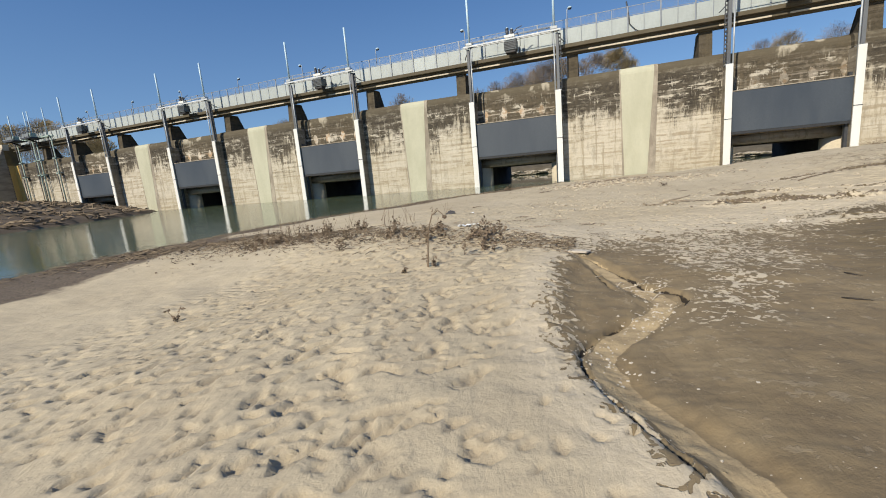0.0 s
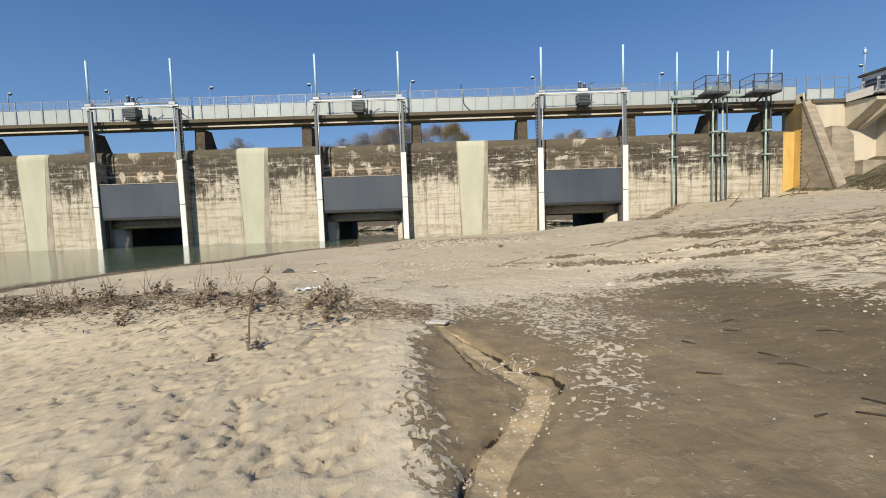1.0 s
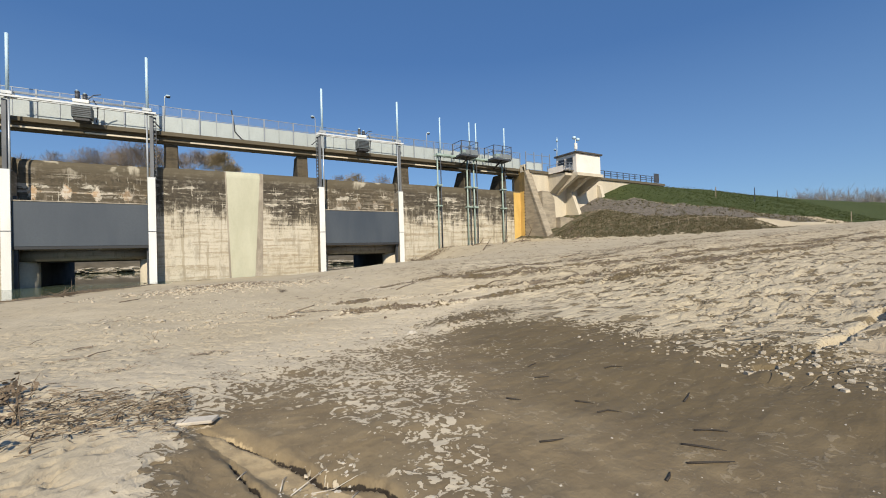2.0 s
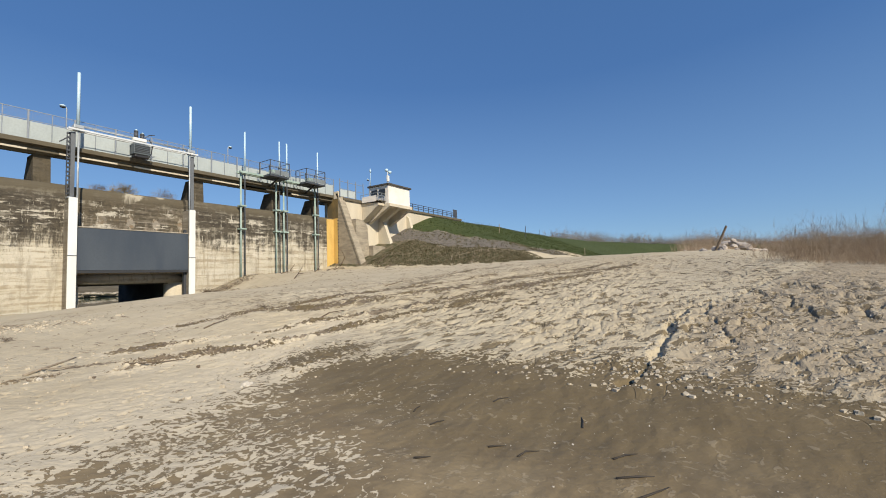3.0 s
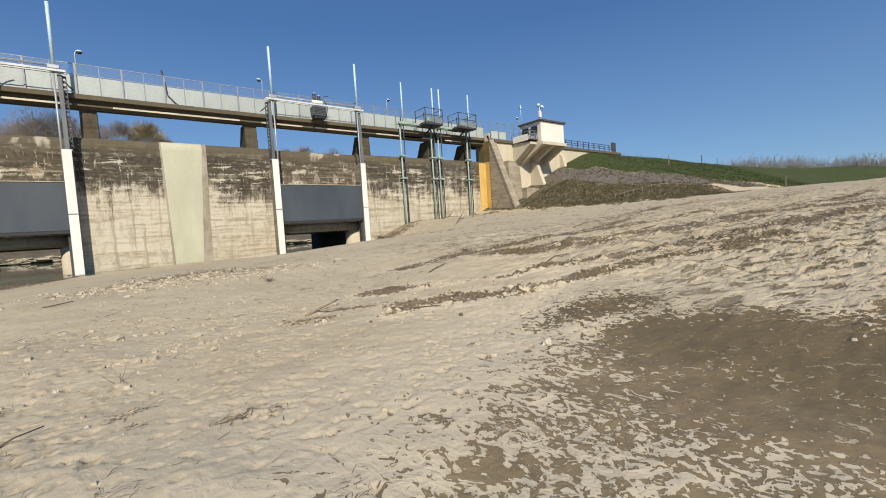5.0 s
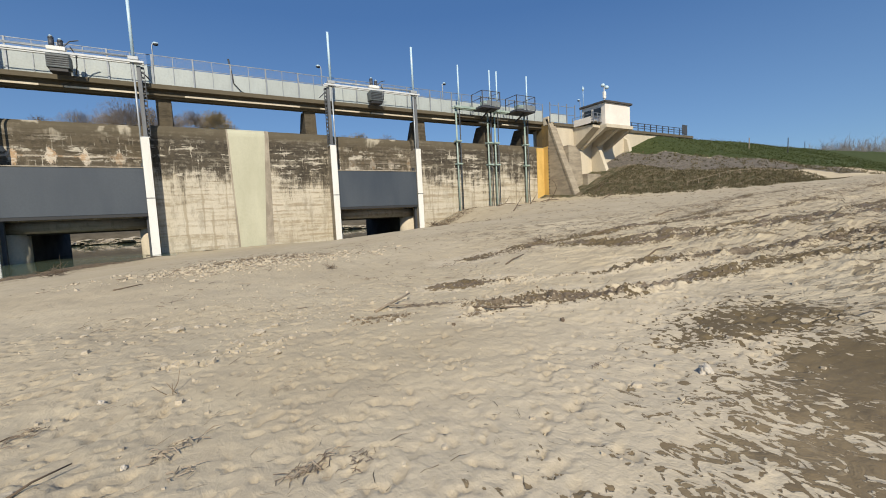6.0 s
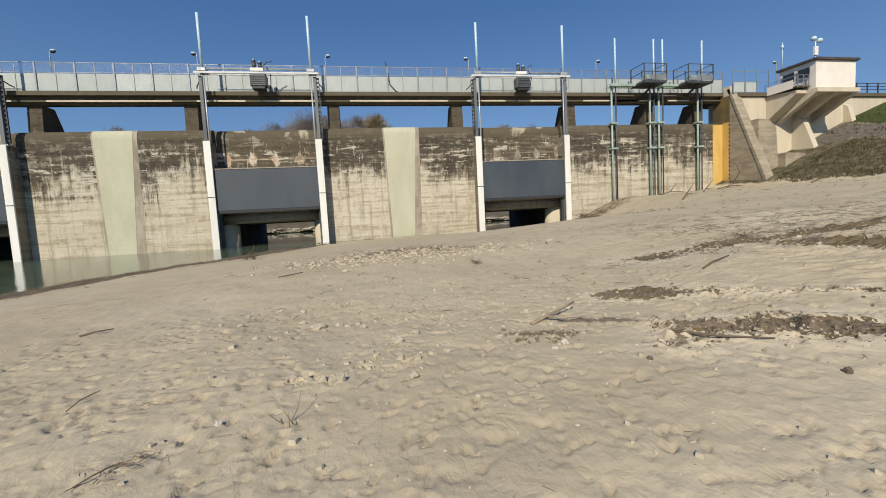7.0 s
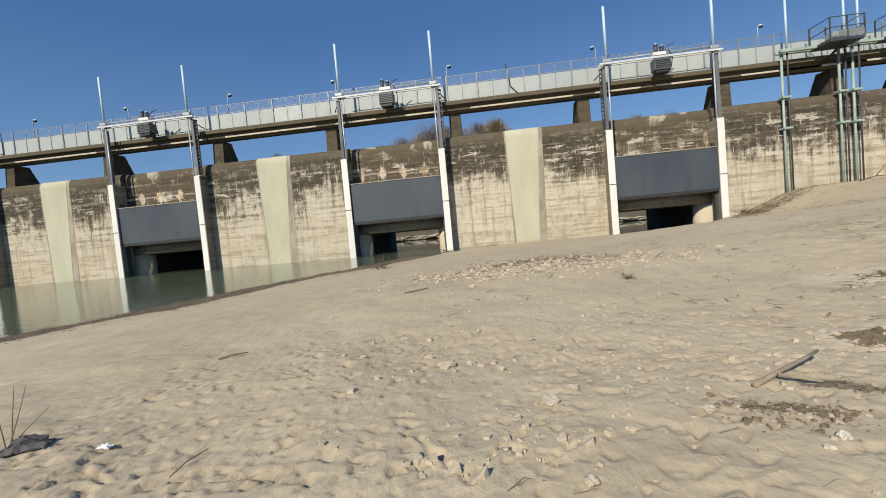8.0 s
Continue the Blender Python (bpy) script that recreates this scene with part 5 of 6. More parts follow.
hut = thing("gate_house", None, None, "small white gate house with a dark flat roof and railed balcony", "building")
part("wall", Mesh().box(54.6, 60.8, 48.0, 52.6, 13.304, 16.65, 0.02), M_WHITEWALL, hut, "white plaster walls")
part("roof", Mesh().box(54.3, 61.1, 47.7, 52.9, 16.654, 16.95, 0.03), M_ROOF, hut, "dark flat roof")
for y0 in (48.7, 50.6):
    wd = part("window", Mesh().box(54.44, 54.52, y0, y0 + 1.4, 14.9, 16.0), M_GLASS, hut, "dark window")
    part("frame", Mesh().box(54.41, 54.45, y0 - 0.1, y0 + 1.5, 14.8, 14.9).box(54.41, 54.45, y0 - 0.1, y0 + 1.5, 16.0, 16.1), M_POST, wd)
part("balcony_floor", Mesh().box(52.6, 54.59, 48.6, 53.0, 13.61, 13.75), M_GREY, hut)
bal = Mesh()
for z in (14.0, 14.5, 15.0):
    bal.box(52.6, 52.66, 48.6, 53.0, z, z + 0.06).box(52.6, 54.4, 48.6, 48.66, z, z + 0.06)
part("balcony_rail", bal, M_POST, hut)
for x, y in ((52.63, 48.63), (53.5, 48.63), (52.63, 50.8), (52.63, 52.9), (54.35, 48.63)):
    part("rail_post", Mesh().box(x - 0.04, x + 0.04, y - 0.04, y + 0.04, 13.5, 15.05), M_POST, hut)
part("sheet", Mesh().box(52.55, 52.59, 49.2, 52.6, 13.55, 14.6), M_WHITEWALL, hut, "pale sheet on the balcony rail")
cam_post = part("camera_post", Mesh().tube([(55.2, 48.6, 16.95), (55.2, 48.6, 19.4)], 0.07, 8).box(54.95, 55.45, 48.4, 48.7, 17.4, 18.5, 0.03), M_WHITEPLATE, hut, "white post with a cabinet")
part("floodlight", Mesh().ball((54.8, 48.5, 19.4), 0.34, (1, 1, 0.9), 0).ball((55.7, 48.5, 19.2), 0.34, (1, 1, 0.9), 0), M_STEM, cam_post, "round pale floodlights", True)
part("aerial", Mesh().tube([(54.3, 52.0, 16.95), (54.3, 52.0, 20.3)], 0.05, 6).box(54.15, 54.45, 51.9, 52.1, 19.5, 20.0), M_STEM, hut, "thin aerial", True)

rail = thing("guard_rail", None, None, "dark steel guard rail with three bars along the abutment", "railing")
bars = Mesh()
for z in (14.6, 15.0, 15.45):
    bars.box(62.3, 86.0, 52.9, 52.97, z, z + 0.09)
part("bar", bars, M_STEEL_DARK, rail)
rp = Mesh().box(-0.06, 0.06, -0.06, 0.06, 0, 1.45).data("rail_post", M_STEEL_DARK)
for k in range(13):
    share("rail_post", rp, rail, pose(62.5 + k * 1.95, 53.0, 14.1))
part("end_panel", Mesh().box(84.6, 86.4, 52.8, 52.86, 14.2, 16.2), M_STEEL_DARK, rail, "dark mesh end panel")
appr = thing("approach_fence", None, None, "steel fence with white lower sheets between dam and gate house", "fence")
for k in range(4):
    x = 47.6 + k * 1.9
    share("post", post_mesh, appr, pose(x, 53.0, 14.1))
part("white_sheet", Mesh().box(47.6, 51.55, 53.04, 53.08, 14.25, 15.5), M_PANEL, appr)
part("rail", Mesh().box(47.6, 53.4, 53.0, 53.06, 16.85, 16.92).box(47.6, 53.4, 53.0, 53.06, 15.55, 15.62), M_POST, appr)


# ---- trees and shrubs ----
def branch(m, rng, base, way, length, radius, depth, leaves, size, spread=0.55):
    """A limb that forks into thinner ones; its ends carry small leaves."""
    pts, p, d = [base], Vector(base), Vector(way).normalized()
    for k in range(3):
        d = (d + Vector((rng.gauss(0, 0.13), rng.gauss(0, 0.13), rng.gauss(0.05, 0.08)))).normalized()
        p = p + d * length / 3
        pts.append(p.copy())
    m.tube(pts, [radius, radius * 0.85, radius * 0.7, radius * 0.5], 5 if depth > 2 else 3, False)
    if depth <= 1:
        for k in range(4):
            leaves.append((p - d * length * rng.random() * 0.8 + Vector((rng.gauss(0, 0.25), rng.gauss(0, 0.25), rng.gauss(0, 0.25))) * size * 2, size * rng.uniform(0.5, 1.3)))
    if depth == 0:
        return
    for k in range(rng.choice((2, 3, 3)) + (1 if depth > 3 else 0)):
        q = pts[rng.choice((1, 2, 3))] if k else pts[3]
        side = Vector((rng.gauss(0, 1), rng.gauss(0, 1), rng.gauss(0.25, 0.5))).normalized()
        branch(m, rng, q, d * (1 - spread) + side * spread, length * rng.uniform(0.62, 0.82), radius * 0.5, depth - 1, leaves, size, spread)


def crown(rng, tall, wide, sprays, fat):
    """A loose dome of fine twigs that lean up and outwards, with gaps, thinner at its rim."""
    m = Mesh()
    lobes = []
    for k in range(22):
        a, q = rng.uniform(0, 6.283), rng.random() ** 0.6
        c = Vector((math.cos(a) * q * wide * 0.8, math.sin(a) * q * wide * 0.8, 0))
        r = rng.uniform(0.2, 0.42) * wide
        c.z = tall - r - (0.75 * q * q + 0.35 * rng.random()) * wide * 1.5
        lobes.append((c, r))
    for k in range(sprays):
        c, r = rng.choice(lobes)
        d = Vector((rng.gauss(0, 1), rng.gauss(0, 1), rng.gauss(0.3, 0.9))).normalized()
        p = c + d * r * rng.random() ** 0.5
        if k % 2:
            q = rng.random() ** 0.55
            p = Vector((d.x * q * wide, d.y * q * wide, tall - wide * 1.15 + (abs(d.z) if k % 3 else -1.4 * abs(d.z)) * q * wide))
        a = (d * 0.6 + Vector((p.x, p.y, 0)) * 0.5 / wide + Vector((rng.gauss(0, 0.3), rng.gauss(0, 0.3), 0.9))).normalized() * rng.uniform(0.5, 1.5)
        p.z = min(p.z, tall - a.z * 0.8)
        b = a.orthogonal().normalized() * fat * rng.uniform(0.4, 1.3)
        m.add([p - b, p + b, p + a], [(0, 1, 2)])
        e = a.orthogonal().normalized() * rng.choice((-1, 1)) * a.length * 0.45
        m.add([p + a * 0.4 - b * 0.5, p + a * 0.4 + b * 0.5, p + a * 0.75 + e], [(0, 1, 2)])
    return m


def tree(x, y, z, tall, seed, leafy, wide=0.40, depth=5, leaf=0.07, round_crown=4.0, sprays=1500, thick=1.0):
    rng = random.Random(seed)
    m, leaves = Mesh(), []
    branch(m, rng, Vector((0, 0, -0.3)), Vector((rng.gauss(0, 0.05), rng.gauss(0, 0.05), 1)), tall * 0.29, tall * 0.008, depth, leaves, leaf, wide)
    t = thing("tree", None, None, "tall spring tree with " + ("young brown-green leaves" if leafy else "bare budding branches") + " behind the dam", "tree", "trees behind the dam", at=(x, y, z))
    part("trunk", m, M_BARK, t, "grey trunk and branches")
    part("crown", crown(rng, tall, round_crown, int(2.3 * sprays), thick * (0.036 if leafy else 0.030)), M_LEAF if leafy else M_BUDS, t, "sparse crown of fine twigs")
    return t


# upstream wood, over the crest between the piers
for k, (x, top, r, leafy, n) in enumerate(((-30, 26.4, 3.4, 0, 700), (-24.5, 28.8, 5.0, 0, 1700), (-19.5, 29.4, 5.6, 0, 2100), (-14.6, 32.4, 6.8, 0, 2900), (-10.2, 30.4, 4.4, 0, 1500), (-5.0, 29.9, 3.6, 0, 800), (-1.5, 30.0, 3.2, 0, 900), (3.7, 31.2, 4.0, 1, 2200), (7.2, 28.4, 2.8, 1, 900), (37.0, 26.0, 3.0, 0, 600), (43.2, 27.8, 3.4, 1, 1000), (53.8, 28.4, 4.0, 0, 1100), (-36.0, 25.6, 4.0, 0, 700), (-63.0, 28.2, 5.0, 0, 1300), (-115.0, 27.0, 6.0, 0, 1300))):
    tree(x, 128 + 2.5 * (k % 3), 2.5, top - 2.5, 100 + k, leafy, 0.38, 5, 0.07, r, n)
# trees beyond the far abutment
for k, (x, top, r) in enumerate(((-266, 42.5, 9.0), (-251, 43.5, 9.5), (-239, 41.5, 8.5), (-229, 38.0, 7.5), (-282, 41.0, 9.0), (-218, 33.0, 7.0), (-205, 30.0, 6.0))):
    tree(x, 120 + 3 * (k % 2), 3.0, top - 3.0, 140 + k, k % 2 == 0, 0.42, 5, 0.1, r, 2600, 2.2)


def thicket(name, spots, material, label, category, low, high, stems, width, seed, fat=1.0, twigs=4):
    """Many thin stems, each with side twigs; nobody could count them."""
    rng = random.Random(seed)
    m = Mesh()
    for x, y, z in spots:
        tall = rng.uniform(low, high)
        for k in range(stems):
            bx, by = x + rng.gauss(0, width), y + rng.gauss(0, width)
            lean = Vector((rng.gauss(0, 0.34), rng.gauss(0, 0.34), 1)).normalized()
            h, r = tall * rng.uniform(0.5, 1.05), (0.010 + 0.004 * tall) * fat
            a = Vector((bx, by, z - 0.2))
            b = a + lean * h
            o = lean.orthogonal().normalized() * r
            q = lean.cross(o)
            m.add([a + o, a - o * 0.5 + q, a - o * 0.5 - q, b], [(0, 1, 3), (1, 2, 3), (2, 0, 3)])
            for j in range(twigs):
                c = a + lean * h * rng.uniform(0.3, 0.9)
                d = c + Vector((rng.gauss(0, 0.3), rng.gauss(0, 0.3), rng.uniform(0.25, 0.7))) * h * 0.35
                m.add([c + o * 0.5, c - o * 0.5, d], [(0, 1, 2)])
                m.add([c + q * 0.5, c - q * 0.5, d], [(0, 1, 2)])
    return thing(name, m, material, label, category, kind="stuff")


vrng = random.Random(21)
spots = []
for k in range(980):
    # the shrub belt at the edge of the bed
    x = 19 + 76 * vrng.random() ** 1.2
    y = float(np.interp(x, (19, 24.5, 40, 66, 67, 95), (-6.0, -3.2, -4.5, -9.0, -6.0, -12.0))) - vrng.uniform(0, 13)
    spots.append((x, y, height(x, y)))
thicket("shrub_thicket", spots, M_SHRUB, "brown bare riverside shrubs in a dense belt", "shrubs", 0.9, 2.7, 18, 0.9, 31, 0.42, 10)
spots = []
for k in range(620):
    x = vrng.uniform(76, 135)
    y = 0.04 * x - 150 * vrng.random() ** 1.6
    spots.append((x, y, height(x, y)))
thicket("shrub_belt_far", spots, M_SHRUB, "grey-brown bare shrubs beyond the sand", "shrubs", 2.4, 4.8, 15, 1.3, 32, 0.9, 8)
spots = []
for k in range(480):
    t = vrng.random()
    x = 190 + 230 * t
    y = float(np.interp(x, CROWN[:, 0], CROWN[:, 1])) + 9 + vrng.gauss(0, 2.5)
    spots.append((x, y, 11.0))
thicket("treeline", spots, M_HAZE, "thin grey row of far bare trees along the flood bank", "trees", 5.0, 11.0, 13, 1.8, 33, 2.0, 9)
spots = [(90 + 90 * vrng.random() ** 0.8, 54.5 + vrng.gauss(0, 0.8), 14.0) for k in range(420)]
thicket("bank_top_weeds", spots, M_WEED, "dry grass stalks on the crown of the flood bank", "weeds", 0.25, 0.6, 8, 0.4, 34)


def tufts(name, material, label, count, pick, low, high, seed):
    rng = random.Random(seed)
    m = Mesh()
    for k in range(count):
        x, y = pick(rng)
        z = height(x, y)
        s = rng.uniform(low, high)
        for j in range(5):
            a = Vector((x + rng.gauss(0, s * 0.4), y + rng.gauss(0, s * 0.4), z - 0.05))
            w = Vector((rng.gauss(0, 1), rng.gauss(0, 1), 0)).normalized() * s * 0.22
            m.add([a - w, a + w, a + Vector((rng.gauss(0, 0.4), rng.gauss(0, 0.4), rng.uniform(0.5, 1.1))) * s], [(0, 1, 2)])
    return thing(name, m, material, label, "weeds" if material is M_WEED else "grass", kind="stuff")


def on_bank(zone):
    def pick(rng):
        while True:
            x, y = rng.uniform(44, 150), rng.uniform(18, 54)
            d = float(levee_distance(np.array(x), np.array(y)))
            turf_edge, stone_edge = (float(v) for v in bank_zones(x))
            fits = {"turf": 0.5 < d < turf_edge + 0.4, "stones": turf_edge < d < stone_edge, "weeds": stone_edge - 0.5 < d < 30.0 and x < 74}[zone]
            if fits and not (x < 88 and y > 52.4) and not (x < 62 and y > 47.5) and not (x < 49 and y > 47):
                return x, y
    return pick


tufts("bank_weeds", M_WEED, "tangled dead weeds and flotsam at the foot of the bank", 9500, on_bank("weeds"), 0.08, 0.30, 51)
tufts("bank_grass", M_GRASS, "short green grass on the flood bank", 11000, on_bank("turf"), 0.10, 0.28, 52)
tufts("bank_stubble", M_WEED, "scattered dry stalks on the gravel slope", 900, on_bank("stones"), 0.15, 0.4, 53)


# ---- flotsam and small things on the sand ----
def strands(name, spots, material, label, category, low, high, seed, lift=0.03, thick=0.006):
    """Loose strands of reed lying about."""
    rng = random.Random(seed)
    m = Mesh()
    for x, y, s in spots:
        z = height(x, y) + rng.uniform(0.0, lift)
        a = rng.gauss(0.1, 0.7) if rng.random() < 0.7 else rng.uniform(0, 3.14)
        n = rng.uniform(low, high) * s
        d = Vector((math.cos(a), math.sin(a), rng.gauss(0, 0.12))) * n / 2
        p = Vector((x, y, z + 0.004))
        w = thick * rng.uniform(0.6, 1.8) * (0.5 + s)
        o, up = Vector((-d.y, d.x, 0)).normalized() * w, Vector((0, 0, w * 1.4))
        bend = Vector((rng.gauss(0, 0.12), rng.gauss(0, 0.12), abs(rng.gauss(0, 0.08)))) * n
        m.add([p - d - o, p - d + up, p - d + o, p + bend - o, p + bend + up, p + bend + o, p + d + bend * 0.3], [(0, 3, 4, 1), (1, 4, 5, 2), (3, 6, 4), (4, 6, 5)])
    return thing(name, m, material, label, category, kind="stuff")


def patch(rng, cx, cy, lx, ly, turn, n, s=1.0):
    out = []
    for k in range(n):
        u, v = rng.gauss(0, lx * 0.55), rng.gauss(0, ly * 0.55)
        out.append((cx + u * math.cos(turn) - v * math.sin(turn), cy + u * math.sin(turn) + v * math.cos(turn), s))
    return out


frng = random.Random(77)
band = []
for k in range(3800):
    # the drift line that runs from the gully's head to the water
    t = frng.random() ** 1.3
    x = -1.9 - 17.0 * t
    y = 3.5 + 1.9 * min(t * 2.2, 1) + 1.0 * t + frng.gauss(0, 0.28 + 1.0 * t)
    band.append((x, y, 0.8 + 1.3 * t))
strands("drift_line", band, M_REED, "brown reed litter in a drift line on the sand", "litter", 0.05, 0.24, 61, 0.05, 0.003)
shore = []
for k in range(3200):
    y = frng.uniform(2, 44)
    edge = float(np.interp(y, (-60, -10, 5, 16, 22, 31, 40, 50, 56), (-34, -24, -21.2, -20, -17.6, -15, -11.2, -8.2, -6.6)))
    shore.append((edge + abs(frng.gauss(1.8, 1.2)) + 0.3, y, 1.1))
strands("shore_litter", shore, M_REED, "dark reed litter and sticks by the water's edge", "litter", 0.06, 0.30, 62, 0.05, 0.0032)
heap = []
for cx, cy, lx, ly, turn, n, s in ((2.4, 8.85, 1.25, 0.24, -0.67, 600, 0.36), (0.9, 10.1, 0.5, 0.14, -0.6, 110, 0.36), (0.15, 9.85, 0.4, 0.12, -0.4, 110, 0.36), (-0.3, 19.5, 2.6, 0.8, 0.0, 700, 1.0), (24, 16, 9, 1.4, 0.08, 520, 1.7), (33, 12, 12, 1.5, -0.02, 520, 1.9)):
    heap += patch(frng, cx, cy, lx, ly, turn, n, s)
along = []
for line, wide in ROWS:
    cut_at = np.concatenate([[0.0], np.cumsum(np.hypot(*np.diff(line, axis=0).T))])
    for k in range(int(80 * min(cut_at[-1], 14))):
        q = cut_at[-1] * frng.random()
        x, y = float(np.interp(q, cut_at, line[:, 0])), float(np.interp(q, cut_at, line[:, 1]))
        if float(grain(np.array(x * 0.9), np.array(y * 0.9), 95)) > frng.uniform(-0.5, 0.4):
            continue
        along.append((x + frng.gauss(0, 0.8 * wide), y + frng.gauss(0, 0.7 * wide), 0.22 + 0.065 * math.hypot(x + 2, y - 4)))
heap += along
strands("flotsam", heap, M_REED, "dark matted reed flotsam in rows on the sand", "litter", 0.05, 0.26, 63, 0.02, 0.0020)
loose = [(frng.uniform(-9, 12), frng.uniform(4.5, 22), frng.uniform(0.5, 1.5)) for k in range(1100)] + [(frng.gauss(-2.6, 1.6), frng.gauss(6.3, 1.0), frng.uniform(0.4, 1.2)) for k in range(200)]
strands("loose_straw", loose, M_REED, "single straws scattered on the sand", "litter", 0.04, 0.18, 64, 0.006, 0.0009)
pale_reeds = patch(frng, -2.48, 7.2, 0.22, 0.10, 0.5, 34, 0.9) + patch(frng, -2.4, 6.85, 0.12, 0.06, 0.3, 10, 0.8) + patch(frng, -1.72, 6.5, 0.2, 0.07, 0.4, 26, 0.8) + patch(frng, -2.7, 5.5, 0.35, 0.16, 0.6, 40, 0.9)
strands("broken_reeds", pale_reeds, M_STICK, "pale broken reed bits lying on the sand", "litter", 0.05, 0.16, 68, 0.014, 0.0024)
root_bits = patch(frng, -1.75, 6.5, 0.22, 0.06, 0.4, 40, 0.8) + patch(frng, -1.46, 6.4, 0.14, 0.06, 0.7, 34, 0.7) + patch(frng, -3.5, 8.1, 0.2, 0.1, 0.8, 50, 0.9) + patch(frng, 1.05, 6.6, 0.2, 0.03, 0.2, 24, 0.7) + patch(frng, -1.5, 4.75, 0.25, 0.1, 0.8, 50, 0.6) + patch(frng, -3.4, 6.7, 0.28, 0.1, 0.5, 60, 0.9)
strands("root_bits", root_bits, M_TWIG, "small dark roots and twigs lying on the sand", "twigs", 0.04, 0.14, 69, 0.022, 0.0013)
far_sticks = [(frng.uniform(14, 50), frng.uniform(-2, 50), frng.uniform(1, 2.2)) for k in range(900)] + patch(frng, 26.5, 50.0, 4.0, 1.6, 0.3, 380, 2.6)
strands("far_litter", far_sticks, M_REED, "dark sticks and litter scattered up the slope", "litter", 0.12, 0.42, 65, 0.08, 0.004)
twigs = [(frng.uniform(-4, 13), frng.uniform(11.5, 25), frng.uniform(0.8, 1.8)) for k in range(520)] + patch(frng, -0.4, 18.4, 3.4, 1.0, 0.0, 160, 2.0) + patch(frng, 6, 13, 5.0, 1.2, 0.1, 200, 1.6)
strands("scattered_twigs", twigs, M_TWIG, "dark broken twigs scattered over the sand", "twigs", 0.06, 0.24, 67, 0.03, 0.0018)
left_bank = [(frng.uniform(-128, -60), frng.uniform(18, 50), 4.0) for k in range(1500)]
strands("far_bank_litter", [p for p in left_bank if height(p[0], p[1]) > WATER + 0.1], M_REED, "dark driftwood over the far mud bank", "litter", 0.2, 0.8, 66, 0.25, 0.02)


def chips(name, spots, material, label, low, high, seed, flat=0.35):
    """Angular crumbs of dried mud."""
    rng = random.Random(seed)
    m = Mesh()
    for x, y in spots:
        s = rng.uniform(low, high) * (0.6 + rng.random() ** 3 * 1.6)
        z = height(x, y)
        n = rng.choice((4, 5, 6))
        a0 = rng.uniform(0, 6)
        ring = [(x + s * rng.uniform(0.7, 1.2) * math.cos(a0 + 6.283 * j / n), y + s * rng.uniform(0.6, 1.1) * math.sin(a0 + 6.283 * j / n)) for j in range(n)]
        tilt = rng.gauss(0, 0.25)
        low_pts = [(px, py, z - 0.3 * s) for px, py in ring]
        top_pts = [(x + (px - x) * 0.8, y + (py - y) * 0.8, z + s * flat * rng.uniform(0.7, 1.3) + tilt * (px - x)) for px, py in ring]
        m.add(low_pts + top_pts, [(j, (j + 1) % n, n + (j + 1) % n, n + j) for j in range(n)] + [tuple(range(n, 2 * n))])
    return thing(name, m, material, label, "clods", kind="stuff")


crumbs = []
for k in range(500):
    crumbs.append((frng.uniform(-3.5, 5.5), frng.uniform(5.2, 13.5)))
for k in range(450):
    crumbs.append((frng.gauss(-0.8, 2.0), frng.gauss(11.5, 2.2)))
chips("mud_crumbs", crumbs, M_CLOD, "small pale crumbs of dried mud", 0.007, 0.025, 71, 0.6)
lumps = [(frng.gauss(-1.3, 1.1), frng.gauss(11.3, 1.3)) for k in range(90)] + [(frng.gauss(-0.5, 2.4), frng.gauss(18.3, 0.9)) for k in range(260)] + [(frng.uniform(3, 16), frng.uniform(9, 16)) for k in range(200)]
chips("scattered_clods", lumps, M_CLOD, "pale lumps of dried mud scattered on the sand", 0.014, 0.038, 77, 0.5)
mound = [(x, y) for x, y, s in patch(frng, -0.4, 18.6, 3.4, 1.3, 0.0, 900)]
chips("clod_heap", mound, M_CLOD, "low heap of pale dried mud clods", 0.02, 0.06, 72, 0.5)
edges = []
for k in range(1500):
    x = 3.3 + 8 * frng.random() ** 1.4
    edges.append((x, 0.6 + frng.gauss(0, 1.2 + 0.1 * x)))
for k in range(300):
    t = frng.random()
    i = min(int(t * (len(CRACK) - 1)), len(CRACK) - 2)
    f = t * (len(CRACK) - 1) - i
    p = CRACK[i] * (1 - f) + CRACK[i + 1] * f
    edges.append((p[0] + frng.gauss(0, 0.15), p[1] + frng.gauss(0, 0.12)))
chips("broken_crust", edges, M_CLOD, "broken slabs of dried mud crust along a crack", 0.010, 0.03, 73, 0.35)
slope = [(frng.uniform(7, 45), frng.uniform(2, 17)) for k in range(1800)] + [(x + frng.gauss(0, 0.25), y + frng.gauss(0, 0.25)) for x, y, size in along[::3]]
slope += [(3.8 + 12 * frng.random() ** 1.3, frng.gauss(0.0, 2.6)) for k in range(1300)]
chips("slope_clods", slope, M_CLOD, "tumbled pale clods on the slope", 0.010, 0.030, 74, 0.38)
row_clods = []
for x, y, size in along:
    row_clods += [(x + frng.gauss(0, 0.22), y + frng.gauss(0, 0.22)) for k in range(3)]
row_clods += [(x, y) for x, y, size in patch(frng, 0.15, 9.82, 0.42, 0.14, -0.35, 170) + patch(frng, 2.3, 8.85, 1.2, 0.22, -0.67, 420) + patch(frng, 0.0, 9.6, 0.4, 0.2, -0.3, 120)]
chips("row_clods", row_clods[::2], M_DAMPCLOD, "damp brown clods tumbled in rows on the slope", 0.007, 0.022, 82, 0.6)
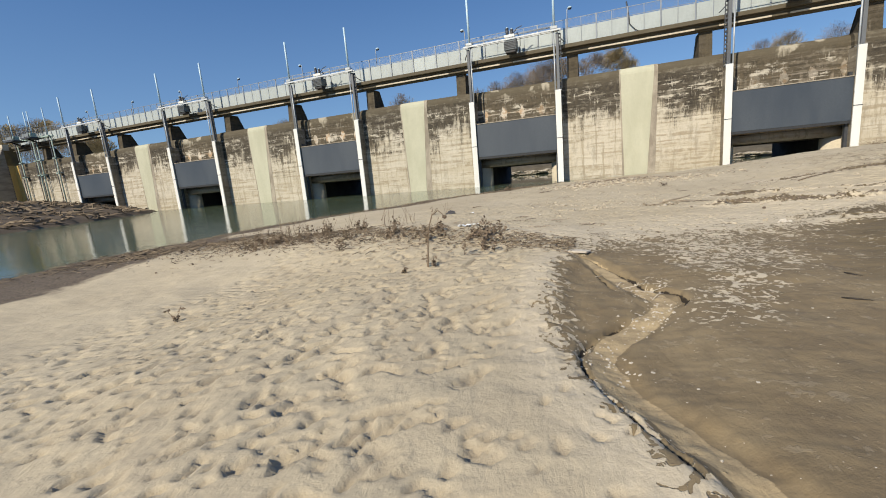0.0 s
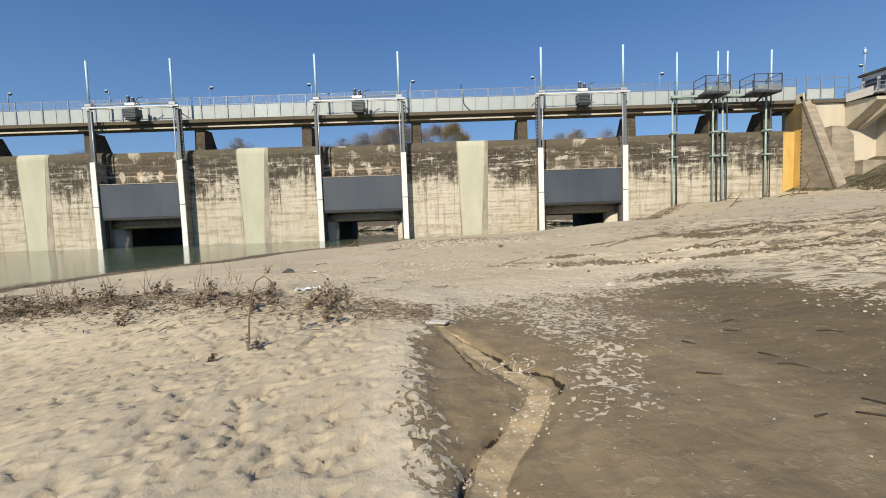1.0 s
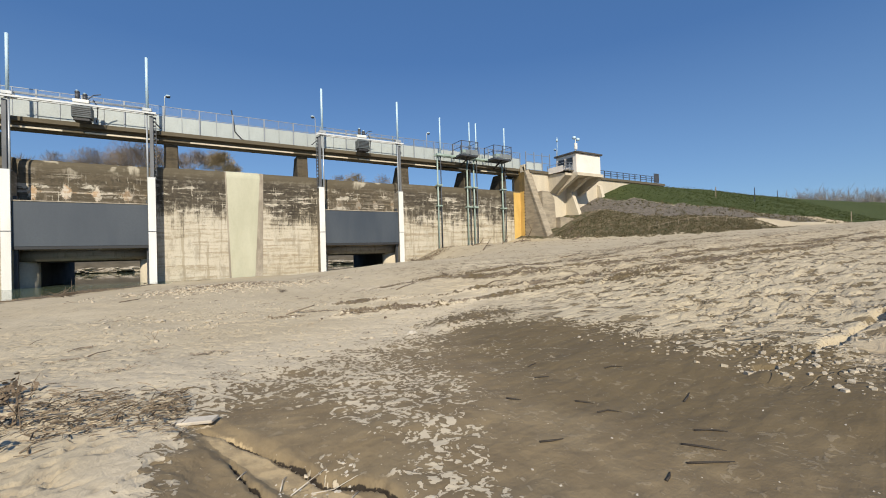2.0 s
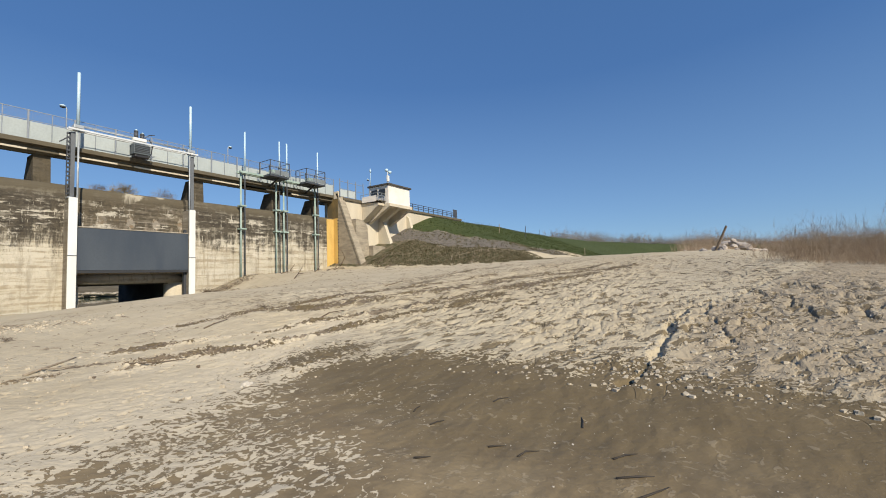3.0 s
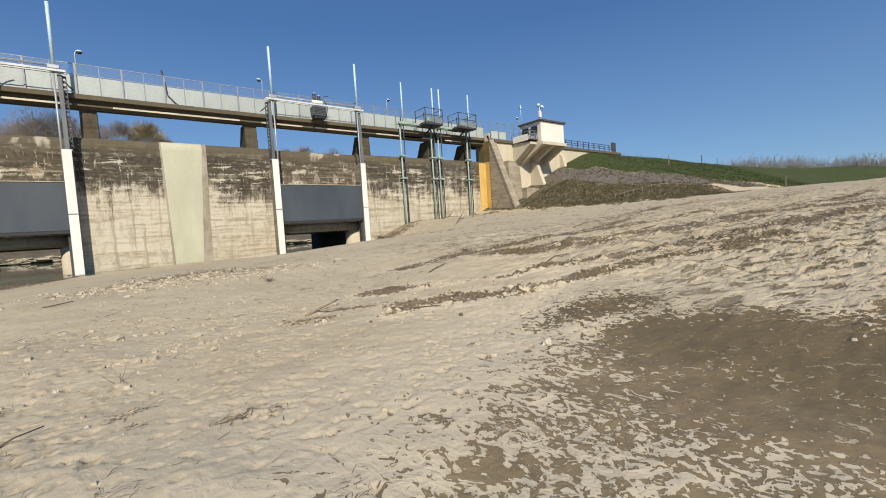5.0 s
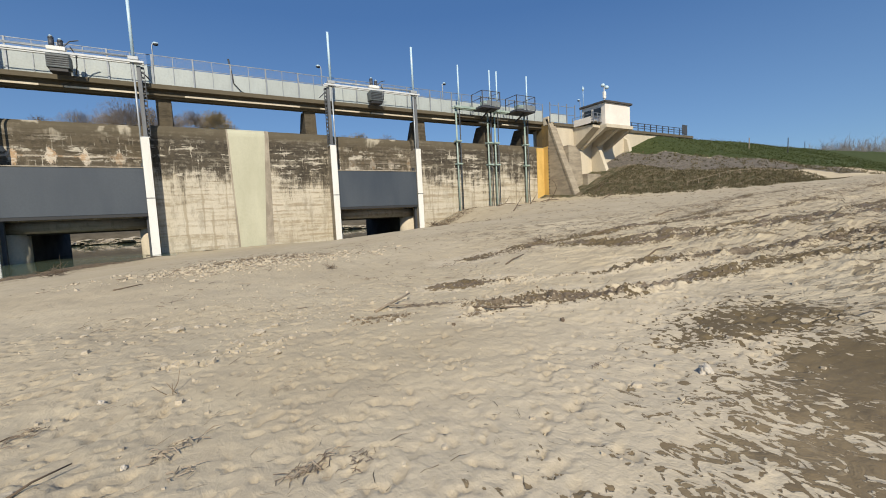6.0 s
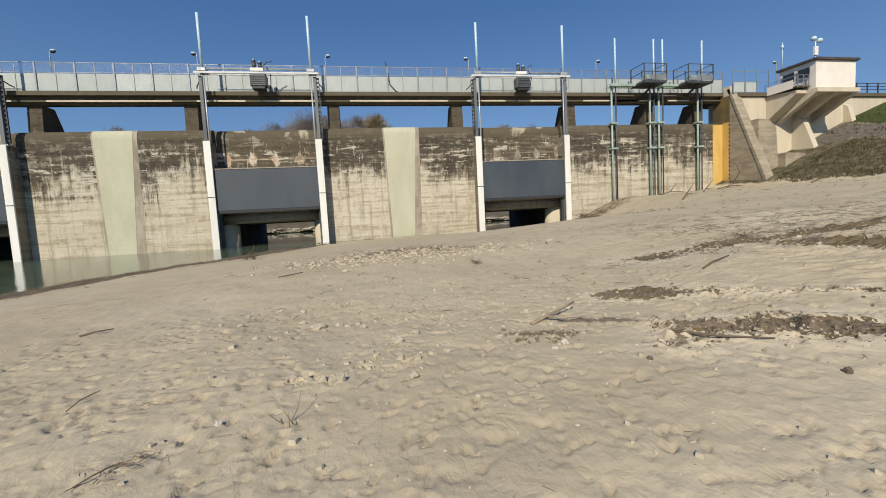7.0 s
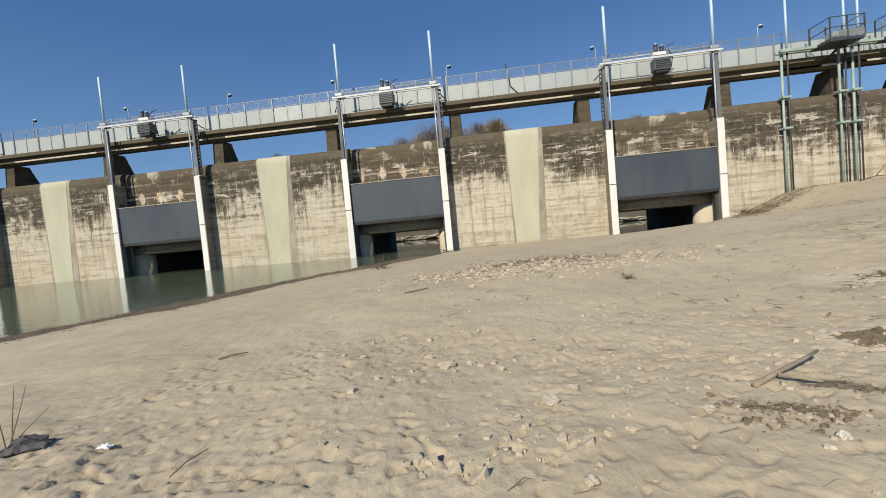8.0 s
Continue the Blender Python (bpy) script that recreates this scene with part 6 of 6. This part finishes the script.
chips("row_crust", row_clods[1::6], M_CLOD, "pale broken crust tumbled in rows on the slope", 0.006, 0.02, 83, 0.55)
shell = []
for k in range(380):
    x, y = frng.uniform(-1.6, 3.0), frng.uniform(-2.0, 3.6)
    shell.append((x, y))
wrack = []
for k in range(3600):
    t = frng.random()
    wrack.append((-4.8 - 11.0 * t, 4.7 + 1.9 * t + frng.gauss(0, 0.25 + 0.9 * t)))
chips("wrack_bits", wrack[:1700], M_STICK, "pale broken reed and wood bits in the drift line", 0.008, 0.026, 78, 0.5)
chips("wrack_clods", wrack[1700:], M_TWIG, "dark wood and bark bits in the drift line", 0.008, 0.024, 79, 0.6)
chips("shell_bits", shell, M_STONE, "white shell bits on the wet mud", 0.003, 0.008, 75, 0.3)
bits = []
for k in range(230):
    i = frng.choice((8, 9, 9, 10, 10, 6, 5))
    f = frng.random()
    p = GULLY[i] * (1 - f) + GULLY[i + 1] * f
    bits.append((p[0] + frng.gauss(0, 0.12), p[1] + frng.gauss(0, 0.10)))
for k in range(70):
    bits.append((frng.gauss(-1.1, 0.16), frng.gauss(1.8, 0.2)))
chips("gully_bits", bits, M_STONE, "white flakes and bits lying in the gully", 0.005, 0.014, 76, 0.25)


def stone(x, y, size, material, label, category="stone", flat=0.6, group=""):
    seed = int(abs(x * 91 + y * 37) * 10) % 97
    m = Mesh().ball((0, 0, size * flat * 0.35), size, (1.0, 0.75, flat), 0.45, seed, 3)
    ob = thing(category.replace(" ", "_"), m, material, label, category, group, smooth=False, at=(x, y, height(x, y)))
    ob.rotation_euler = (0, 0, seed)
    return ob


for x, y, s in ((-1.6, 10.15, 0.10), (-1.35, 10.4, 0.06), (-1.55, 8.96, 0.055), (-2.63, 11.36, 0.11), (-2.35, 11.5, 0.07), (-2.9, 11.7, 0.06), (-2.0, 11.2, 0.06), (-0.9, 10.9, 0.06), (-1.1, 9.6, 0.05), (-0.4, 9.9, 0.06), (-3.9, 12.6, 0.07), (-3.4, 12.7, 0.05), (-3.0, 12.5, 0.06), (-4.1, 11.9, 0.04), (-3.8, 11.8, 0.05)):
    stone(x, y, s, M_CLOD, "pale dried mud clod lying on the sand", "mud clod", 0.5, "clods on the sand")
for x, y, s in ((0.17, 9.37, 0.05), (-3.08, 8.53, 0.035), (1.62, 5.88, 0.075), (1.75, 5.95, 0.04), (0.0, 9.25, 0.03), (-2.75, 7.15, 0.025)):
    stone(x, y, s, M_STONE, "white rounded stone on the sand", "stone", 0.65, "stones on the sand")
stone(0.67, 8.66, 0.03, M_TWIG, "dark round clod on the sand", "clod", 0.9)
stone(1.96, 7.91, 0.04, M_TWIG, "dark round clod beside the flotsam", "clod", 0.8)


def stick(points, r, material, label, fork=None):
    pts = [Vector((x, y, height(x, y) + lift)) for x, y, lift in points]
    m = Mesh().tube(pts, [r * (1 - 0.5 * i / (len(pts) - 1)) for i in range(len(pts))], 7)
    t = thing("stick", m, material, label, "stick", "sticks on the sand", smooth=True)
    if fork:
        q = [Vector((x, y, height(x, y) + lift)) for x, y, lift in fork]
        part("side_twig", Mesh().tube(q, [r * 0.7, r * 0.5, r * 0.25][: len(q)], 6), material, t, "", True)
    return t


stick([(0.17, 10.28, 0.015), (0.45, 10.42, 0.05), (0.78, 10.58, 0.09), (1.0, 10.70, 0.12)], 0.027, M_STICK, "bleached forked driftwood stick on the sand", [(0.42, 10.36, 0.06), (0.60, 10.28, 0.05), (0.85, 10.20, 0.01)])
stick([(1.35, 9.2, 0.02), (1.7, 8.92, 0.04), (2.1, 8.65, 0.02)], 0.016, M_TWIG, "dark thin stick beside the flotsam")
for x, y, a, n in ((-1.15, 1.9, 0.5, 0.3), (-1.0, 1.75, -0.3, 0.32), (-1.3, 2.0, 1.2, 0.2), (-0.95, 1.5, 0.9, 0.2), (-1.55, 2.2, 1.1, 0.16)):
    dx, dy = math.cos(a) * n / 2, math.sin(a) * n / 2
    stick([(x - dx, y - dy, 0.01), (x, y + 0.03, 0.03), (x + dx, y + dy, 0.015)], 0.0045, M_STONE, "bleached white twig lying in the gully")
srng = random.Random(9)
for x, y, a, n in ((1.53, 1.74, -0.7, 0.12), (1.52, 1.43, -0.5, 0.16), (1.85, 0.7, -0.6, 0.18), (1.48, 0.57, -0.9, 0.2), (1.32, 0.44, -0.6, 0.22), (1.72, 2.53, -0.4, 0.12), (0.63, 1.3, -0.3, 0.14), (2.4, 1.2, 0.3, 0.15), (2.0, 3.0, 0.2, 0.12), (1.0, 2.2, -0.8, 0.1), (0.9, 0.5, 0.4, 0.1), (2.6, 2.2, -0.4, 0.16)):
    dx, dy = math.cos(a) * n * 0.75, math.sin(a) * n * 0.75
    stick([(x - dx, y - dy, 0.004), (x + srng.gauss(0, 0.01), y + srng.gauss(0, 0.02), 0.012), (x + dx, y + dy, 0.0)], 0.010, M_WETTWIG, "short black twig stuck in the wet mud")
for x, y, a, n, r in ((-3.14, 7.15, 0.75, 0.34, 0.009), (-3.6, 8.0, 0.7, 0.2, 0.006), (-4.4, 9.3, 1.2, 0.3, 0.006), (4.2, 11.5, 0.3, 0.8, 0.02), (6.3, 9.2, 0.1, 1.1, 0.02), (9.0, 12.6, 0.0, 1.6, 0.03), (11.5, 9.4, 0.1, 1.2, 0.03), (16, 15.0, 0.2, 2.0, 0.04), (-5.9, 12.2, 0.5, 0.4, 0.015), (-3.8, 16.4, 0.4, 0.6, 0.02)):
    dx, dy = math.cos(a) * n / 2, math.sin(a) * n / 2
    stick([(x - dx, y - dy, 0.01), (x - dx * 0.2, y - dy * 0.2 + 0.03 * n, 0.03), (x + dx, y + dy, 0.05)], r, M_TWIG, "thin dark driftwood stick lying on the sand")
for x, y, a, n in ((44, 49.6, 0.3, 3.2), (41, 47, -0.2, 3.0), (50, 45.5, 0.1, 3.6), (36, 45, 0.5, 2.4), (33.5, 47.5, -0.3, 2.6), (47.5, 42, 0.15, 3.0), (29, 40, 0.4, 2.0)):
    dx, dy = math.cos(a) * n / 2, math.sin(a) * n / 2
    stick([(x - dx, y - dy, 0.05), (x, y + 0.2, 0.3), (x + dx, y + dy, 0.2)], 0.07, M_TWIG, "dark branch washed up before the dam", [(x, y + 0.2, 0.3), (x + 0.3, y, 0.8), (x + 0.5, y - 0.2, 1.2)])
stick([(46.2, 51.6, 0.1), (46.6, 51.0, 1.4), (46.0, 50.8, 2.4), (45.6, 50.9, 3.0)], 0.06, M_TWIG, "dark bent branch standing by the yellow wall")


def board(x, y):
    m = Mesh().box(-0.17, 0.17, -0.06, 0.06, 0.0, 0.03, 0.006)
    for i, p in enumerate(m.v):
        m.v[i] = (p[0], p[1] + 0.02 * math.sin(p[0] * 9), p[2] + 0.03 * p[0])
    b = thing("board", m, M_STONE, "short bleached broken board at the gully's head", "board", at=(x, y, height(x, y) + 0.004))
    b.rotation_euler = (0.05, 0, -0.55)


board(-1.84, 3.2)


def scrap(x, y, s):
    rng = random.Random(int(abs(x) * 100))
    m = Mesh()
    n = 7
    for j in range(n):
        for i in range(n):
            m.v.append(((i / (n - 1) - 0.5) * s, (j / (n - 1) - 0.5) * s * 0.6, 0.015 + abs(rng.gauss(0, 0.13)) * s))
    m.f = [(j * n + i, j * n + i + 1, (j + 1) * n + i + 1, (j + 1) * n + i) for j in range(n - 1) for i in range(n - 1)]
    ob = thing("plastic_scrap", m, M_WRAP, "crumpled white plastic scrap on the sand", "litter", at=(x, y, height(x, y)))
    ob.modifiers.new("thick", "SOLIDIFY").thickness = 0.004
    return ob


scrap(-4.25, 5.15, 0.26)
scrap(-4.05, 5.3, 0.14)


dry = []
for line in DRY_CRACKS:
    for k in range(22):
        i = frng.randrange(len(line) - 1)
        f = frng.random()
        p = line[i] * (1 - f) + line[i + 1] * f
        dry.append((p[0] + frng.gauss(0, 0.06), p[1] + frng.gauss(0, 0.06)))
chips("crack_crumbs", dry, M_CLOD, "pale crumbs of mud crust along dry cracks", 0.01, 0.035, 81, 0.6)


def dead_plant(x, y, stalks, tall, seed, leafy=True, spread=0.25):
    rng = random.Random(seed)
    p = thing("dead_plant", None, None, "dead brown weed with thin stalks standing in the sand", "plant", "dead weeds on the sand", at=(x, y, height(x, y)))
    for k in range(stalks):
        lean = Vector((rng.gauss(0, spread), rng.gauss(0, spread), 1)).normalized()
        h = tall * rng.uniform(0.55, 1.1)
        a = Vector((rng.gauss(0, 0.04), rng.gauss(0, 0.04), -0.02))
        m = Mesh().tube([a, a + lean * h * 0.5, a + lean * h + Vector((rng.gauss(0, 0.05), rng.gauss(0, 0.05), -0.01)) * tall * 2], [0.0055, 0.004, 0.002], 4, False)
        if leafy:
            for j in range(7):
                c = a + lean * h * rng.uniform(0.1, 0.95)
                d = Vector((rng.gauss(0, 1), rng.gauss(0, 1), rng.gauss(-0.2, 0.6))).normalized() * rng.uniform(0.03, 0.085)
                w = d.orthogonal().normalized() * 0.022
                m.add([c, c + d * 0.5 + w, c + d, c + d * 0.5 - w], [(0, 1, 2, 3)])
        part("stalk", m, M_STALK, p)
    return p


prng = random.Random(14)
dead_plant(-2.56, 8.36, 4, 0.30, 1, False, 0.45)
tall_weed = dead_plant(-3.98, 2.35, 2, 0.36, 2, True, 0.10)
part("stalk", Mesh().tube([(0, 0, -0.02), (0.03, 0.0, 0.35), (0.08, -0.02, 0.62), (0.16, -0.05, 0.80), (0.27, -0.09, 0.86), (0.36, -0.12, 0.80)], [0.013, 0.011, 0.009, 0.008, 0.007, 0.006], 5, False), M_STALK, tall_weed, "long arched stalk")
part("seed_head", Mesh().ball((0.38, -0.13, 0.77), 0.035, (1, 1, 0.8), 0.6, 3, 2), M_TWIG, tall_weed, "dark dry seed head")
dead_plant(-3.82, 2.4, 1, 0.22, 3, True, 0.1)
dead_plant(-4.3, 2.15, 2, 0.14, 4, True, 0.3)
dead_plant(-6.9, 0.4, 3, 0.25, 5, True, 0.3)
dead_plant(-6.3, 9.55, 4, 0.62, 7, False, 0.45)
rag = Mesh()
for j in range(15):
    for i in range(15):
        u, v = i / 14 - 0.5, j / 14 - 0.5
        fold = noise.noise(Vector((u * 6, v * 6, 2.0))) + 0.5 * noise.noise(Vector((u * 15, v * 15, 5.0)))
        rag.v.append((u * 0.34 + 0.05 * fold, v * 0.20 + 0.04 * fold, 0.02 + 0.11 * math.exp(-9 * (u * u + v * v)) + 0.05 * abs(fold)))
rag.f = [(j * 15 + i, j * 15 + i + 1, (j + 1) * 15 + i + 1, (j + 1) * 15 + i) for j in range(14) for i in range(14)]
rag_thing = thing("litter_bundle", rag, M_RAG, "crumpled charcoal-grey rag caught in a dead weed", "litter", at=(-6.1, 9.55, height(-6.1, 9.55)))
rag_thing.rotation_euler = (0, 0, 0.5)
rag_thing.modifiers.new("thick", "SOLIDIFY").thickness = 0.006
scrap(-5.35, 9.55, 0.11)
dead_plant(-6.6, 9.2, 4, 0.3, 8, True, 0.4)
for k in range(75):
    t = prng.random()
    t = (t + 0.06 * math.sin(t * 40)) % 1
    x = -3.0 - 7.5 * t
    y = 3.75 + 1.5 * min(t * 1.8, 1) + prng.gauss(0, 0.42)
    dead_plant(x, y, prng.choice((2, 3, 4, 5)), prng.uniform(0.12, 0.42) + 0.18 * t, 200 + k, True, 0.3)
for k in range(22):
    dead_plant(prng.uniform(-13, -6.5), prng.uniform(5.2, 8.5), 3, prng.uniform(0.35, 0.75), 300 + k, False, 0.2)


def brush(x, y, s, seed, label):
    """A ball of tangled roots and twigs."""
    rng = random.Random(seed)
    b = thing("brushwood", None, None, label, "brushwood", at=(x, y, height(x, y)))
    m = Mesh()
    for j in range(60):
        a = Vector((rng.gauss(0, 0.2), rng.gauss(0, 0.2), rng.uniform(0, 0.25))) * s
        d = Vector((rng.gauss(0, 1), rng.gauss(0, 1), abs(rng.gauss(0.3, 0.5)))).normalized() * s * rng.uniform(0.3, 0.9)
        m.tube([a, a + d * 0.5 + Vector((0, 0, rng.gauss(0.05, 0.05))) * s, a + d], [0.014 * s, 0.01 * s, 0.004 * s], 3, False)
    tagged(part("tangle", m, M_TWIG, b), kind="stuff")
    return b


brush(6.97, 13.56, 0.36, 1, "tangle of dark roots and twigs lying on the slope")
brush(1.0, 15.9, 0.25, 2, "small tuft of dark twigs on the sand")
brush(24.6, 51.6, 1.4, 3, "dead brush caught beside the gate's guide")
brush(-8.6, 31.5, 1.0, 6, "bare branches sticking out of the sand")

# rubble, leaning post and stakes on the slope
pile = thing("rubble_pile", None, None, "heap of pale concrete rubble and tree roots on the sand", "rubble")
rrng = random.Random(6)
for k in range(34):
    x, y = 68 + rrng.gauss(0, 1.5), -2.4 + rrng.gauss(0, 1.9)
    r = rrng.uniform(0.3, 0.75)
    h0 = height(x, y) + max(0, 1.4 - 0.5 * math.hypot(x - 68, y + 2.4))
    part("block", Mesh().ball((x, y, h0), r, (1, rrng.uniform(0.6, 1), rrng.uniform(0.5, 0.9)), 0.6, k, 1), M_RUBBLE, pile)
z = height(64, -0.6)
thing("post", Mesh().tube([(64.0, -0.3, z - 0.5), (64.0, -1.9, z + 3.2)], [0.16, 0.13], 8), M_TWIG, "thick dark wooden post leaning on the sand", "post")
for x, y, h in ((108, 43.5, 3.2), (118, 30, 2.2), (150, 54.6, 2.4), (92, 44, 2.2)):
    thing("stake", Mesh().tube([(x, y, height(x, y) - 0.3), (x + 0.1, y, height(x, y) + h)], [0.09, 0.08], 6), M_STICK if h < 2.3 else M_STEEL_DARK, "thin upright stake on the flood bank", "stake", "stakes on the bank")
wire = Mesh()
spots = [(56.0 + 1.5 * k, 36.0 - 0.62 * k) for k in range(9)]
for x, y in spots:
    wire.tube([(x, y, height(x, y) - 0.2), (x, y, height(x, y) + 0.7)], 0.04, 5)
for (x, y), (u, v) in zip(spots[:-1], spots[1:]):
    wire.tube([(x, y, height(x, y) + 0.6), (u, v, height(u, v) + 0.6)], 0.03, 4, False)
thing("low_fence", wire, M_STICK, "low pale post-and-rail fence in the weeds", "fence", kind="stuff")
